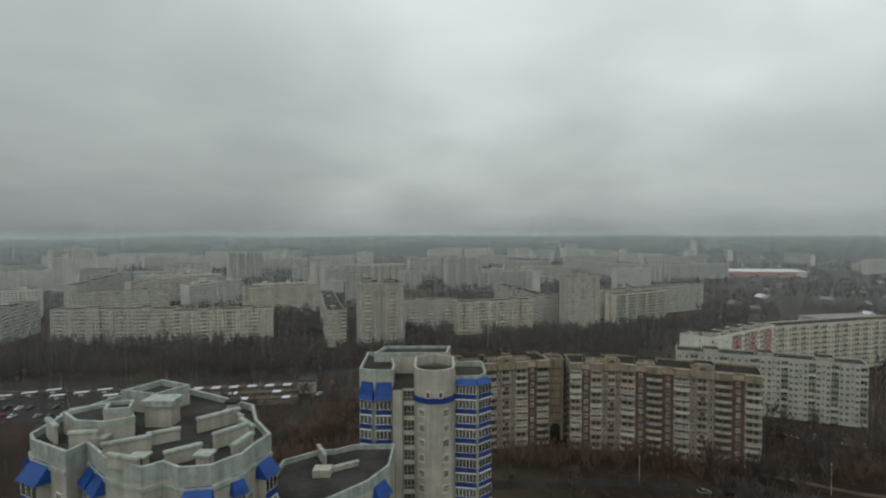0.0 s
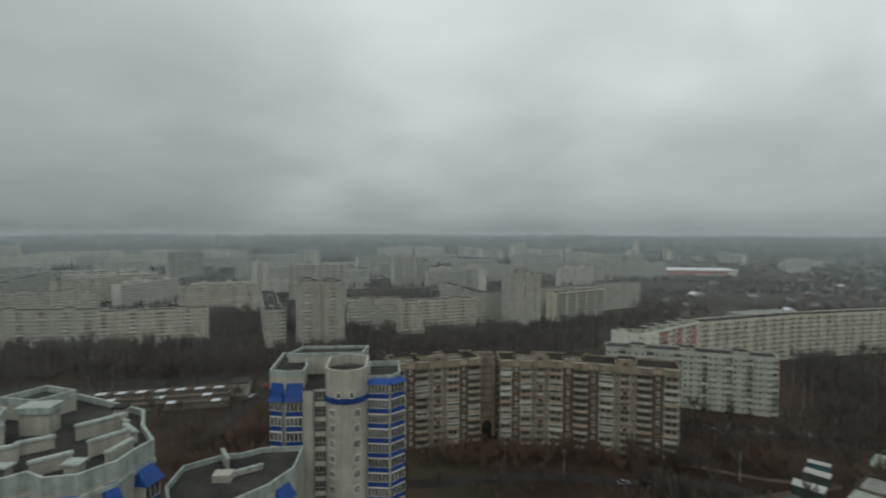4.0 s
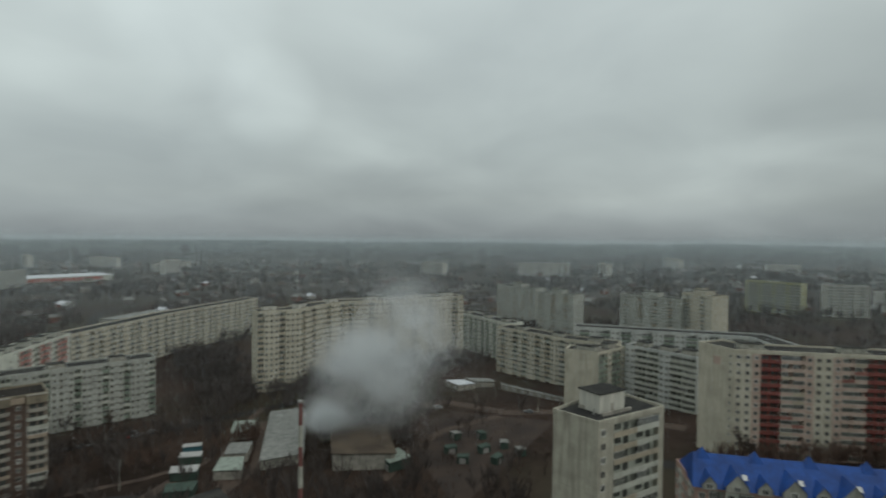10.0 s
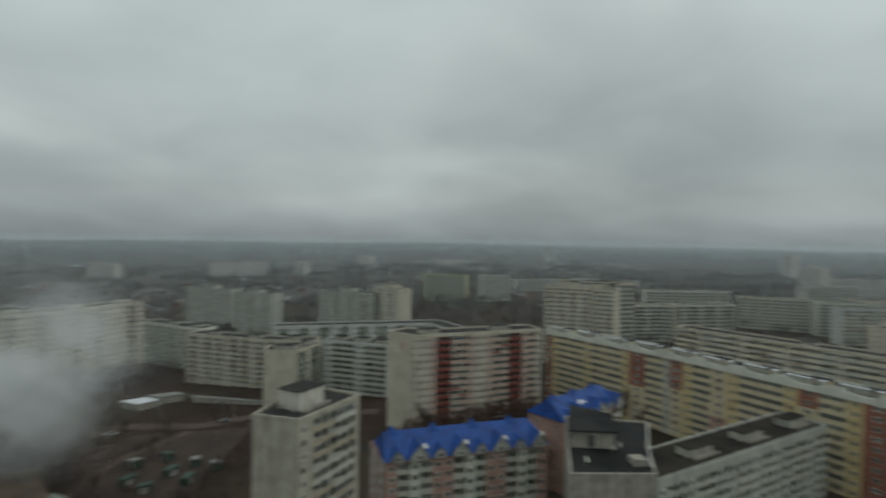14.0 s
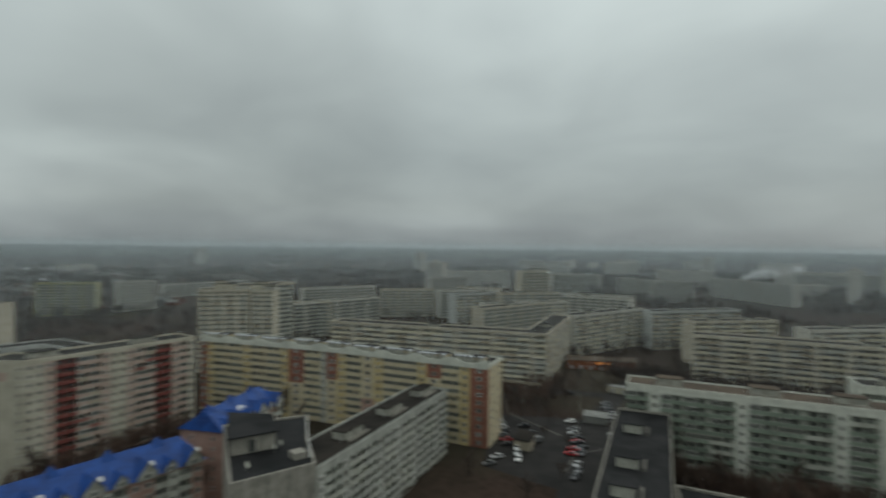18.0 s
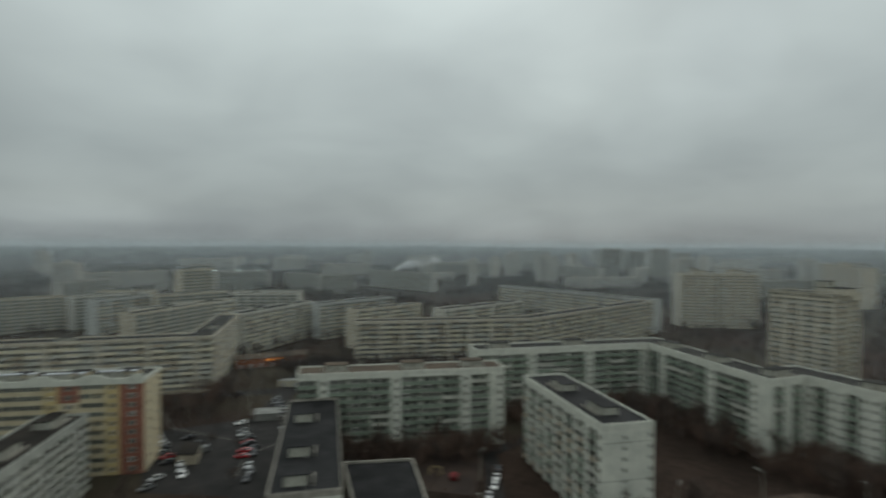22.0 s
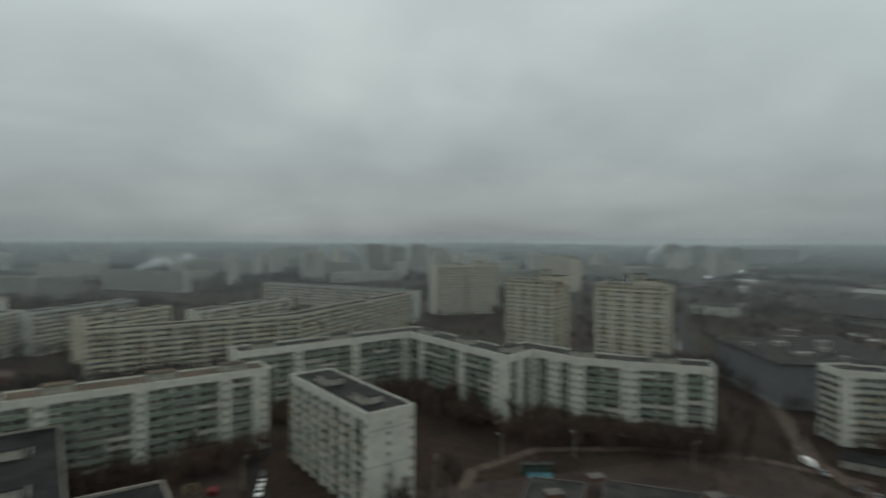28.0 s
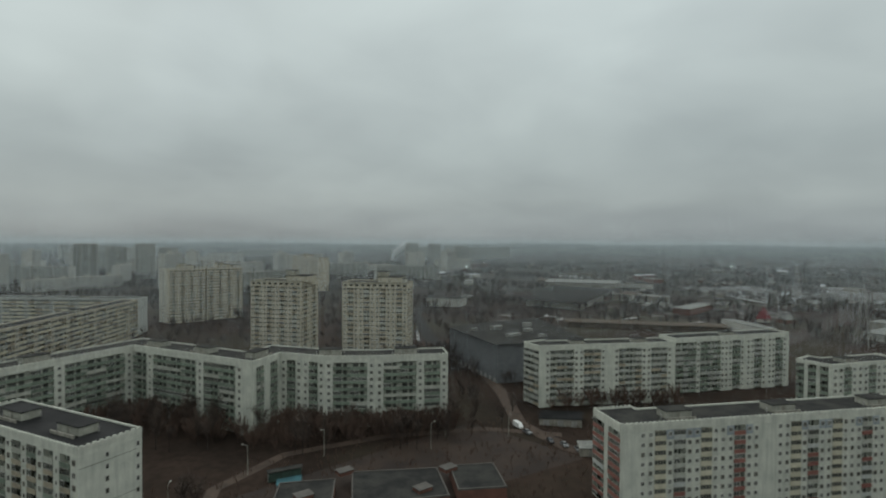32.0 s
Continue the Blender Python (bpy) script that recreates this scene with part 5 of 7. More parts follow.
# the tower
tower = thing("apartment_tower", "pale rendered tower with a rounded bay and blue balcony bands", "apartment building")
TY = 107.6
TPOLY = [(-24.0, 109), (-20.7, TY), (-17.1, TY), (-17.0, 105.6), (-15.1, 105.6), (-15.0, 106.8), (-12.6, 106.8), (-4.8, 107.2), (-4.6, TY + 0.2), (0.6, 108.2), (2.0, 110.5), (2.0, 124), (-10, 127), (-24.2, 124)]
FOOTPRINTS.append(TPOLY)
part("wall", Mesh().prism(TPOLY, -16, 40.6, RENDER, ROOF), tower)
LEFT = [(-24.0, 109), (-20.7, TY), (-17.1, TY), (-17.0, 112), (-19, 123.5), (-24.2, 124)]
head = part("left_head", Mesh().prism(LEFT, 40.59, 43.2, RENDER, ROOF), tower)
ring_parapet("parapet", LEFT, 42.9, 44.1, 0.35, MINT, head)
BAYR = [(-8.7 + 4.1 * math.cos(radians(a)), 107.4 + 3.9 * math.sin(radians(a))) for a in range(176, 365, 12)]
bay = part("rounded_bay", Mesh().prism(BAYR + [(-4.6, 113.5), (-12.8, 113.5)], -16, 43.4, RENDER, ROOF), tower, "smooth rounded bay", smooth=False)
ring_parapet("parapet", BAYR + [(-4.6, 115.5), (-8.7, 118), (-12.8, 115.5)], 43.0, 45.0, 0.4, RENDER, bay)
ring_parapet("blue_band", [(-8.7 + 4.2 * math.cos(radians(a)), 107.4 + 4.0 * math.sin(radians(a))) for a in range(176, 365, 12)] + [(-4.5, 108.6), (-12.9, 108.6)], 38.4, 39.5, 0.3, BLUEBAND, bay)
RIGHT = [(-4.6, TY + 0.2), (0.6, 108.2), (2.0, 110.5), (2.0, 120), (-4.6, 120)]
rhead = part("right_head", Mesh().prism(RIGHT, 40.59, 41.6, RENDER, ROOF), tower)
ring_parapet("parapet", RIGHT, 41.4, 42.7, 0.3, MINT, rhead)
BACK = [(-22, 118), (-6, 118), (-5, 125), (-20, 125.4)]
bhead = part("machine_room", Mesh().prism(BACK, 40.59, 44.6, RENDER, ROOF), tower)
ring_parapet("parapet", BACK, 44.3, 45.2, 0.35, MINT, bhead)
# left balconies
for x, w in ((-22.3, 2.6), (-18.9, 3.2)):
    a = Matrix.Translation((x, TY + (0.6 if x < -21 else 0.0), 0)) @ Matrix.Rotation(radians(-18 if x < -21 else 0), 4, "Z")
    bay_stack(tower, a, w, 38.2, 16, "blue", out=0.8, panes=4 if w > 3 else 3)
    blue_hood(tower, a @ Matrix.Translation((0, 0, 0.0)), w, 38.4, h=3.2, out=1.0)
# glazed stair strip
strip = shared(("strip",), lambda: Mesh().sheet([-1.15, -1.05, -0.4, -0.32, 0.32, 0.4, 1.05, 1.15], [0, 0.55, 0.7, 1.4, 1.5, 2.75, 3.0], -0.08, lambda i, j: GLASS if i % 2 == 1 and j in (2, 4) else LOG_WHITE).weld())
strip_data = strip.data("stair_glazing")
for f in range(17):
    part("stair_glazing", strip_data, tower, at=Matrix.Translation((-13.8, 106.75, 37.4 - 3.0 * f)))
# bay windows on the round front
for a in (232, 252, 288, 303):
    m = Matrix.Translation((-8.7, 107.4, 0)) @ Matrix.Rotation(radians(a + 90), 4, "Z") @ Matrix.Translation((0, -4.06, 0))
    if a in (232, 303):
        window_stack(tower, m, 37.8, 16, w=1.5, h=1.6, panes=3)
    else:
        window_stack(tower, m, 41.6, 1, w=0.9, h=1.3, panes=1)
# right-hand balconies with blue bands, turning the corner
for f in range(17):
    z = 38.3 - 3.0 * f
    for (p, q) in (((-4.4, 107.7), (-0.2, 106.9)), ((-0.2, 106.9), (2.6, 109.4))):
        at, ln = edge_frame(p, q)
        me = shared(("rb", round(ln, 1)), lambda: bay_mesh(ln, 3.0, 0.9, 6 if ln > 4 else 4, BLUEBAND).data("balcony"))
        part("balcony", me, tower, at=at @ Matrix.Translation((ln / 2, 0.4, z - 3.0 + 3.0)))
for (p, q) in (((-4.4, 107.7), (-0.2, 106.9)), ((-0.2, 106.9), (2.6, 109.4))):
    at, ln = edge_frame(p, q)
    blue_hood(tower, at @ Matrix.Translation((ln / 2, 0.4, 0)), ln - 0.3, 41.2, h=1.0, out=1.3)
for y in (112, 116, 120):
    m = Matrix.Translation((2.0, y, 0)) @ Matrix.Rotation(radians(90), 4, "Z")
    window_stack(tower, m, 39, 6)

# ---------------------------------------------------------------- near panel tower: roof house, wall panels, parapet
at, ln = edge_frame((117.5, 24.6), (113.2, 14.4))
for f in range(14):
    z = NT.z0 + 1.0 + f * NT.storey
    for j in range(2):
        w = ln / 2
        part("wall_panel", Mesh().box(j * w + 0.06, (j + 1) * w - 0.06, -0.07, 0.0, z + 0.05, z + NT.storey - 0.05, PANEL_STAIN, at), NT.thing)
NT.roof_house(0.62, 4.2, 8.0, 6.0, 4.2, wall=PANEL_OLD)
NT.roof_house(0.16, 8.0, 5.0, 3.0, 1.0, wall=ROOF)
# white block with blank end: large seams of the end panels
at, ln = edge_frame((-9.8, -135.6), (-22.9, -142.1))
for z in (3.0, 13.5, 23.0):
    part("seam", Mesh().box(0.1, ln - 0.1, -0.03, 0.01, B.z0 + z, B.z0 + z + 0.12, SEAM, at), B.thing)

# ---------------------------------------------------------------- house with the blue metal roof
BL_Z, BL_G = 14.6, -6.5
K_BL = {"p": dict(base="w", width=2.6, strip=ROSE), "P": dict(base="B", width=3.0, panels=(LOG_WHITE,)), "v": dict(base="w", width=2.4, strip=PANEL)}
for line, seed in (([(151, -0.4), (137, -4.5), (145.5, -50)], 31), ([(152.5, -58), (170, -84)], 32)):
    blr = Block(line, 7, 21.2, depth=14, label="pink and white apartment house with a blue metal roof", bays=["pvp", "pPvPp"] if seed == 31 else "pPv", seed=seed, wall=ROSE, kinds=K_BL, roof=BLUE, top=0.8, limit=130, plinth=0.6)
    f0, f1 = Vector(line[-2]), Vector(line[-1])
    at, ln = blr.frame_at(f0, f1)
    z = blr.z1
    m = Mesh()
    o, dp, rh = 0.7, 14.0, 5.4
    P = [(-o, -o, z), (ln + o, -o, z), (ln + o, dp + o, z), (-o, dp + o, z), (0.8, dp / 2, z + rh), (ln - 3, dp / 2, z + rh)]
    for q in ((0, 1, 5, 4), (1, 2, 5), (2, 3, 4, 5), (3, 0, 4), (3, 2, 1, 0)):
        m.face([P[i] for i in q], BLUE)
    part("pitched_roof", m.weld(), blr.thing, "blue sheet-metal roof", at=at)
    k = int(ln / 0.9)
    seams = Mesh()
    slope = Matrix.Translation((0, -o, z + 0.02)) @ Matrix.Rotation(-math.atan2(dp / 2 + o, rh), 4, "X")
    for j in range(1, k):
        x = j * ln / k
        seams.box(x - 0.03, x + 0.03, 0.0, 0.06, 0, math.hypot(dp / 2 + o, rh) * 0.97, BLUE, at @ slope)
    part("standing_seams", seams, blr.thing)["kind"] = "stuff"
    if seed == 32:
        for x, u, w, h in ((5.0, 1.2, 2.6, 2.4), (11.5, 3.4, 3.4, 2.8), (19.0, 0.8, 2.4, 3.2)):
            part("pale_patch", Mesh().extrude([(x, u), (x + w * 0.7, u - 0.3), (x + w, u + h * 0.6), (x + w * 0.6, u + h), (x + 0.2, u + h * 0.8)], -0.1, 0.04, SNOW), blr.thing, "pale patch on the blue metal roof", at=at @ slope)
    n = max(5, int(ln / 5.2))
    for j in range(n):
        x = (j + 0.5) * ln / n
        g = Mesh()
        e, y0, y1, hh = (2.4, -1.0, 6.0, 3.9) if j % 2 else (1.5, -0.75, 4.6, 2.9)
        Q = [(x - e, y0, z - 0.3), (x + e, y0, z - 0.3), (x + e, y0, z + 1.1), (x, y0, z + hh), (x - e, y0, z + 1.1),
             (x - e, y1, z - 0.3), (x + e, y1, z - 0.3), (x + e, y1, z + 1.1), (x, y1, z + hh), (x - e, y1, z + 1.1)]
        g.face([Q[i] for i in (0, 1, 2, 3, 4)], CONC_LT)
        for u0, u1, h0, h1 in ((x - e - 0.35, x, 0.75, hh + 0.1), (x, x + e + 0.35, hh + 0.1, 0.75)):
            g.face([(u0, y0 - 0.35, z + h0), (u1, y0 - 0.35, z + h1), (u1, y1, z + h1), (u0, y1, z + h0)], BLUE)
        g.face([Q[i] for i in (4, 3, 8, 9)], BLUE), g.face([Q[i] for i in (3, 2, 7, 8)], BLUE)
        g.face([Q[i] for i in (0, 4, 9, 5)], BLUE), g.face([Q[i] for i in (2, 1, 6, 7)], BLUE)
        dorm = part("dormer", g.weld(), blr.thing, "white gabled dormer with blue roof", at=at)
        part("window", shared(("wind", 1.5, 1.3, 2), lambda: window_mesh(1.5, 1.3, 2, FRAME, GLASS).data("window")), dorm, at=Matrix.Translation((x, y0 - 0.01, z - 0.1)))
        if j % 2 == 0:
            tent = Mesh()
            T = [(x - 2.6, dp / 2 - 2.4, z + rh - 2.6), (x + 2.6, dp / 2 - 2.4, z + rh - 2.6), (x + 2.6, dp / 2 + 2.4, z + rh - 2.6), (x - 2.6, dp / 2 + 2.4, z + rh - 2.6), (x, dp / 2, z + rh + 1.5)]
            for q in ((0, 1, 4), (1, 2, 4), (2, 3, 4), (3, 0, 4), (3, 2, 1, 0)):
                tent.face([T[i] for i in q], BLUE)
            part("roof_turret", tent.weld(), blr.thing, "blue pyramid roof turret", at=at)
            continue
        # small white slab standing in for a glint on the metal roof
        sk = Mesh().box(-0.5, 0.5, -0.7, 0.7, 0, 0.14, FRAME)
        part("skylight", sk, blr.thing, at=at @ Matrix.Translation((x + ln / n / 2 - 0.6, 2.0, z + 2.15)) @ Matrix.Rotation(math.atan2(rh, dp / 2 + o), 4, "X"))
    blr.done()

# ---------------------------------------------------------------- stepped end of the pale grey block, with its roof walls
SZ = 23.6
SPOLY = [(106.6, -41.8), (104.8, -60.0), (119.5, -66), (135.5, -75), (142.5, -54)]
ends = thing("apartment_house", "stepped end house with dark roof felt, machine room and dishes", "apartment building")
FOOTPRINTS.append(SPOLY)
part("wall", Mesh().prism(list(SPOLY), -8, SZ - 0.02, CONC, ROOF_WET), ends)
ring_parapet("parapet", list(SPOLY), SZ - 0.8, SZ + 0.5, 0.35, CONC, ends)
mr = part("machine_room", Mesh().prism([(121.5, -47.6), (119.5, -57.5), (131, -61.5), (139, -54.5)], SZ - 0.01, SZ + 4.0, CONC, ROOF_WET), ends)
part("roof_slab", Mesh().prism([(120.8, -46.8), (118.8, -58.0), (131.4, -62.4), (140.2, -54.3)], SZ + 4.0, SZ + 4.3, ROOF_WET), mr)
at, ln = edge_frame((121.5, -47.6), (119.5, -57.5))
part("door_opening", Mesh().box(4.2, 5.6, -0.06, 0.02, SZ + 0.2, SZ + 3.0, GLASS, at), mr)
part("vent_shaft", Mesh().box(109.5, 112.5, -60.5, -57.6, SZ - 0.01, SZ + 1.5, CONC), ends)
for x, y in ((118.4, -58.2), (117.2, -56.0), (111.0, -47.0)):
    d = Mesh()
    c = Vector((x, y, SZ + 1.5))
    n = Vector((-0.6, -0.7, 0.35)).normalized()
    u = n.orthogonal().normalized()
    v = n.cross(u)
    rim = [tuple(c + n * 0.25 + (u * math.cos(t * 0.5236) + v * math.sin(t * 0.5236)) * 0.75) for t in range(12)]
    for t in range(12):
        d.face([tuple(c), rim[t], rim[(t + 1) % 12]], LOG_WHITE)
    dish = part("satellite_dish", d.weld(), ends)
    part("mast", Mesh().tube((x, y, SZ - 0.02), (x, y, SZ + 1.5), 0.05, 0.05, METAL), dish)
at, ln = edge_frame((108.0, -60.5), (134.0, -73.5))
part("metal_flashing", Mesh().box(0, ln, -0.16, 0.16, SZ + 0.5, SZ + 0.62, METAL, at), ends)

# ---------------------------------------------------------------- long low-roofed wing before the white block, and the flat annex
wing = Block([(45.2, -105), (73.9, -167)], 7, 20, depth=15.6, label="long pale wing with a dark felt roof", bays="wBwwB", seed=33, wall=PANEL, cornice=CONC, teeth=True, roof=ROOF_WET, panels=(LOG_GREEN, LOG_WHITE))
wing.roof_house(0.34, 7.5, 5.0, 5.0, 2.4), wing.roof_house(0.72, 7.5, 5.0, 5.0, 2.4), wing.roof_house(0.1, 7.5, 5, 5, 2.4)
wing.done()
flat = thing("flat_roofed_hall", "low hall with a grey felt roof and light parapet edge", "hall")
FPOLY = [(30.5, -121), (44.5, -112), (59.5, -139.5), (41.8, -146.2)]
FOOTPRINTS.append(FPOLY)
part("wall", Mesh().prism(FPOLY, -2, 9.9, CONC, ROOF_WET), flat)
ring_parapet("parapet", FPOLY, 9.6, 10.6, 0.4, CONC, flat)

# ---------------------------------------------------------------- roads, yards and paths, laid on the land
CLEAR = []


def strip(name, pts, width, material, label, category, lift=0.06, close=False):
    """A ribbon of ground along a line, with its corners draped on the land."""
    fine = []
    for i in range(len(pts) - 1):
        a, b = Vector(pts[i]), Vector(pts[i + 1])
        k = max(1, int((b - a).length / 8))
        fine += [a.lerp(b, j / k) for j in range(k)]
    fine.append(Vector(pts[-1]))
    m = Mesh()
    left, right = [], []
    for i, p in enumerate(fine):
        d = (fine[min(i + 1, len(fine) - 1)] - fine[max(i - 1, 0)]).normalized()
        n = Vector((-d.y, d.x)) * (width / 2)
        for out, q in ((left, p + n), (right, p - n)):
            out.append((q.x, q.y, ground(q.x, q.y) + lift))
    for i in range(len(fine) - 1):
        m.face([right[i], right[i + 1], left[i + 1], left[i]], material)
        CLEAR.append((tuple(fine[i]), tuple(fine[i + 1]), width / 2 + 1.0))
    return tagged(part(name, m.weld()), label, category, kind="structure")


def yard(name, quad, material, label, category, lift=0.04):
    """A four-cornered paved or trodden area."""
    a, b, c, d = [Vector(p) for p in quad]
    n = 8
    m = Mesh()
    g = [[(a.lerp(b, i / n)).lerp(d.lerp(c, i / n), j / n) for j in range(n + 1)] for i in range(n + 1)]
    for i in range(n):
        for j in range(n):
            m.face([(p.x, p.y, ground(p.x, p.y) + lift) for p in (g[i][j], g[i + 1][j], g[i + 1][j + 1], g[i][j + 1])], material)
    AREAS.append([tuple(p) for p in quad])
    return tagged(part(name, m.weld()), label, category, kind="structure")


AREAS = []
# north: avenue behind the garages, parking ground
strip("road", [(-420, 292), (-250, 297), (-157, 300), (-68, 322), (40, 350), (160, 395), (420, 440)], 15, ASPHALT, "wet grey avenue with bare trees along it", "road")
strip("road", [(-300, 262), (-190, 262), (-120, 296)], 8, ASPHALT, "narrow wet side road", "road", 0.08)
yard("parking_lot", [(-235, 240), (-150, 238), (-148, 292), (-235, 284)], ASPHALT, "wet asphalt parking ground", "parking lot")
strip("pavement", [(-420, 281), (-250, 286), (-157, 289), (-75, 306)], 3, PATHM, "trodden pavement beside the avenue", "pavement", 0.1)
strip("road", [(-60, 318), (-70, 270), (-74, 220)], 7, ASPHALT, "narrow wet access road", "road", 0.09)
# before the brown block and the grey block
strip("road", [(0, 176), (50, 178), (112, 165), (120, 150)], 6, ASPHALT, "access road before the brown block", "road")
strip("road", [(96, 236), (128, 222), (158, 205), (190, 190), (222, 176)], 6, ASPHALT, "access road with parked cars", "road")
strip("path", [(88, 141), (112, 155), (149, 162)], 4.0, PATHM, "muddy footpath over the waste ground", "path", 0.08)
strip("path", [(100, 186), (128, 168), (150, 161)], 2.6, PATHM, "muddy footpath over the waste ground", "path", 0.1)
strip("path", [(129, 136), (140, 144), (153, 158), (170, 172), (205, 186)], 3.4, PATHM, "muddy lane between the sheds", "path", 0.12)
strip("path", [(129, 136), (150, 140), (166, 152), (190, 172)], 4.0, PATHM, "muddy lane between the sheds", "path", 0.14)
strip("path", [(160, 92), (190, 96), (214, 92), (240, 76)], 4.0, PATHM, "muddy track behind the boiler house", "path", 0.1)
strip("road", [(236, 122), (252, 108), (246, 74), (255, 50), (252, 20), (246, -4)], 7, PATHM, "broken road along the panel blocks", "road", 0.08)
yard("yard", [(150, 60), (240, 50), (240, 100), (205, 110)], CRUST, "trampled brown waste ground", "ground")
# east
strip("road", [(205, 6), (203, -22), (190, -60), (180, -95)], 7, ASPHALT, "road between the blocks", "road")
# parking south of the yellow block
yard("parking_lot", [(78, -136), (119, -130), (152, -172), (112, -205)], ASPHALT, "wet asphalt car park", "parking lot", 0.05)
strip("road", [(84, -128), (96, -148), (112, -182), (124, -215), (136, -250), (146, -300)], 9, ASPHALT, "wet street past the car park", "road", 0.09)
strip("road", [(230, -190), (180, -208), (140, -232), (110, -248), (60, -262)], 9, ASPHALT, "wet grey cross street", "road", 0.1)
strip("kerb", [(118, -172), (148, -178), (168, -196)], 0.5, KERB, "light concrete kerb line", "kerb", 0.16)
strip("kerb", [(100, -172), (104, -160), (98, -146)], 0.4, KERB, "light concrete kerb line", "kerb", 0.16)
# courtyards in the south
strip("road", [(22, -118), (18, -150), (24, -182), (12, -200), (-14, -216)], 5, ASPHALT, "yard road beside the white block", "road", 0.08)
yard("yard", [(24, -150), (52, -150), (48, -176), (26, -184)], CRUST, "trampled playground earth", "ground")
yard("yard", [(-20, -150), (-60, -120), (-150, -110), (-140, -158)], CRUST, "trampled brown courtyard", "ground", 0.03)
strip("path", [(-24, -118), (-34, -140), (-44, -160), (-70, -172), (-105, -166), (-140, -150), (-160, -128)], 4.0, PATHM, "muddy courtyard path", "path", 0.1)
strip("path", [(-160, -90), (-152, -120), (-156, -146), (-180, -180), (-200, -215)], 6.0, PATHM, "muddy lane to the street", "path", 0.12)
strip("road", [(-90, -240), (-160, -225), (-212, -236), (-235, -310), (-300, -420), (-480, -620)], 10, ASPHALT, "wet street behind the blocks", "road", 0.07)
strip("railway", [(-330, -160), (-420, -150), (-600, -160), (-1000, -240)], 16, CRUST, "dark railway bed in the distance", "railway", 0.1)
strip("road", [(430, 1020), (520, 700), (640, 560), (900, 470)], 14, ASPHALT, "far wet grey highway", "road", 0.1)
strip("road", [(370, 560), (300, 470), (215, 420)], 9, ASPHALT, "far wet grey road", "road", 0.12)


def inside(x, y, poly):
    hit = False
    n = len(poly)
    for i in range(n):
        (x0, y0), (x1, y1) = poly[i], poly[(i + 1) % n]
        if (y0 > y) != (y1 > y) and x < (x1 - x0) * (y - y0) / (y1 - y0) + x0:
            hit = not hit
    return hit


BOXES = None


def free(x, y, pad=0.0, areas=True):
    """True where nothing is built or paved."""
    global BOXES
    if BOXES is None:
        BOXES = [(min(p[0] for p in q) - 3, max(p[0] for p in q) + 3, min(p[1] for p in q) - 3, max(p[1] for p in q) + 3, q) for q in FOOTPRINTS]
    for x0, x1, y0, y1, q in BOXES:
        if x0 < x < x1 and y0 < y < y1:
            c = Vector((sum(p[0] for p in q) / len(q), sum(p[1] for p in q) / len(q)))
            if inside(x, y, q):
                return False
            d = (c - Vector((x, y))).normalized() * 2.5
            if inside(x + d.x, y + d.y, q):
                return False
    if areas:
        for q in AREAS:
            if inside(x, y, q):
                return False
        for a, b, w in CLEAR:
            if abs(x - a[0]) < 30 and abs(y - a[1]) < 30:
                p, s = Vector((x, y)) - Vector(a), Vector(b) - Vector(a)
                t = max(0, min(1, p.dot(s) / max(0.01, s.length_squared)))
                if (p - s * t).length < w + pad:
                    return False
    return True


# ---------------------------------------------------------------- sheds, garages, halls
def shed(quad, h, wall, roof, label, name="shed", category="shed", pitch=0.4, door=None):
    """A low building on a four-cornered plan with an overhanging sheet roof."""
    cx, cy = sum(p[0] for p in quad) / 4, sum(p[1] for p in quad) / 4
    z = ground(cx, cy)
    t = thing(name, label, category)
    FOOTPRINTS.append(quad)
    part("wall", Mesh().prism(quad, z - 1.0, z + h, wall, wall), t)
    c = Vector((cx, cy))
    big = [tuple(c + (Vector(p) - c) * 1.05) for p in quad]
    m = Mesh()
    lift = [0, pitch, pitch, 0]
    lo = [(*p, z + h + 0.01 + l) for p, l in zip(big, lift)]
    hi = [(*p, z + h + 0.19 + l) for p, l in zip(big, lift)]
    m.face(list(reversed(lo)), roof), m.face(hi, roof)
    for i in range(4):
        j = (i + 1) % 4
        m.face([lo[i], lo[j], hi[j], hi[i]], roof)
    part("roof", m.weld(), t)
    at, ln = edge_frame(quad[0], quad[1])
    k = max(1, int(ln / 5))
    for j in range(min(k, 14)):
        x = (j + 0.5) * ln / k
        part("door", Mesh().box(x - 1.2, x + 1.2, -0.06, 0.02, z + 0.05, z + min(h - 0.3, 2.3), door or METAL, at), t)
    return t


def ccw(q):
    a = sum(q[i][0] * q[(i + 1) % 4][1] - q[(i + 1) % 4][0] * q[i][1] for i in range(4))
    return q if a > 0 else [q[0], q[3], q[2], q[1]]


GREENW = mat("faded_green_shed", (0.050, 0.080, 0.066), (0.034, 0.056, 0.047), streak=0.2)
TURQ = mat("turquoise_sheet", (0.05, 0.14, 0.17), (0.038, 0.105, 0.13), streak=0.1)
SLATE = mat("grey_asbestos_sheet", (0.22, 0.23, 0.225), (0.15, 0.16, 0.155), scale=0.5, streak=0.2)
GREENSHEET = mat("pale_green_sheet", (0.24, 0.285, 0.26), (0.18, 0.215, 0.195), scale=0.5)
PALESHEET = mat("pale_grey_sheet", (0.36, 0.37, 0.375), (0.26, 0.27, 0.275), scale=0.5)
REDBR = mat("old_red_brick", (0.17, 0.085, 0.065), (0.12, 0.062, 0.05), fine=8)
BLUEGREY = mat("grey_blue_cladding", (0.165, 0.178, 0.195), (0.130, 0.141, 0.155), rough=0.5, streak=0.1)
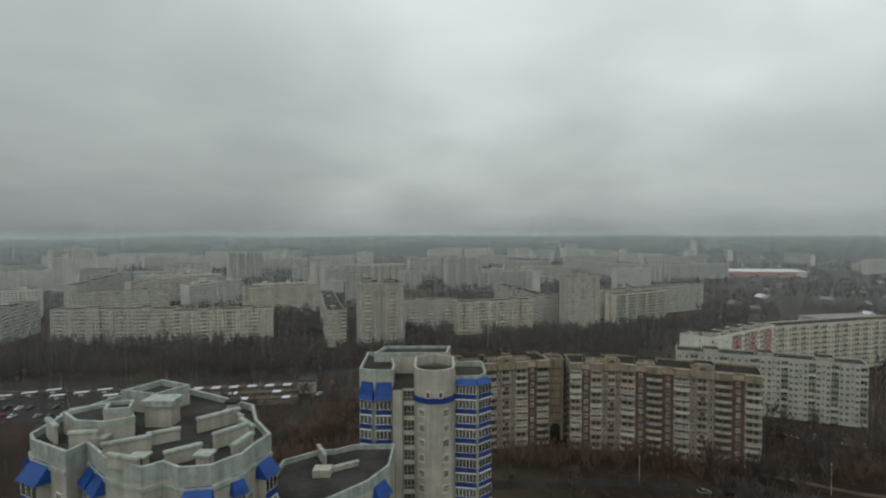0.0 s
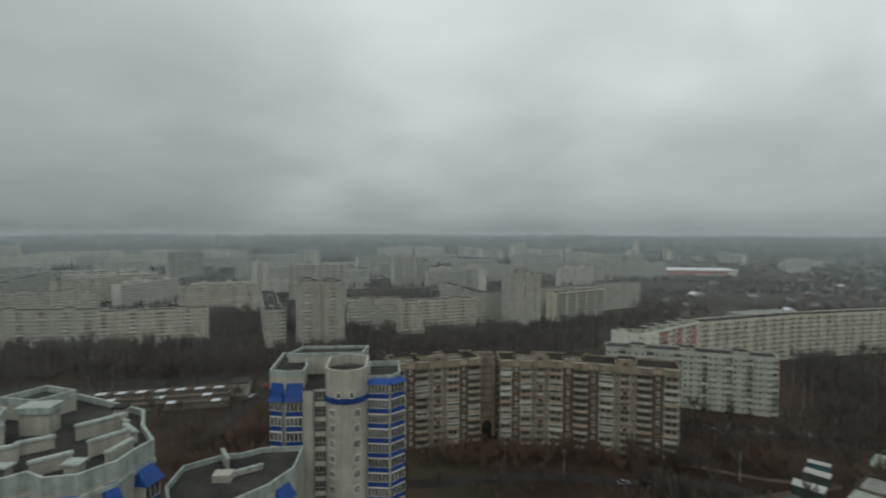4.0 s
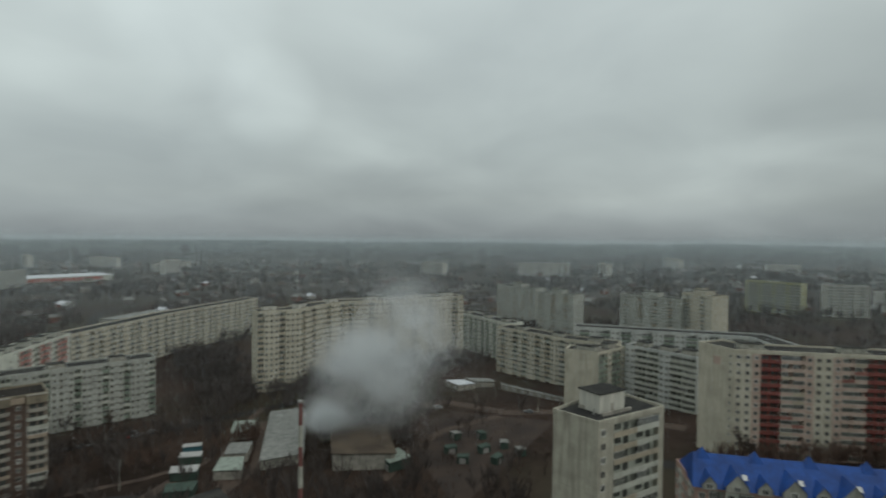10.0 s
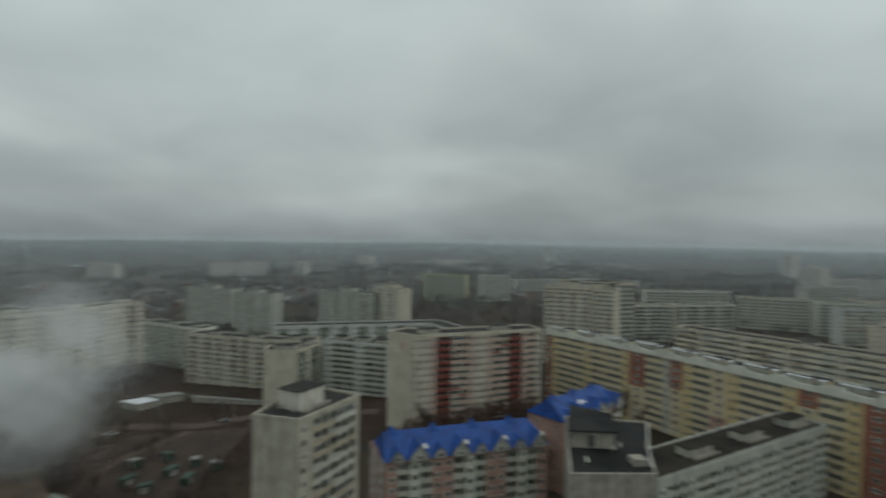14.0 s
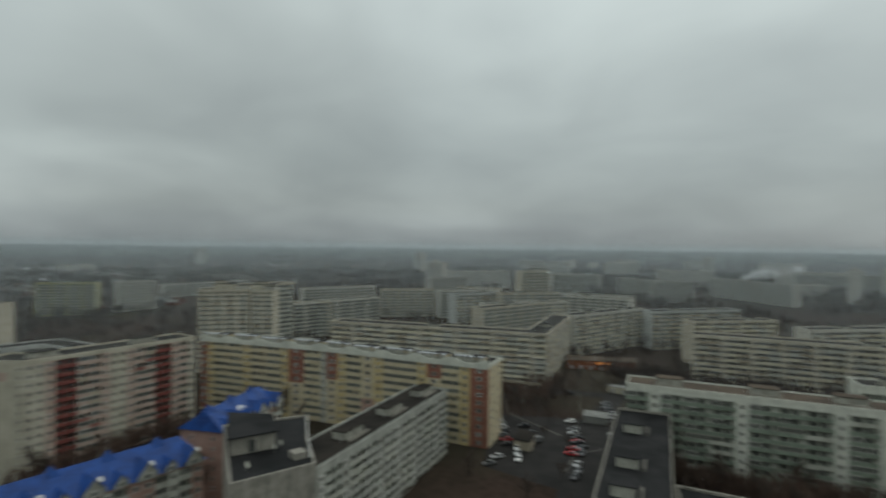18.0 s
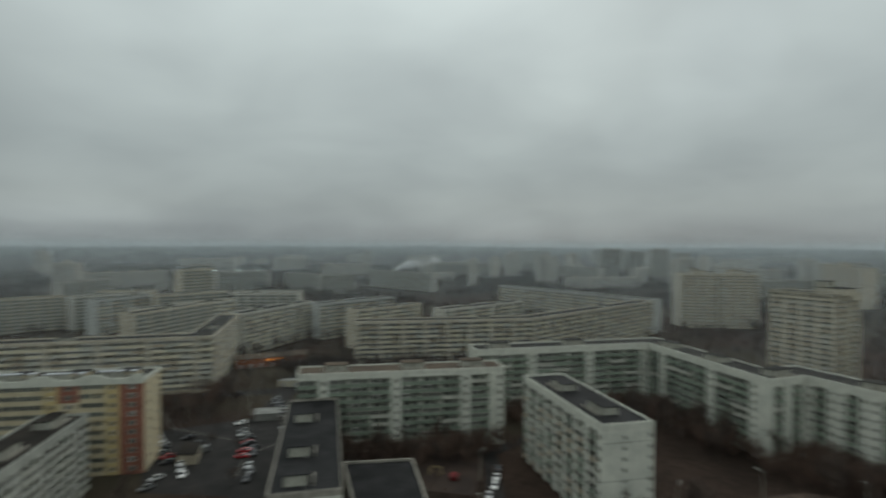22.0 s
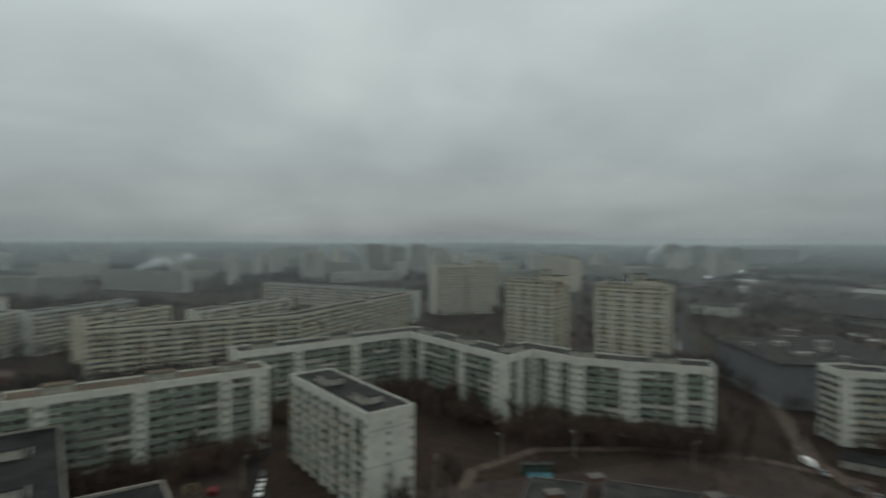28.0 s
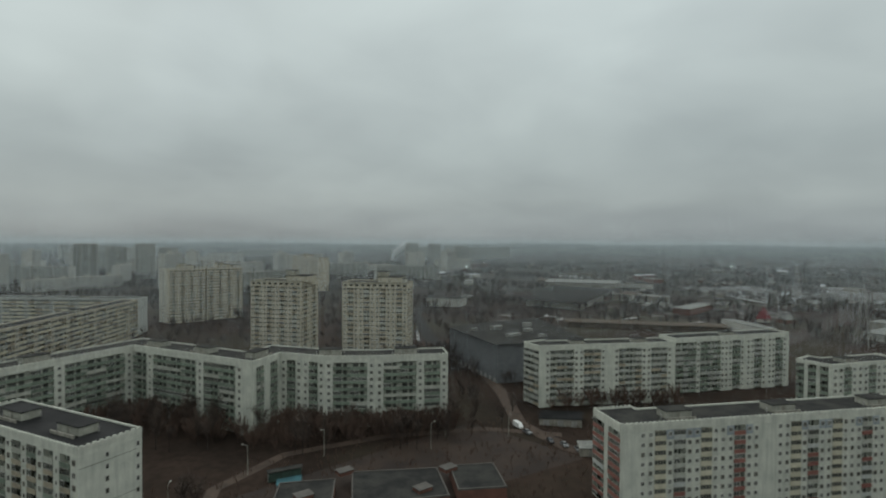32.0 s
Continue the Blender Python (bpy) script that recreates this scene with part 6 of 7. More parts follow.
ORANGE = mat("orange_brick_shop", (0.30, 0.13, 0.075), (0.23, 0.10, 0.06), streak=0.1)

shed(ccw([(146.5, 152.9), (150.6, 146.0), (141.4, 138.0), (136.5, 146.0)]), 3.0, CONC, GREENSHEET, "shed with a pale green sheet roof")
shed(ccw([(158.5, 160.5), (163.0, 153.6), (153.2, 146.8), (148.8, 153.6)]), 3.0, CONC, SLATE, "shed with a grey sheet roof")
shed(ccw([(192.4, 170.2), (205.0, 160.5), (161.5, 127.5), (149.5, 137.0)]), 3.6, CONC_LT, SLATE, "long garage hall with a grey sheet roof", "garage_hall", "garage")
shed(ccw([(177.8, 177.3), (182.8, 170.4), (170.9, 161.9), (166.0, 168.4)]), 3.0, CONC, GREENSHEET, "shed with a pale green sheet roof")
shed(ccw([(134.0, 163.2), (139.4, 156.0), (134.4, 151.6), (129.4, 158.6)]), 2.6, GREENW, PALESHEET, "small shed with a pale grey roof")
shed(ccw([(144.2, 170.6), (148.8, 164.6), (144.4, 160.8), (140.0, 166.8)]), 2.6, GREENW, PALESHEET, "small shed with a pale grey roof")
shed(ccw([(150.5, 176.6), (154.8, 171.6), (151.6, 168.6), (147.2, 173.4)]), 2.6, TURQ, PALESHEET, "small turquoise shed with a pale grey roof")
shed(ccw([(124.0, 153.0), (130.0, 146.0), (124.0, 141.6), (118.4, 148.4)]), 2.6, GREENW, GREENW, "small green-painted metal shed")
shed(ccw([(111.6, 136.6), (124.9, 131.5), (118.5, 117.5), (104.5, 124.3)]), 5.0, REDBR, ROOF, "old red brick substation with a flat felt roof", "substation", "building")
boiler = shed(ccw([(184, 131), (160, 113), (170, 93), (194, 111)]), 6.0, CONC, ROOF_BRN, "boiler house with a grey-brown roof", "boiler_house", "building")
shed(ccw([(172.0, 101.0), (166.0, 92.8), (174.0, 88.8), (180.0, 97.0)]), 3.4, GREENW, GREENSHEET, "lean-to with a pale green roof")
shed(ccw([(188.0, 140.0), (182.0, 134.0), (188.0, 128.0), (194.0, 133.0)]), 4.0, CONC_LT, SLATE, "small pale concrete pump house")
shed(ccw([(280, 121), (286, 112), (280, 103), (273, 110)]), 3.0, CONC, SNOW, "low store with a white roof")
shed(ccw([(289, 112), (294, 100), (288, 94), (283, 104)]), 3.0, CONC, SLATE, "low store with a grey roof")
shed(ccw([(283.5, 88), (286.5, 90), (272.6, 50), (269.6, 48)]), 2.0, CONC, SLATE, "row of low grey garages", "garage_row", "garage")
for i, (x, y) in enumerate(((196, 68), (203, 62), (188, 60), (210, 74), (198, 54), (184, 72), (191, 80), (206, 84))):
    r = random.Random(i)
    a = r.uniform(0, 3)
    q = [(x + 2.6 * math.cos(a + t) * (1.3 if t in (0, 3.14) else 1), y + 2.6 * math.sin(a + t)) for t in (0.6, 2.5, 3.74, 5.7)]
    shed(ccw(q), 2.4, GREENW, (GREENW, SLATE, GREENW)[i % 3], "small green metal garage", "metal_garage", "garage")
# garage rows on the north side
GAR_WALL = mat("grey_brick_garage", (0.13, 0.12, 0.105), (0.09, 0.083, 0.073), streak=0.2)
for k, (a, b) in enumerate((((-145, 281), (-82, 290)), ((-140, 270), (-80, 278.5)), ((-133, 262), (-77.5, 268)))):
    v = Vector(b) - Vector(a)
    n = 14
    for j in range(n):
        p, q = Vector(a) + v * (j / n), Vector(a) + v * ((j + 0.94) / n)
        o = Vector((0.6, -5.0))
        rf = SNOW if (j * 7 + k * 3) % (2 if k == 0 else 5) == 0 else ROOF_BRN
        tagged(shed(ccw([tuple(p), tuple(q), tuple(q + o), tuple(p + o)]), 2.7, GAR_WALL, rf, "lock-up garage with snow on its roof" if rf is SNOW else "lock-up garage with a brown felt roof", "garage", "garage"), group="garages in rows")
shed(ccw([(-83, 292), (-74, 293), (-72, 280), (-81, 279)]), 6, CONC, ROOF, "small brick service building", "service_building", "building")
# made-up low boxes standing in for snow strips and parked cars
for j in range(7):
    x, y = -232 + j * 9.0, 272 + (j % 3) * 5
    shed(ccw([(x, y), (x + 6.5, y + 1), (x + 6.0, y + 3.4), (x - 0.5, y + 2.4)]), 1.6, GAR_WALL, SNOW, "low snow-topped box standing in for snow strips", "snow_strip_box", "stall")
# warehouse and works in the south-west
shed(ccw([(-206, -252), (-190, -194), (-238, -176), (-276, -246)]), 19.5, BLUEGREY, ROOF, "large warehouse clad in grey-blue sheet", "warehouse", "warehouse", 0.3)
shed(ccw([(-443, -410), (-459, -347), (-624, -419), (-611, -514)]), 7, CONC, ROOF_MIX, "low factory hall with a dark patched roof", "factory_hall", "factory")
shed(ccw([(-380, -300), (-458, -206), (-440, -192), (-362, -286)]), 4, ROOF_BRN, ROOF_BRN, "long low depot with a brown roof", "depot", "factory")
shed(ccw([(-640, -560), (-700, -470), (-760, -500), (-700, -590)]), 8, CONC, SLATE, "low factory hall with a grey roof", "factory_hall", "factory")
shed(ccw([(-350, -470), (-372, -440), (-392, -452), (-370, -484)]), 9, PANEL_FAR, ROOF, "pale office building with flat roof", "office_building", "building")
for i in range(26):
    r = random.Random(i + 50)
    a, d = r.uniform(218, 262), r.uniform(380, 1500)
    x, y = d * math.sin(radians(a)), d * math.cos(radians(a))
    w, l, t = r.uniform(8, 22), r.uniform(20, 70), r.uniform(0, 3.1)
    u, v = Vector((math.cos(t), math.sin(t))), Vector((-math.sin(t), math.cos(t)))
    c = Vector((x, y))
    shed(ccw([tuple(c + u * l / 2 * sx + v * w / 2 * sy) for sx, sy in ((-1, -1), (1, -1), (1, 1), (-1, 1))]), r.uniform(4, 8), (CONC, PANEL_FAR, REDBR)[i % 3], (SLATE, ROOF_BRN, SNOW, SLATE)[i % 4], "distant low works building", "works_building", "factory")
# rows of lock-up garages far off in the south-west
rows = Mesh()
rg = random.Random(8)
for k in range(15):
    c = Vector((-705, -300)) + Vector((-0.80, 0.60)) * (k * 17.0)
    for j in range(46):
        p = c + Vector((-0.60, -0.80)) * (j * 5.2 - 60)
        if rg.random() < 0.08:
            continue
        at = Matrix.Translation((p.x, p.y, ground(p.x, p.y))) @ Matrix.Rotation(math.atan2(-0.80, -0.60), 4, "Z")
        rows.box(-2.2, 2.2, -3, 3, -0.3, 2.6, GAR_WALL, at)
        rows.box(-2.3, 2.3, -3.2, 3.2, 2.6, 2.78, rg.choice((SLATE, PALESHEET, SLATE, SNOW)), at)
tagged(part("garage_rows", rows), "rows of lock-up garages with pale sheet roofs", "garages", kind="stuff")
# shopping hall far off in the north-east
mall = shed(ccw([(500, 960), (640, 930), (655, 1000), (515, 1030)]), 10, PANEL, SNOW, "far shopping hall with a white roof and red front", "shopping_hall", "shop")
part("red_front", Mesh().box(0, 120, -1.2, 0.0, -9.5, -4.0, PINKRED, edge_frame((505, 957), (636, 928))[0]), mall)
shed(ccw([(330, 470), (390, 478), (384, 496), (324, 488)]), 6, PANEL_FAR, SLATE, "low hall with a grey sheet roof", "hall", "hall")
# kindergarten roofs in the courtyard and the shops by the street
SLATE_DK = mat("dark_weathered_coping", (0.11, 0.105, 0.10), (0.08, 0.076, 0.072))
kg = thing("kindergarten", "low kindergarten with dark flat roofs and small courts", "school")
for q in ([(-58, -146), (-72, -139), (-62, -122), (-48, -129)], [(-78, -140), (-100, -127), (-92, -111), (-68, -122)], [(-104, -126), (-116, -119), (-108, -105), (-96, -112)]):
    FOOTPRINTS.append(q)
    w = part("wing", Mesh().prism(ccw(q), -1.5, 3.0, REDBR, ROOF), kg)
    ring_parapet("parapet", ccw(q), 2.8, 3.3, 0.3, SLATE_DK, w)
for x, y in ((-76, -141), (-102, -124), (-88, -118), (-60, -134)):
    s = part("roof_hatch", Mesh().box(x - 2.2, x + 2.2, y - 1.6, y + 1.6, 2.9, 4.0, REDBR), kg)
    part("lid", Mesh().box(x - 2.4, x + 2.4, y - 1.8, y + 1.8, 4.0, 4.15, SLATE_DK), s)
shed(ccw([(-60.5, -154.2), (-67.4, -152.6), (-65.6, -148.6), (-58.8, -150.0)]), 0.6, TURQ, TURQ, "shallow turquoise play basin", "play_basin", "playground", 0.02)
shed(ccw([(-59, -158), (-69, -156), (-67.5, -152.8), (-58, -154.6)]), 2.4, GREENW, ROOF, "small green playground veranda roof", "veranda", "playground")
shed(ccw([(-161, -140), (-172, -128), (-180, -134), (-169, -146)]), 2.6, CONC, ROOF_WET, "low concrete garage with a felt roof", "garage", "garage")
shed(ccw([(-150, -112), (-156, -106), (-161, -111), (-155, -117)]), 2.6, CONC, SLATE, "low garage with a sheet roof", "garage", "garage")
shop = shed(ccw([(181, -269), (150, -292), (157, -303), (189, -281)]), 5.0, ORANGE, ROOF_BRN, "low brick shop with orange trim", "shop", "shop")
LAMPY = bpy.data.materials.new("lit_shop_sign")
LAMPY.use_nodes = True
LAMPY.node_tree.nodes["Principled BSDF"].inputs["Base Color"].default_value = (0.8, 0.3, 0.05, 1)
LAMPY.node_tree.nodes["Principled BSDF"].inputs["Emission Color"].default_value = (1.0, 0.35, 0.06, 1)
LAMPY.node_tree.nodes["Principled BSDF"].inputs["Emission Strength"].default_value = 0.7
at, ln = edge_frame((150, -292), (181, -269))
part("lit_sign", Mesh().box(9, 18, 0.0, 0.25, 3.6, 4.6, LAMPY, edge_frame((181, -269), (150, -292))[0] @ Matrix.Translation((8, -0.6, 0))), shop)
shed(ccw([(138.5, -241.6), (127.9, -242.8), (127.2, -247.6), (138.0, -246.4)]), 2.9, LOG_YEL, SLATE, "small yellowish street kiosk", "kiosk", "kiosk")
shed(ccw([(127.3, -158.8), (120.9, -160.4), (115.6, -150.5), (121.4, -148.6)]), 3.0, LOG_BEIGE, ROOF_MIX, "small beige booth in the car park", "booth", "building")
shed(ccw([(112, -196), (121, -192), (124, -198), (115, -202)]), 2.8, SLATE, SLATE, "grey shelter roof in the car park", "shelter", "shelter")

# ---------------------------------------------------------------- bare trees
def tree_meshes(seed, height, spread, twigs):
    r = random.Random(seed)
    trunk, crown = Mesh(), Mesh()
    top = Vector((r.uniform(-0.3, 0.3), r.uniform(-0.3, 0.3), height * 0.62))
    trunk.tube((0, 0, -0.4), tuple(top * 0.5), 0.2, 0.14, TREE, 5)
    trunk.tube(tuple(top * 0.5), tuple(top), 0.14, 0.07, TREE, 5)
    tips = []
    for i in range(9):
        s = r.uniform(0.35, 1.0)
        base = top * s
        a = r.uniform(0, 6.28)
        ln = spread * r.uniform(0.55, 1.0) * (1.25 - 0.5 * s)
        tip = base + Vector((math.cos(a) * ln, math.sin(a) * ln, height * r.uniform(0.16, 0.42)))
        tip.z = min(tip.z, height)
        trunk.tube(tuple(base), tuple(tip), 0.07, 0.025, TREE, 4)
        tips += [(base.lerp(tip, f), tip) for f in (0.35, 0.6, 0.8, 1.0)]
    tips.append((top, top + Vector((0, 0, height * 0.38))))
    for i in range(twigs):
        p, q = r.choice(tips)
        d = Vector((r.gauss(0, 1), r.gauss(0, 1), r.gauss(0.7, 0.7))).normalized()
        ln = r.uniform(0.8, 2.3) * height / 11
        w = d.cross(Vector((r.gauss(0, 1), r.gauss(0, 1), r.gauss(0, 1)))).normalized() * r.uniform(0.02, 0.055)
        e = p + d * ln
        m = p + d * ln * 0.55 + Vector((r.uniform(-0.2, 0.2), r.uniform(-0.2, 0.2), r.uniform(-0.1, 0.2)))
        crown.face([tuple(p - w), tuple(p + w), tuple(m + w * 0.6), tuple(e), tuple(m - w * 0.6)], TWIG)
    return trunk, crown


PROTO = []
for i, (h, s, n) in enumerate(((11, 3.2, 420), (13, 3.4, 480), (9, 3.0, 380), (15, 2.6, 480), (7, 2.8, 340))):
    a, b = tree_meshes(i + 5, h, s, n)
    PROTO.append((a.data("trunk"), b.data("crown")))


def plant(x, y, kind, scale, turn):
    t = thing("tree", "bare winter tree with grey-brown twigs", "tree", Matrix.LocRotScale((x, y, ground(x, y)), Euler((0, 0, turn)), (scale,) * 3), group="bare trees")
    part("trunk", PROTO[kind][0], t), part("crown", PROTO[kind][1], t)


def stand(boxes, seed, kinds=(0, 1, 2), lo=0.8, hi=1.2, areas=False):
    """Single trees within boxes (x0, x1, y0, y1, count)."""
    r = random.Random(seed)
    for x0, x1, y0, y1, n in boxes:
        for i in range(n):
            for _ in range(8):
                x, y = r.uniform(x0, x1), r.uniform(y0, y1)
                if free(x, y, areas=areas):
                    plant(x, y, r.choice(kinds), r.uniform(lo, hi), r.uniform(0, 6.28))
                    break


stand([(-140, -95, -160, -148, 12), (-95, -70, -182, -166, 9), (-70, -35, -228, -190, 14), (-40, 20, -236, -214, 9), (22, 84, -182, -162, 10), (-36, -24, -146, -128, 3)], 1, (0, 1, 3), 0.75, 1.1)
stand([(-170, -135, -190, -150, 8), (-205, -165, -120, -80, 5), (60, 130, -172, -120, 8), (130, 185, -205, -165, 12), (140, 170, -238, -214, 6)], 2, (0, 2, 4), 0.7, 1.05)
stand([(-80, -30, 150, 262, 30), (5, 110, 150, 182, 12), (105, 190, 172, 232, 16), (150, 230, 40, 110, 14), (110, 170, 160, 215, 8)], 3, (0, 2, 4), 0.7, 1.05)
stand([(-150, -60, 302, 330, 16), (150, 210, -60, -10, 6), (190, 230, -110, -80, 6)], 4, (0, 1), 0.85, 1.15)

for x, y, k, sc in ((-15.5, -130.5, 3, 1.05), (-18.5, -133.0, 3, 0.95), (-20.8, -132.4, 1, 0.8)):
    plant(x, y, k, sc, x)


def spruce(x, y, height):
    """A dark spruce: a straight trunk and drooping tiers of needled boughs."""
    r = random.Random(int(x * 7 + y))
    t = thing("spruce", "dark green spruce among bare trees", "tree", Matrix.Translation((x, y, ground(x, y))))
    part("trunk", Mesh().tube((0, 0, -0.4), (0, 0, height), 0.22, 0.03, TREE, 6), t)
    m = Mesh()
    for k in range(22):
        z = height * (0.08 + 0.9 * k / 22)
        w = height * 0.24 * (1 - k / 23)
        for j in range(11):
            a = j * 0.571 + k * 0.9 + r.uniform(-0.2, 0.2)
            u, v, q = Vector((math.cos(a), math.sin(a), 0)), Vector((-math.sin(a), math.cos(a), 0)), w * r.uniform(0.7, 1.1)
            root, tip = Vector((0, 0, z + 0.3)), u * q + Vector((0, 0, z - 0.35 * q))
            mid = root.lerp(tip, 0.55)
            m.face([tuple(root), tuple(mid - v * q * 0.22 - Vector((0, 0, 0.15))), tuple(tip), tuple(mid + v * q * 0.22 - Vector((0, 0, 0.15)))], EVERGREEN)
    part("crown", m, t)


for x, y, h in ((37, 424, 15), (31, 427, 12), (96, 432, 13)):
    spruce(x, y, h)


def woods(name, label, spots, seed, hs, blades, thick, material):
    """Masses of bare trees too far off to count: a stem and a burst of upward twigs each."""
    r = random.Random(seed)
    m = Mesh()
    k = m.slot(material)
    V, F = m.v, m.f
    for x, y in spots:
        z = ground(x, y)
        h = r.uniform(*hs)
        c = h * 0.34
        for b in range(blades):
            a = r.uniform(0, 6.28)
            s = r.uniform(0.18, 0.55) * h
            lean = r.uniform(0.1, 1.0)
            px, py, pz = x + math.cos(a) * c * 0.25 * lean, y + math.sin(a) * c * 0.25 * lean, z + s * 0.8
            qx, qy, qz = x + math.cos(a) * c * lean, y + math.sin(a) * c * lean, z + s + r.uniform(0.2, 0.45) * h
            t = a + 1.57 + r.uniform(-0.8, 0.8)
            wx, wy = math.cos(t) * thick, math.sin(t) * thick
            i = len(V)
            V += [(px - wx * 0.7, py - wy * 0.7, pz), (px + wx * 0.7, py + wy * 0.7, pz), (qx + wx * 0.4, qy + wy * 0.4, qz), (qx - wx * 0.2, qy - wy * 0.2, qz + 0.1 * h)]
            F.append((i, i + 1, i + 2, i + 3))
        i = len(V)
        V += [(x - thick, y, z - 0.3), (x + thick, y, z - 0.3), (x + thick * 0.4, y, z + h * 0.6), (x - thick * 0.4, y, z + h * 0.6)]
        F.append((i, i + 1, i + 2, i + 3))
        i = len(V)
        V += [(x, y - thick, z - 0.3), (x, y + thick, z - 0.3), (x, y + thick * 0.4, z + h * 0.6), (x, y - thick * 0.4, z + h * 0.6)]
        F.append((i, i + 1, i + 2, i + 3))
    m.m = [k] * len(F)
    return tagged(part(name, m), label, "woods", kind="stuff")


def scatter(seed, zones, areas=True):
    """zones: azimuth from, to, distance from, to, count, density threshold of the noise."""
    r = random.Random(seed)
    out = []
    for a0, a1, d0, d1, n, th in zones:
        got, tries = 0, 0
        while got < n and tries < n * 5:
            tries += 1
            a, d = radians(r.uniform(a0, a1)), math.sqrt(r.uniform(d0 * d0, d1 * d1))
            x, y = d * math.sin(a), d * math.cos(a)
            if th and noise.noise(Vector((x * 0.011, y * 0.011, 3.1))) < th:
                continue
            if free(x, y, areas=areas):
                out.append((x, y))
                got += 1
    return out


def belt(seed, lines, width, gap):
    """Rows of trees along lines."""
    r = random.Random(seed)
    out = []
    for pts in lines:
        for i in range(len(pts) - 1):
            a, b = Vector(pts[i]), Vector(pts[i + 1])
            k = int((b - a).length / gap)
            for j in range(k):
                p = a.lerp(b, (j + r.random()) / k) + Vector((r.gauss(0, width), r.gauss(0, width)))
                if free(p.x, p.y, areas=False):
                    out.append((p.x, p.y))
    return out


woods("tree_belt", "dense belts of bare trees between the blocks", belt(11, [[(-420, 312), (-250, 318), (-130, 322), (-60, 338)], [(-420, 335), (-250, 345), (-100, 350)], [(-400, 366), (-230, 374), (-120, 376)], [(-60, 352), (20, 372), (120, 410)],
      [(-30, 300), (60, 330), (150, 380)], [(-20, 280), (60, 300), (110, 330)], [(0, 255), (60, 268), (105, 290)], [(30, 400), (140, 430), (260, 480)], [(-130, 470), (-60, 430), (0, 425)], [(-330, 480), (-140, 520)],
      [(250, -160), (285, -190)], [(240, -175), (275, -215)], [(60, -270), (120, -262), (150, -270)], [(-20, -300), (100, -262)], [(-160, -245), (-90, -262), (-60, -290)], [(-230, -240), (-150, -250)], [(190, 190), (225, 240), (260, 300)], [(215, 180), (290, 180), (330, 120)]], 7, 1.5), 12, (9, 15), 40, 0.075, TWIG_MID)
woods("scattered_trees", "bare trees scattered between the panel blocks", scatter(13, [(-45, 50, 270, 640, 1900, -0.05), (95, 230, 230, 620, 1700, 0.0), (50, 95, 250, 520, 420, 0.1), (25, 75, 150, 260, 300, 0.0)]), 14, (6, 12), 26, 0.10, TWIG_MID)
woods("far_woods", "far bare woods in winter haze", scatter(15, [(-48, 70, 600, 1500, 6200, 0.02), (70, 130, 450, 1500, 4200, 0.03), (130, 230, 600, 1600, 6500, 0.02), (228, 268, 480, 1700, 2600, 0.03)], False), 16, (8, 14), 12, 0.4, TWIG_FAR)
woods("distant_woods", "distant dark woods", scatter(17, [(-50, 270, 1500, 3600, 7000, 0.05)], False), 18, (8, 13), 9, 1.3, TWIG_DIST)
woods("courtyard_thicket", "thicket of bare brown saplings along the courtyard facades", belt(23, [[(30, -212), (-34, -245)], [(30, -209), (-34, -241)], [(-40, -243), (-63, -196)], [(-34, -241), (-58, -194)], [(-66, -188), (-84, -192), (-96, -176), (-130, -156)], [(24, -178), (84, -153)], [(-70, -190), (-82, -196), (-94, -180), (-130, -160)], [(-60, -186), (-110, -164), (-130, -154)], [(20, -184), (84, -157)], [(-180, -150), (-232, -120)], [(150, -212), (165, -220)], [(208, -14), (220, -72)], [(10, 190), (60, 192), (104, 176)], [(-72, 188), (-34, 200)], [(-66, 214), (-24, 226)], [(-60, 236), (-30, 248)], [(130, 180), (180, 150)], [(205, 150), (235, 160)], [(150, -205), (185, -175)]], 3.0, 1.1), 24, (5.5, 10.5), 34, 0.03, TWIG_BRN)
# brush along the foot of the blocks and over the waste ground
woods("brush", "low brown brush and weeds", scatter(19, [(20, 75, 140, 300, 900, -0.1), (185, 250, 130, 215, 700, -0.1), (150, 185, 120, 240, 260, 0.0), (-40, 20, 150, 270, 500, 0.0)], False), 20, (1.2, 3.4), 8, 0.07, TWIG_BRN)

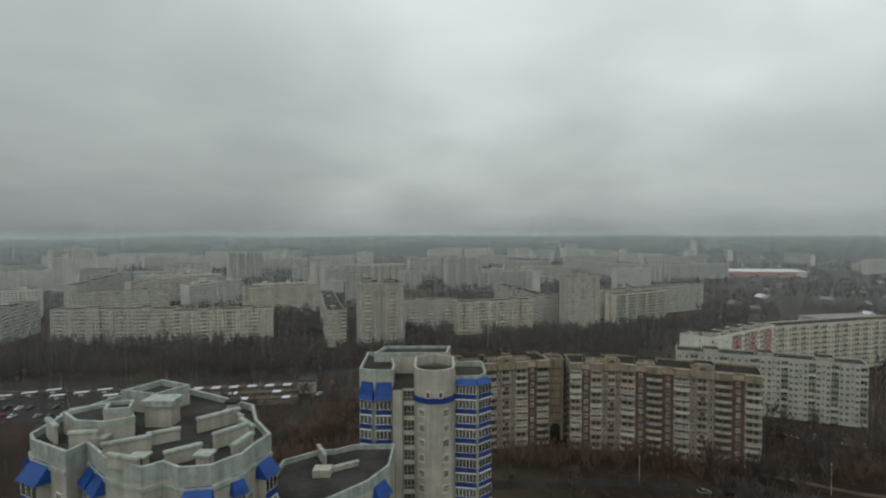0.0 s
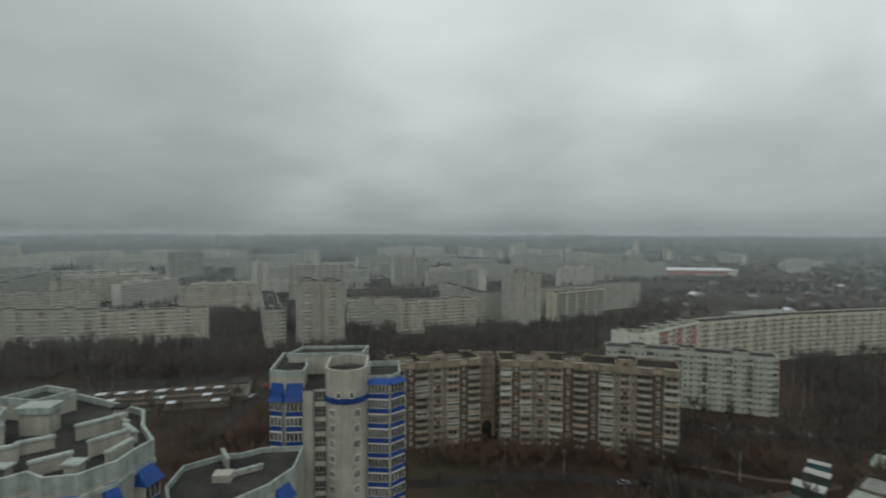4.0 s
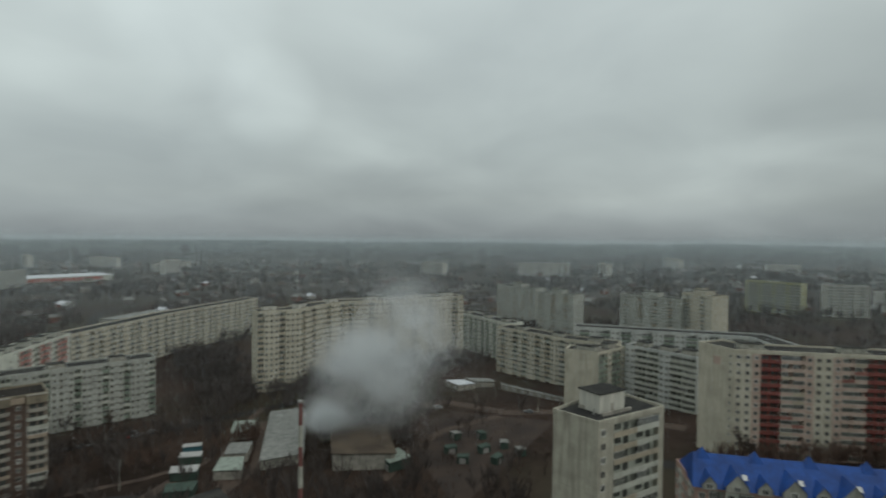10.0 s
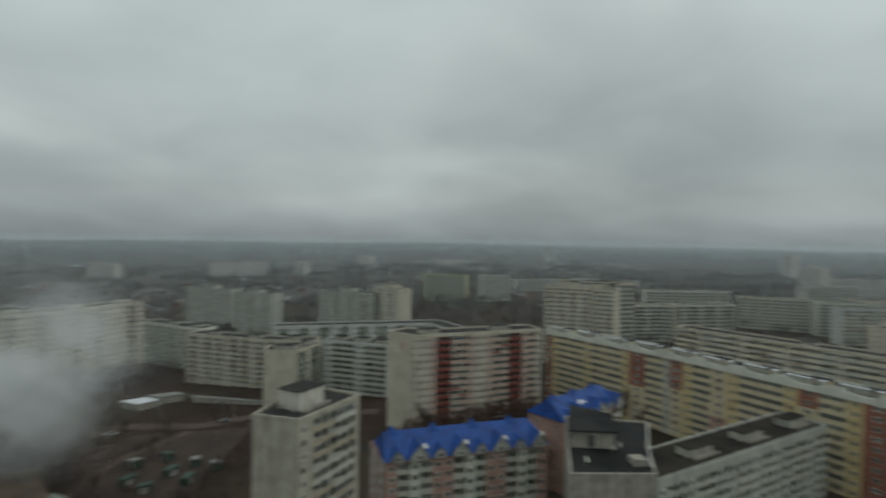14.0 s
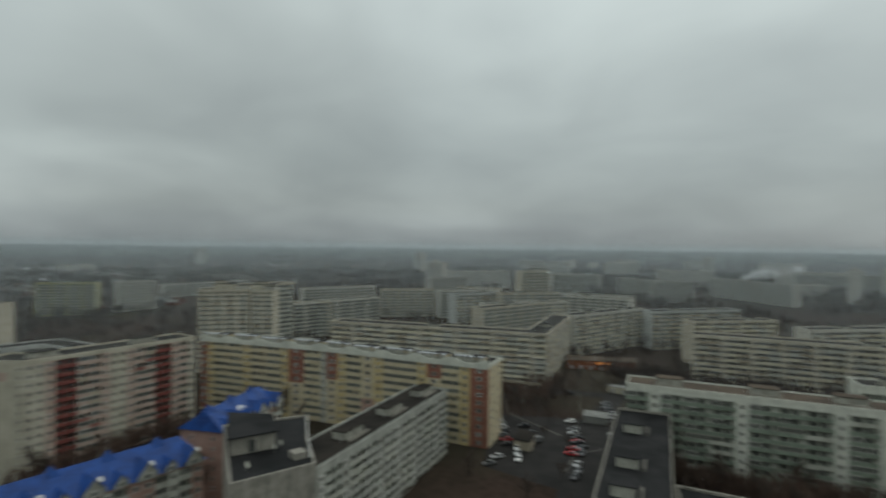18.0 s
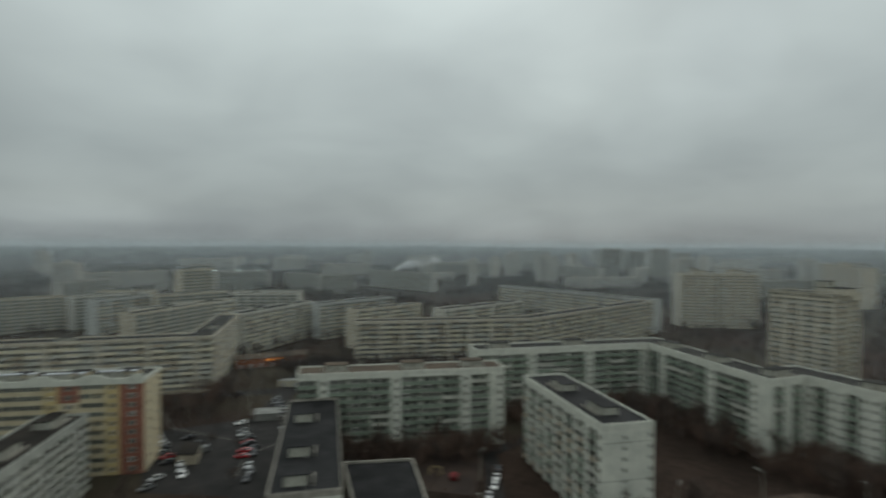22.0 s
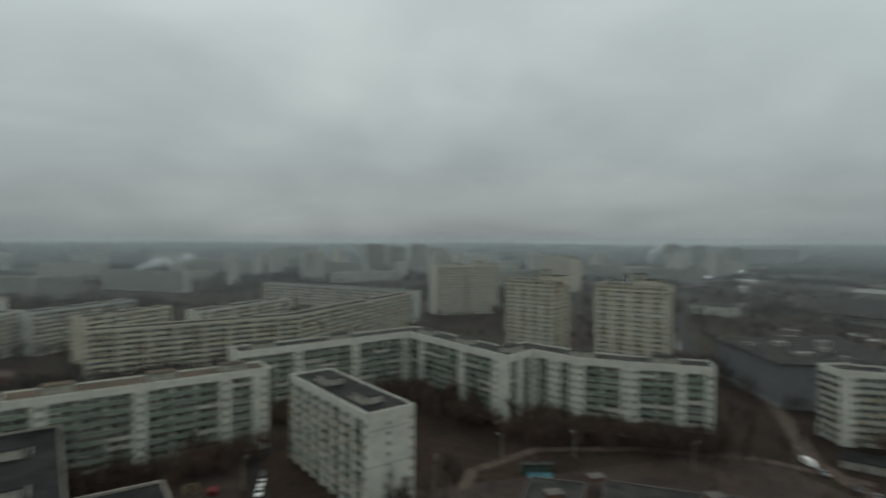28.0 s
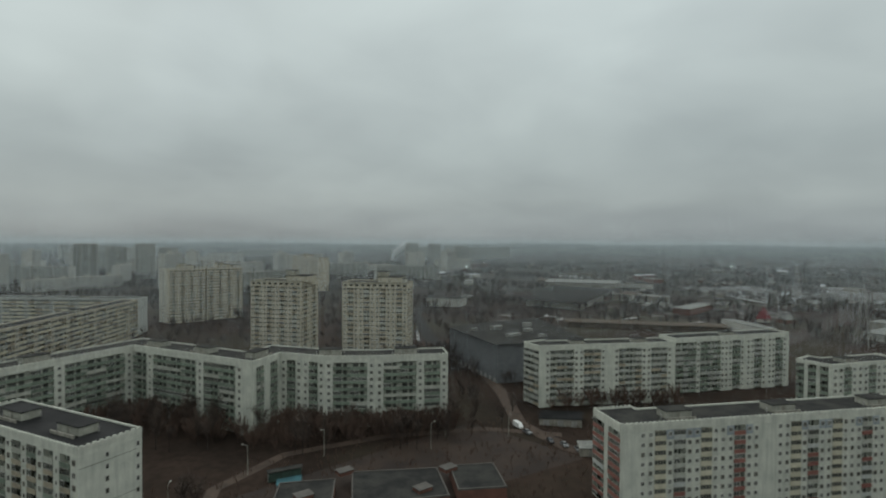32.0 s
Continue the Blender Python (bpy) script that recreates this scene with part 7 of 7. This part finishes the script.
# ---------------------------------------------------------------- small houses far off, hills at the horizon
TIMBER = mat("grey_weathered_boards", (0.155, 0.148, 0.142), (0.12, 0.115, 0.11), scale=0.01, rand=0.2)
def hamlet(seed, zones, name, label):
    r = random.Random(seed)
    m = Mesh()
    walls = (CONC, TIMBER, TIMBER, TIMBER, REDBR)
    roofs = (SLATE, TIMBER, SLATE, ROOF_BRN, SLATE, TIMBER, SLATE, TIMBER, SLATE, ROOF_BRN, TIMBER, SLATE, SLATE, SLATE, TIMBER, ROOF_BRN, SLATE, TIMBER, SLATE, SNOW)
    for x, y in scatter(seed, zones, False):
        z = ground(x, y)
        w, l, h, t = r.uniform(6, 10), r.uniform(8, 14), r.uniform(3, 5.5), r.uniform(0, 3.1)
        at = Matrix.Translation((x, y, z)) @ Matrix.Rotation(t, 4, "Z")
        m.box(-l / 2, l / 2, -w / 2, w / 2, -0.5, h, r.choice(walls), at)
        rf = r.choice(roofs)
        P = [at @ Vector(p) for p in ((-l / 2 - 0.4, -w / 2 - 0.5, h), (l / 2 + 0.4, -w / 2 - 0.5, h), (l / 2 + 0.4, w / 2 + 0.5, h), (-l / 2 - 0.4, w / 2 + 0.5, h), (-l / 2 - 0.4, 0, h + w * 0.36), (l / 2 + 0.4, 0, h + w * 0.36))]
        for q in ((0, 1, 5, 4), (2, 3, 4, 5), (0, 4, 3), (1, 2, 5)):
            m.face([P[i] for i in q], rf)
    return tagged(part(name, m), label, "houses", kind="stuff")


hamlet(31, [(28, 118, 560, 1900, 800, 0.0), (214, 268, 560, 2200, 420, 0.05), (-50, 28, 1300, 2600, 500, 0.0), (118, 214, 1300, 2600, 600, 0.0)], "far_houses", "far suburb of small houses with grey and brown roofs")
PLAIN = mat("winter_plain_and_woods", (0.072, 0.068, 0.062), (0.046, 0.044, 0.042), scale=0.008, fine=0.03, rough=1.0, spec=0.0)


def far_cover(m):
    """Brown land near the town blends into paler, greyer wooded-hill tones with distance."""
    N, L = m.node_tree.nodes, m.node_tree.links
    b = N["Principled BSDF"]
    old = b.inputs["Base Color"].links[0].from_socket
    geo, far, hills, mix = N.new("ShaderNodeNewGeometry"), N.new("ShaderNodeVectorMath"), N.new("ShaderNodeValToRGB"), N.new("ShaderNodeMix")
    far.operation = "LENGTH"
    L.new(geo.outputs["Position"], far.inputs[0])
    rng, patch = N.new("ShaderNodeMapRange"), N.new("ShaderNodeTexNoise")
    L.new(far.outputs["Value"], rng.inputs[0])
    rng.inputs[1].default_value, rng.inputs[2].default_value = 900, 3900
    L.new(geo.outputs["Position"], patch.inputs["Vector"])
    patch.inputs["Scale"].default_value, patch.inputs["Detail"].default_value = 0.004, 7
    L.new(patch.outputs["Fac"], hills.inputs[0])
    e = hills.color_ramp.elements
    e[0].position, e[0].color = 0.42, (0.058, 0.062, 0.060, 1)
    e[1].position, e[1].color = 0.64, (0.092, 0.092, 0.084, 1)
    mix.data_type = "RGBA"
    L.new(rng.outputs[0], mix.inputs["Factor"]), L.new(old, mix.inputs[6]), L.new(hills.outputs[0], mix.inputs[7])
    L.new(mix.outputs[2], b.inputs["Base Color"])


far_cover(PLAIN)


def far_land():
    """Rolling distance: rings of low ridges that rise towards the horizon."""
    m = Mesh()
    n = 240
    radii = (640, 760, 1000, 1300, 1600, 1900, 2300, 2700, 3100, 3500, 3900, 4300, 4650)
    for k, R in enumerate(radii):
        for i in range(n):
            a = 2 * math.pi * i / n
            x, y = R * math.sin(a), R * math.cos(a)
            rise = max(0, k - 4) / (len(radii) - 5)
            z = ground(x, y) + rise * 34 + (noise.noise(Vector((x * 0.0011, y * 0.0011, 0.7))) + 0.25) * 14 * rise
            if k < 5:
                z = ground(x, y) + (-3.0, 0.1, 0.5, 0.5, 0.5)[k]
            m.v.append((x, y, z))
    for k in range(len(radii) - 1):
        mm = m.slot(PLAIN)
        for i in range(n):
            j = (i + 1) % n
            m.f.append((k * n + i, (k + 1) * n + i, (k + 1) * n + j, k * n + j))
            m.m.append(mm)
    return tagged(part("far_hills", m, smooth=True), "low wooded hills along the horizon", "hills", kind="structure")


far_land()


# ---------------------------------------------------------------- chimney, steam, pylons, lamps
def chimney(x, y, z_top, label):
    t = thing("chimney", label, "chimney")
    z = ground(x, y) - 0.3
    part("shaft", Mesh().tube((x, y, z), (x, y, z_top), 0.56, 0.38, mat("red_chimney_paint", (0.19, 0.085, 0.08), (0.14, 0.062, 0.058), streak=0.2), 14), t)
    zz, i = z_top - 4.6, 0
    while zz > z + 6:
        r = 0.38 + 0.18 * (z_top - zz) / (z_top - z) + 0.03
        part("white_band", Mesh().tube((x, y, zz - 4.4), (x, y, zz), r + 0.03, r, CONC_LT, 14), t)
        zz -= 8.4
        i += 1
    part("rim", Mesh().tube((x, y, z_top - 0.01), (x, y, z_top + 0.4), 0.5, 0.5, METAL, 14), t)


chimney(87.3, 69.4, 38.5, "thin red and white banded boiler chimney")


def steam(way, rad, tries, most, size, label):
    """A drifting cloud of fine droplets, denser at its heart."""
    g = np.random.default_rng(77)
    way, rad = np.array(way, float), np.array(rad, float)
    s = g.random(tries) ** 0.85 * 4.999
    i = s.astype(int)
    f = (s - i)[:, None]
    c = way[i] * (1 - f) + way[i + 1] * f
    w = (rad[i] * (1 - f[:, 0]) + rad[i + 1] * f[:, 0])[:, None]
    p = c + g.normal(size=(len(s), 3)) * w * np.array([0.55, 0.55, 0.5])
    d = np.zeros(len(s))
    for k, amp in ((0.10, 1.0), (0.21, 0.55), (0.43, 0.28), (0.9, 0.08)):
        a = g.normal(size=(16, 3))
        a *= k / np.linalg.norm(a, axis=1)[:, None] * 6.28 / 3.2
        d += amp * np.sin(p @ a.T + g.random(16) * 6.28).sum(axis=1) / 5.0
    off = np.linalg.norm((p - c) / (w * np.array([0.55, 0.55, 0.5])), axis=1)
    keep = (g.random(len(s)) < np.clip(0.30 + 0.34 * d, 0.02, 1) * (1.1 - 0.13 * s) * np.clip(1.25 - 0.36 * off, 0, 1)) & (off < 3.2)
    p = p[keep][:most]
    n = len(p)
    a = g.normal(size=(n, 3))
    a /= np.linalg.norm(a, axis=1)[:, None]
    b = np.cross(a, g.normal(size=(n, 3)))
    b /= np.linalg.norm(b, axis=1)[:, None]
    q = g.uniform(0.5, 1.0, (n, 1)) * size
    v = np.stack([p + a * q * 3, p - a * q * 1.5 + b * q * 0.29, p - a * q * 1.5 - b * q * 0.29], axis=1).reshape(-1, 3)
    me = bpy.data.meshes.new("steam_cloud")
    me.vertices.add(3 * n), me.loops.add(3 * n), me.polygons.add(n)
    me.vertices.foreach_set("co", v.ravel())
    me.loops.foreach_set("vertex_index", np.arange(3 * n))
    me.polygons.foreach_set("loop_start", np.arange(0, 3 * n, 3))
    me.update(calc_edges=True)
    me.materials.append(STEAM)
    return tagged(new("steam_cloud", me), label, "steam", kind="stuff")


steam([(176, 131, -3), (181, 125, 5), (187, 116, 13), (191, 111, 20), (195, 106, 30), (199, 101, 40)], [3, 12, 20, 24, 24, 19], 6400000, 1200000, 0.102, "pale cloud of steam drifting above the boiler house")
steam([(-897, -1386, 10), (-900, -1386, 22), (-907, -1385, 34), (-918, -1384, 44), (-931, -1383, 52), (-946, -1382, 58)], [3, 5, 8, 10, 11, 8], 60000, 20000, 0.9, "small white steam plume on the horizon")
steam([(326, -1000, 15), (316, -1000, 22), (300, -1000, 28), (280, -1000, 32), (258, -1000, 36), (236, -1000, 40)], [3, 5, 7, 9, 9, 6], 60000, 16000, 0.7, "small white steam plume far off")


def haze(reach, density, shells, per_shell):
    """Haze stand-in: pale upright strips ringed round the camera, from the first blocks out to the hills, widening with
    distance, of uneven height.
    """
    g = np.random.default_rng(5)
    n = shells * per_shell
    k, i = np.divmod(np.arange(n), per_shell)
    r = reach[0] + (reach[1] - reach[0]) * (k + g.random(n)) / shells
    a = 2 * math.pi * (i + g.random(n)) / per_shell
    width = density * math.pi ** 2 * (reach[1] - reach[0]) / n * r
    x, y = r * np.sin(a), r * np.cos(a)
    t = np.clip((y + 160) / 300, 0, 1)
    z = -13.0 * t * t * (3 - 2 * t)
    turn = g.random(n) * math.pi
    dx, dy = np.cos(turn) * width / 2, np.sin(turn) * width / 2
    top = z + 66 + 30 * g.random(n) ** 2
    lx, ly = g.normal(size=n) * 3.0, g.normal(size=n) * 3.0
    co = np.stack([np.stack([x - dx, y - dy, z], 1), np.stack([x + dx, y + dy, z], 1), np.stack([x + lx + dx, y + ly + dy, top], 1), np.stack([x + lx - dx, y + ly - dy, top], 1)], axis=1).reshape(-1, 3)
    me = bpy.data.meshes.new("winter_haze")
    me.vertices.add(4 * n), me.loops.add(4 * n), me.polygons.add(n)
    me.vertices.foreach_set("co", co.ravel())
    me.loops.foreach_set("vertex_index", np.arange(4 * n))
    me.polygons.foreach_set("loop_start", np.arange(0, 4 * n, 4))
    me.update(calc_edges=True)
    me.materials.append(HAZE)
    return tagged(new("winter_haze", me), "pale upright strips standing in for thin winter haze", "haze", kind="stuff")


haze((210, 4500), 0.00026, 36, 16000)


def pylon(x, y, h, name="pylon", label="grey lattice power pylon"):
    t = thing(name, label, "pylon")
    z = ground(x, y)
    w = h * 0.11
    for sx, sy in ((-1, -1), (1, -1), (1, 1), (-1, 1)):
        part("leg", Mesh().tube((x + sx * w, y + sy * w, z - 0.3), (x + sx * 0.4, y + sy * 0.4, z + h), 0.22, 0.14, METAL, 4), t)
    for k in range(7):
        f = k / 7
        a = w * (1 - f) + 0.4 * f
        b = w * (1 - f - 0.14) + 0.4 * (f + 0.14)
        for s in (-1, 1):
            part("brace", Mesh().tube((x - a, y + s * a, z + h * f), (x + b, y + s * b, z + h * (f + 0.14)), 0.1, 0.1, METAL, 4), t)
            part("brace", Mesh().tube((x + s * a, y + a, z + h * f), (x + s * b, y - b, z + h * (f + 0.14)), 0.1, 0.1, METAL, 4), t)
    for k, f in enumerate((0.72, 0.84, 0.96)):
        part("arm", Mesh().tube((x - h * 0.13, y - h * 0.08, z + h * f), (x + h * 0.13, y + h * 0.08, z + h * f), 0.16, 0.16, METAL, 4), t)


pylon(-470, -112, 42), pylon(-760, -250, 42)
tent = thing("red_pavilion", "red pointed pavilion roof among white stalls", "pavilion")
LIT = bpy.data.materials.new("lit_lamp_glass")
LIT.use_nodes = True
LIT.node_tree.nodes["Principled BSDF"].inputs["Base Color"].default_value = (0.8, 0.9, 0.9, 1)
LIT.node_tree.nodes["Principled BSDF"].inputs["Emission Color"].default_value = (0.75, 1.0, 0.95, 1)
LIT.node_tree.nodes["Principled BSDF"].inputs["Emission Strength"].default_value = 2.5
for x, y in ((640, -960), (672, -930), (610, -985), (-930, -1010), (-760, -880), (-1290, -560), (430, 1010), (210, 1120)):
    z = ground(x, y)
    mast = thing("floodlight_mast", "tall mast with a lit floodlight", "lamp", group="floodlight masts")
    part("post", Mesh().tube((x, y, z - 0.3), (x, y, z + 14), 0.3, 0.2, METAL, 6), mast)
    part("lamp_head", Mesh().box(x - 1.1, x + 1.1, y - 1.1, y + 1.1, z + 14, z + 15.2, LIT), mast, "lit white lamp")
RED = mat("red_canvas", (0.16, 0.022, 0.024), (0.12, 0.018, 0.02), rough=0.7)
part("roof", Mesh().box(-533, -523, -204, -194, 3, 14, RED, None, 4.8), tent)
part("posts", Mesh().box(-532, -524, -203, -195, -0.3, 3.2, PANEL, None), tent)


def lamp_post(x, y, h=9.0, turn=0.0):
    t = thing("street_lamp", "slim grey street lamp post with a single arm", "lamp", Matrix.Translation((x, y, ground(x, y))) @ Matrix.Rotation(turn, 4, "Z"), group="street lamps")
    part("post", shared(("lp", h), lambda: Mesh().tube((0, 0, -0.3), (0, 0, h), 0.12, 0.07, CONC_LT, 6).data("post")), t)
    part("arm", shared(("la", h), lambda: Mesh().tube((0, 0, h - 0.05), (1.5, 0, h + 0.35), 0.05, 0.05, METAL, 4).data("arm")), t)
    part("lamp_head", shared(("lh", h), lambda: Mesh().box(1.3, 2.1, -0.14, 0.14, h + 0.3, h + 0.44, LOG_WHITE).data("lamp_head")), t)


for x, y in ((-124, -153), (-80, -163), (-55, -164), (-112, -146), (-142, -138), (-30, -150), (24, -160), (20, -134), (132, 196), (118, 168), (60, 178), (110, -170), (128, -200), (140, -236), (150, -190), (-160, 300), (-110, 296), (-210, 288), (206, -40), (198, -70), (246, 90), (250, 60)):
    lamp_post(x, y, 9.0, x * 0.7)

# ---------------------------------------------------------------- cars
RUBBER = mat("tyre_rubber", (0.02, 0.02, 0.02), (0.015, 0.015, 0.015), rough=0.8)
CARGLASS = mat("car_glass", (0.03, 0.035, 0.04), (0.02, 0.025, 0.03), rough=0.08, spec=0.6)
PAINTS = [mat("car_paint_" + n, c, tuple(v * 0.85 for v in c), rough=0.3, spec=0.6, scale=0.3, fine_amt=0.04) for n, c in
          (("white", (0.72, 0.74, 0.76)), ("silver", (0.45, 0.47, 0.49)), ("black", (0.025, 0.025, 0.03)), ("red", (0.34, 0.02, 0.025)), ("blue", (0.03, 0.06, 0.20)), ("grey", (0.16, 0.17, 0.18)))]
CNAMES = ("white", "silver", "black", "dark red", "blue", "grey")


def car_parts(paint, van):
    body, cabin = Mesh(), Mesh()
    side = [(-2.15, 0.3), (2.1, 0.3), (2.15, 0.65), (1.95, 0.82), (0.95, 0.95), (-1.75, 0.98), (-2.1, 0.88)]
    if van:
        side = [(-2.5, 0.35), (2.4, 0.35), (2.45, 0.9), (2.2, 1.15), (1.7, 1.9), (1.4, 2.1), (-2.4, 2.1), (-2.5, 1.9)]
    body.extrude(side, -0.86, 0.86, paint)
    if van:
        top = [(1.35, 1.2), (2.0, 1.2), (1.62, 1.92), (1.35, 1.95)]
        cabin.extrude(top, -0.88, 0.88, CARGLASS)
        roof = Mesh().box(-2.3, 1.3, -0.75, 0.75, 2.1, 2.14, paint)
    else:
        g = [(0.95, 0.94), (0.35, 1.4), (-1.05, 1.42), (-1.7, 0.97)]
        n = len(g)
        i0 = []
        for y, s in ((-0.82, 1), (0.82, 1)):
            i0.append([(x, y * (1.0 if z < 1.2 else 0.82), z) for x, z in g])
        a, b = i0
        cabin.face(list(reversed(a)), CARGLASS), cabin.face(b, CARGLASS)
        for i in range(n):
            j = (i + 1) % n
            cabin.face([a[i], a[j], b[j], b[i]], CARGLASS)
        roof = Mesh().box(-1.0, 0.32, -0.64, 0.64, 1.405, 1.46, paint)
    wheel = Mesh().tube((0, -0.1, 0), (0, 0.1, 0), 0.31, 0.31, RUBBER, 10)
    return body.data("body"), cabin.weld().data("cabin_glass"), roof.data("car_roof"), wheel.data("wheel")


def car(x, y, heading, colour, van=False):
    dat = shared(("car", colour, van), lambda: car_parts(PAINTS[colour], van))
    z = ground(x, y) + 0.12
    t = thing("van" if van else "car", f"{CNAMES[colour]} parked {'van' if van else 'car'} on wet ground", "van" if van else "car", Matrix.Translation((x, y, z)) @ Matrix.Rotation(radians(heading), 4, "Z"), group="parked cars")
    part("body", dat[0], t), part("cabin_glass", dat[1], t), part("roof", dat[2], t)
    for wx in (-1.35, 1.35):
        for wy in (-0.78, 0.78):
            part("wheel", dat[3], t, at=Matrix.Translation((wx, wy, 0.3)))


rc = random.Random(5)


def row(a, b, n, heading, seed=0, skip=0.25, spread=0.6):
    for i in range(n):
        if rc.random() < skip:
            continue
        p = Vector(a).lerp(Vector(b), (i + 0.5) / n)
        car(p.x + rc.uniform(-spread, spread), p.y + rc.uniform(-spread, spread), heading + rc.uniform(-6, 6), rc.choice((0, 1, 2, 2, 5, 1, 3, 5, 5, 2)), rc.random() < 0.06)


row((118, -158), (142, -176), 7, 60), row((104, -164), (126, -190), 7, 50), row((92, -142), (106, -168), 6, 110), row((112, -140), (122, -150), 3, 120)
row((124, -148), (146, -168), 7, 55, skip=0.3), row((100, -182), (116, -200), 5, 40, skip=0.3)
for x, y in ((104.5, -158.5), (106.5, -163.0), (109.5, -170)):
    car(x, y, 20, 3)
row((113, -204), (132, -226), 6, 60), row((146, -226), (180, -212), 5, -20, skip=0.4), row((117, -130), (121, -140), 2, 70, skip=0)
row((126, 220), (166, 200), 8, -28, skip=0.2), row((150, 214), (184, 196), 5, -28, skip=0.4)
row((-230, 246), (-160, 246), 12, 90), row((-230, 258), (-160, 258), 12, 90, skip=0.4), row((-180, 286), (-150, 288), 5, 10, skip=0.2), row((-66, 300), (-72, 262), 6, 80, skip=0.4)
row((30, 174), (96, 168), 9, 0, skip=0.5), row((240, 112), (250, 60), 7, 100, skip=0.5), row((208, 0), (206, -24), 4, 80, skip=0.2)
row((19, -128), (20, -172), 7, 88, skip=0.4), row((-150, -128), (-154, -112), 3, 60, skip=0), row((-196, -228), (-216, -252), 5, 70, skip=0.2), row((-222, -306), (-250, -350), 8, 60, skip=0.2)
car(-152, -143, 75, 0, True), car(-150.4, -136.5, 80, 5), car(-168, 289, 20, 4, True), car(-173, 283, 30, 0)
# playground bits
play = thing("swing_frame", "yellow metal swing frame on bare earth", "playground")
for x in (36, 39):
    part("leg", Mesh().tube((x, -162, -0.2), (x + 0.6, -161, 2.6), 0.08, 0.08, YELLOW, 5), play)
    part("leg", Mesh().tube((x + 1.2, -160, -0.2), (x + 0.6, -161, 2.6), 0.08, 0.08, YELLOW, 5), play)
part("beam", Mesh().tube((36.6, -161, 2.6), (39.6, -161, 2.6), 0.08, 0.08, YELLOW, 5), play)
hut = thing("play_hut", "small red playground hut", "playground")
part("wall", Mesh().box(31, 33, -160, -158, -0.2, 1.4, RED), hut)
part("roof", Mesh().box(30.6, 33.4, -160.4, -157.6, 1.4, 2.4, RED, None, 1.2), hut)


# ---------------------------------------------------------------- old snow on the waste ground, plant on the warehouse roof
OLDSNOW = mat("dirty_old_snow", (0.52, 0.54, 0.55), (0.30, 0.30, 0.30), scale=0.12, fine=0.6, fine_amt=0.25)


def snow_patches():
    r = random.Random(91)
    m = Mesh()
    for x0, y0 in ((-545, -300), (-467, -269), (-667, -243), (-600, -255), (-547, -265), (-614, -201), (-551, -218), (-429, -268), (-478, -216), (-350, -330), (-380, -345)):
        for i in range(4):
            x, y = x0 + r.gauss(0, 14), y0 + r.gauss(0, 14)
            if not free(x, y, areas=False):
                continue
            a, w, l = r.uniform(0, 3.1), r.uniform(1.2, 3.5), r.uniform(4, 13)
            rim = []
            for k in range(12):
                t = k * 0.5236
                q = r.uniform(0.6, 1.1)
                u, v = math.cos(t) * l * q, math.sin(t) * w * q
                px, py = x + u * math.cos(a) - v * math.sin(a), y + u * math.sin(a) + v * math.cos(a)
                rim.append((px, py, ground(px, py) + 0.62))
            top = (x, y, ground(x, y) + 0.85)
            for k in range(12):
                m.face([top, rim[k], rim[(k + 1) % 12]], OLDSNOW)
    return tagged(part("snow_patches", m.weld()), "patches of dirty old snow on waste ground", "snow", kind="stuff")


snow_patches()
for x, y, w, l, h in ((-222, -228, 7, 3.5, 2.0), (-232, -212, 4, 4, 1.6), (-214, -206, 9, 3, 1.4), (-244, -224, 5, 3, 2.4), (-226, -196, 3, 3, 1.2), (-208, -232, 4, 2.4, 1.4)):
    z = ground(-228, -217) + 19.5 + 0.25
    t = thing("roof_unit", "grey ventilation unit on the warehouse roof", "ventilation unit", group="ventilation units")
    part("casing", Mesh().box(x - w / 2, x + w / 2, y - l / 2, y + l / 2, z - 0.4, z + h, METAL), t)
    part("cap", Mesh().box(x - w / 2 - 0.2, x + w / 2 + 0.2, y - l / 2 - 0.2, y + l / 2 + 0.2, z + h, z + h + 0.15, SLATE), t)
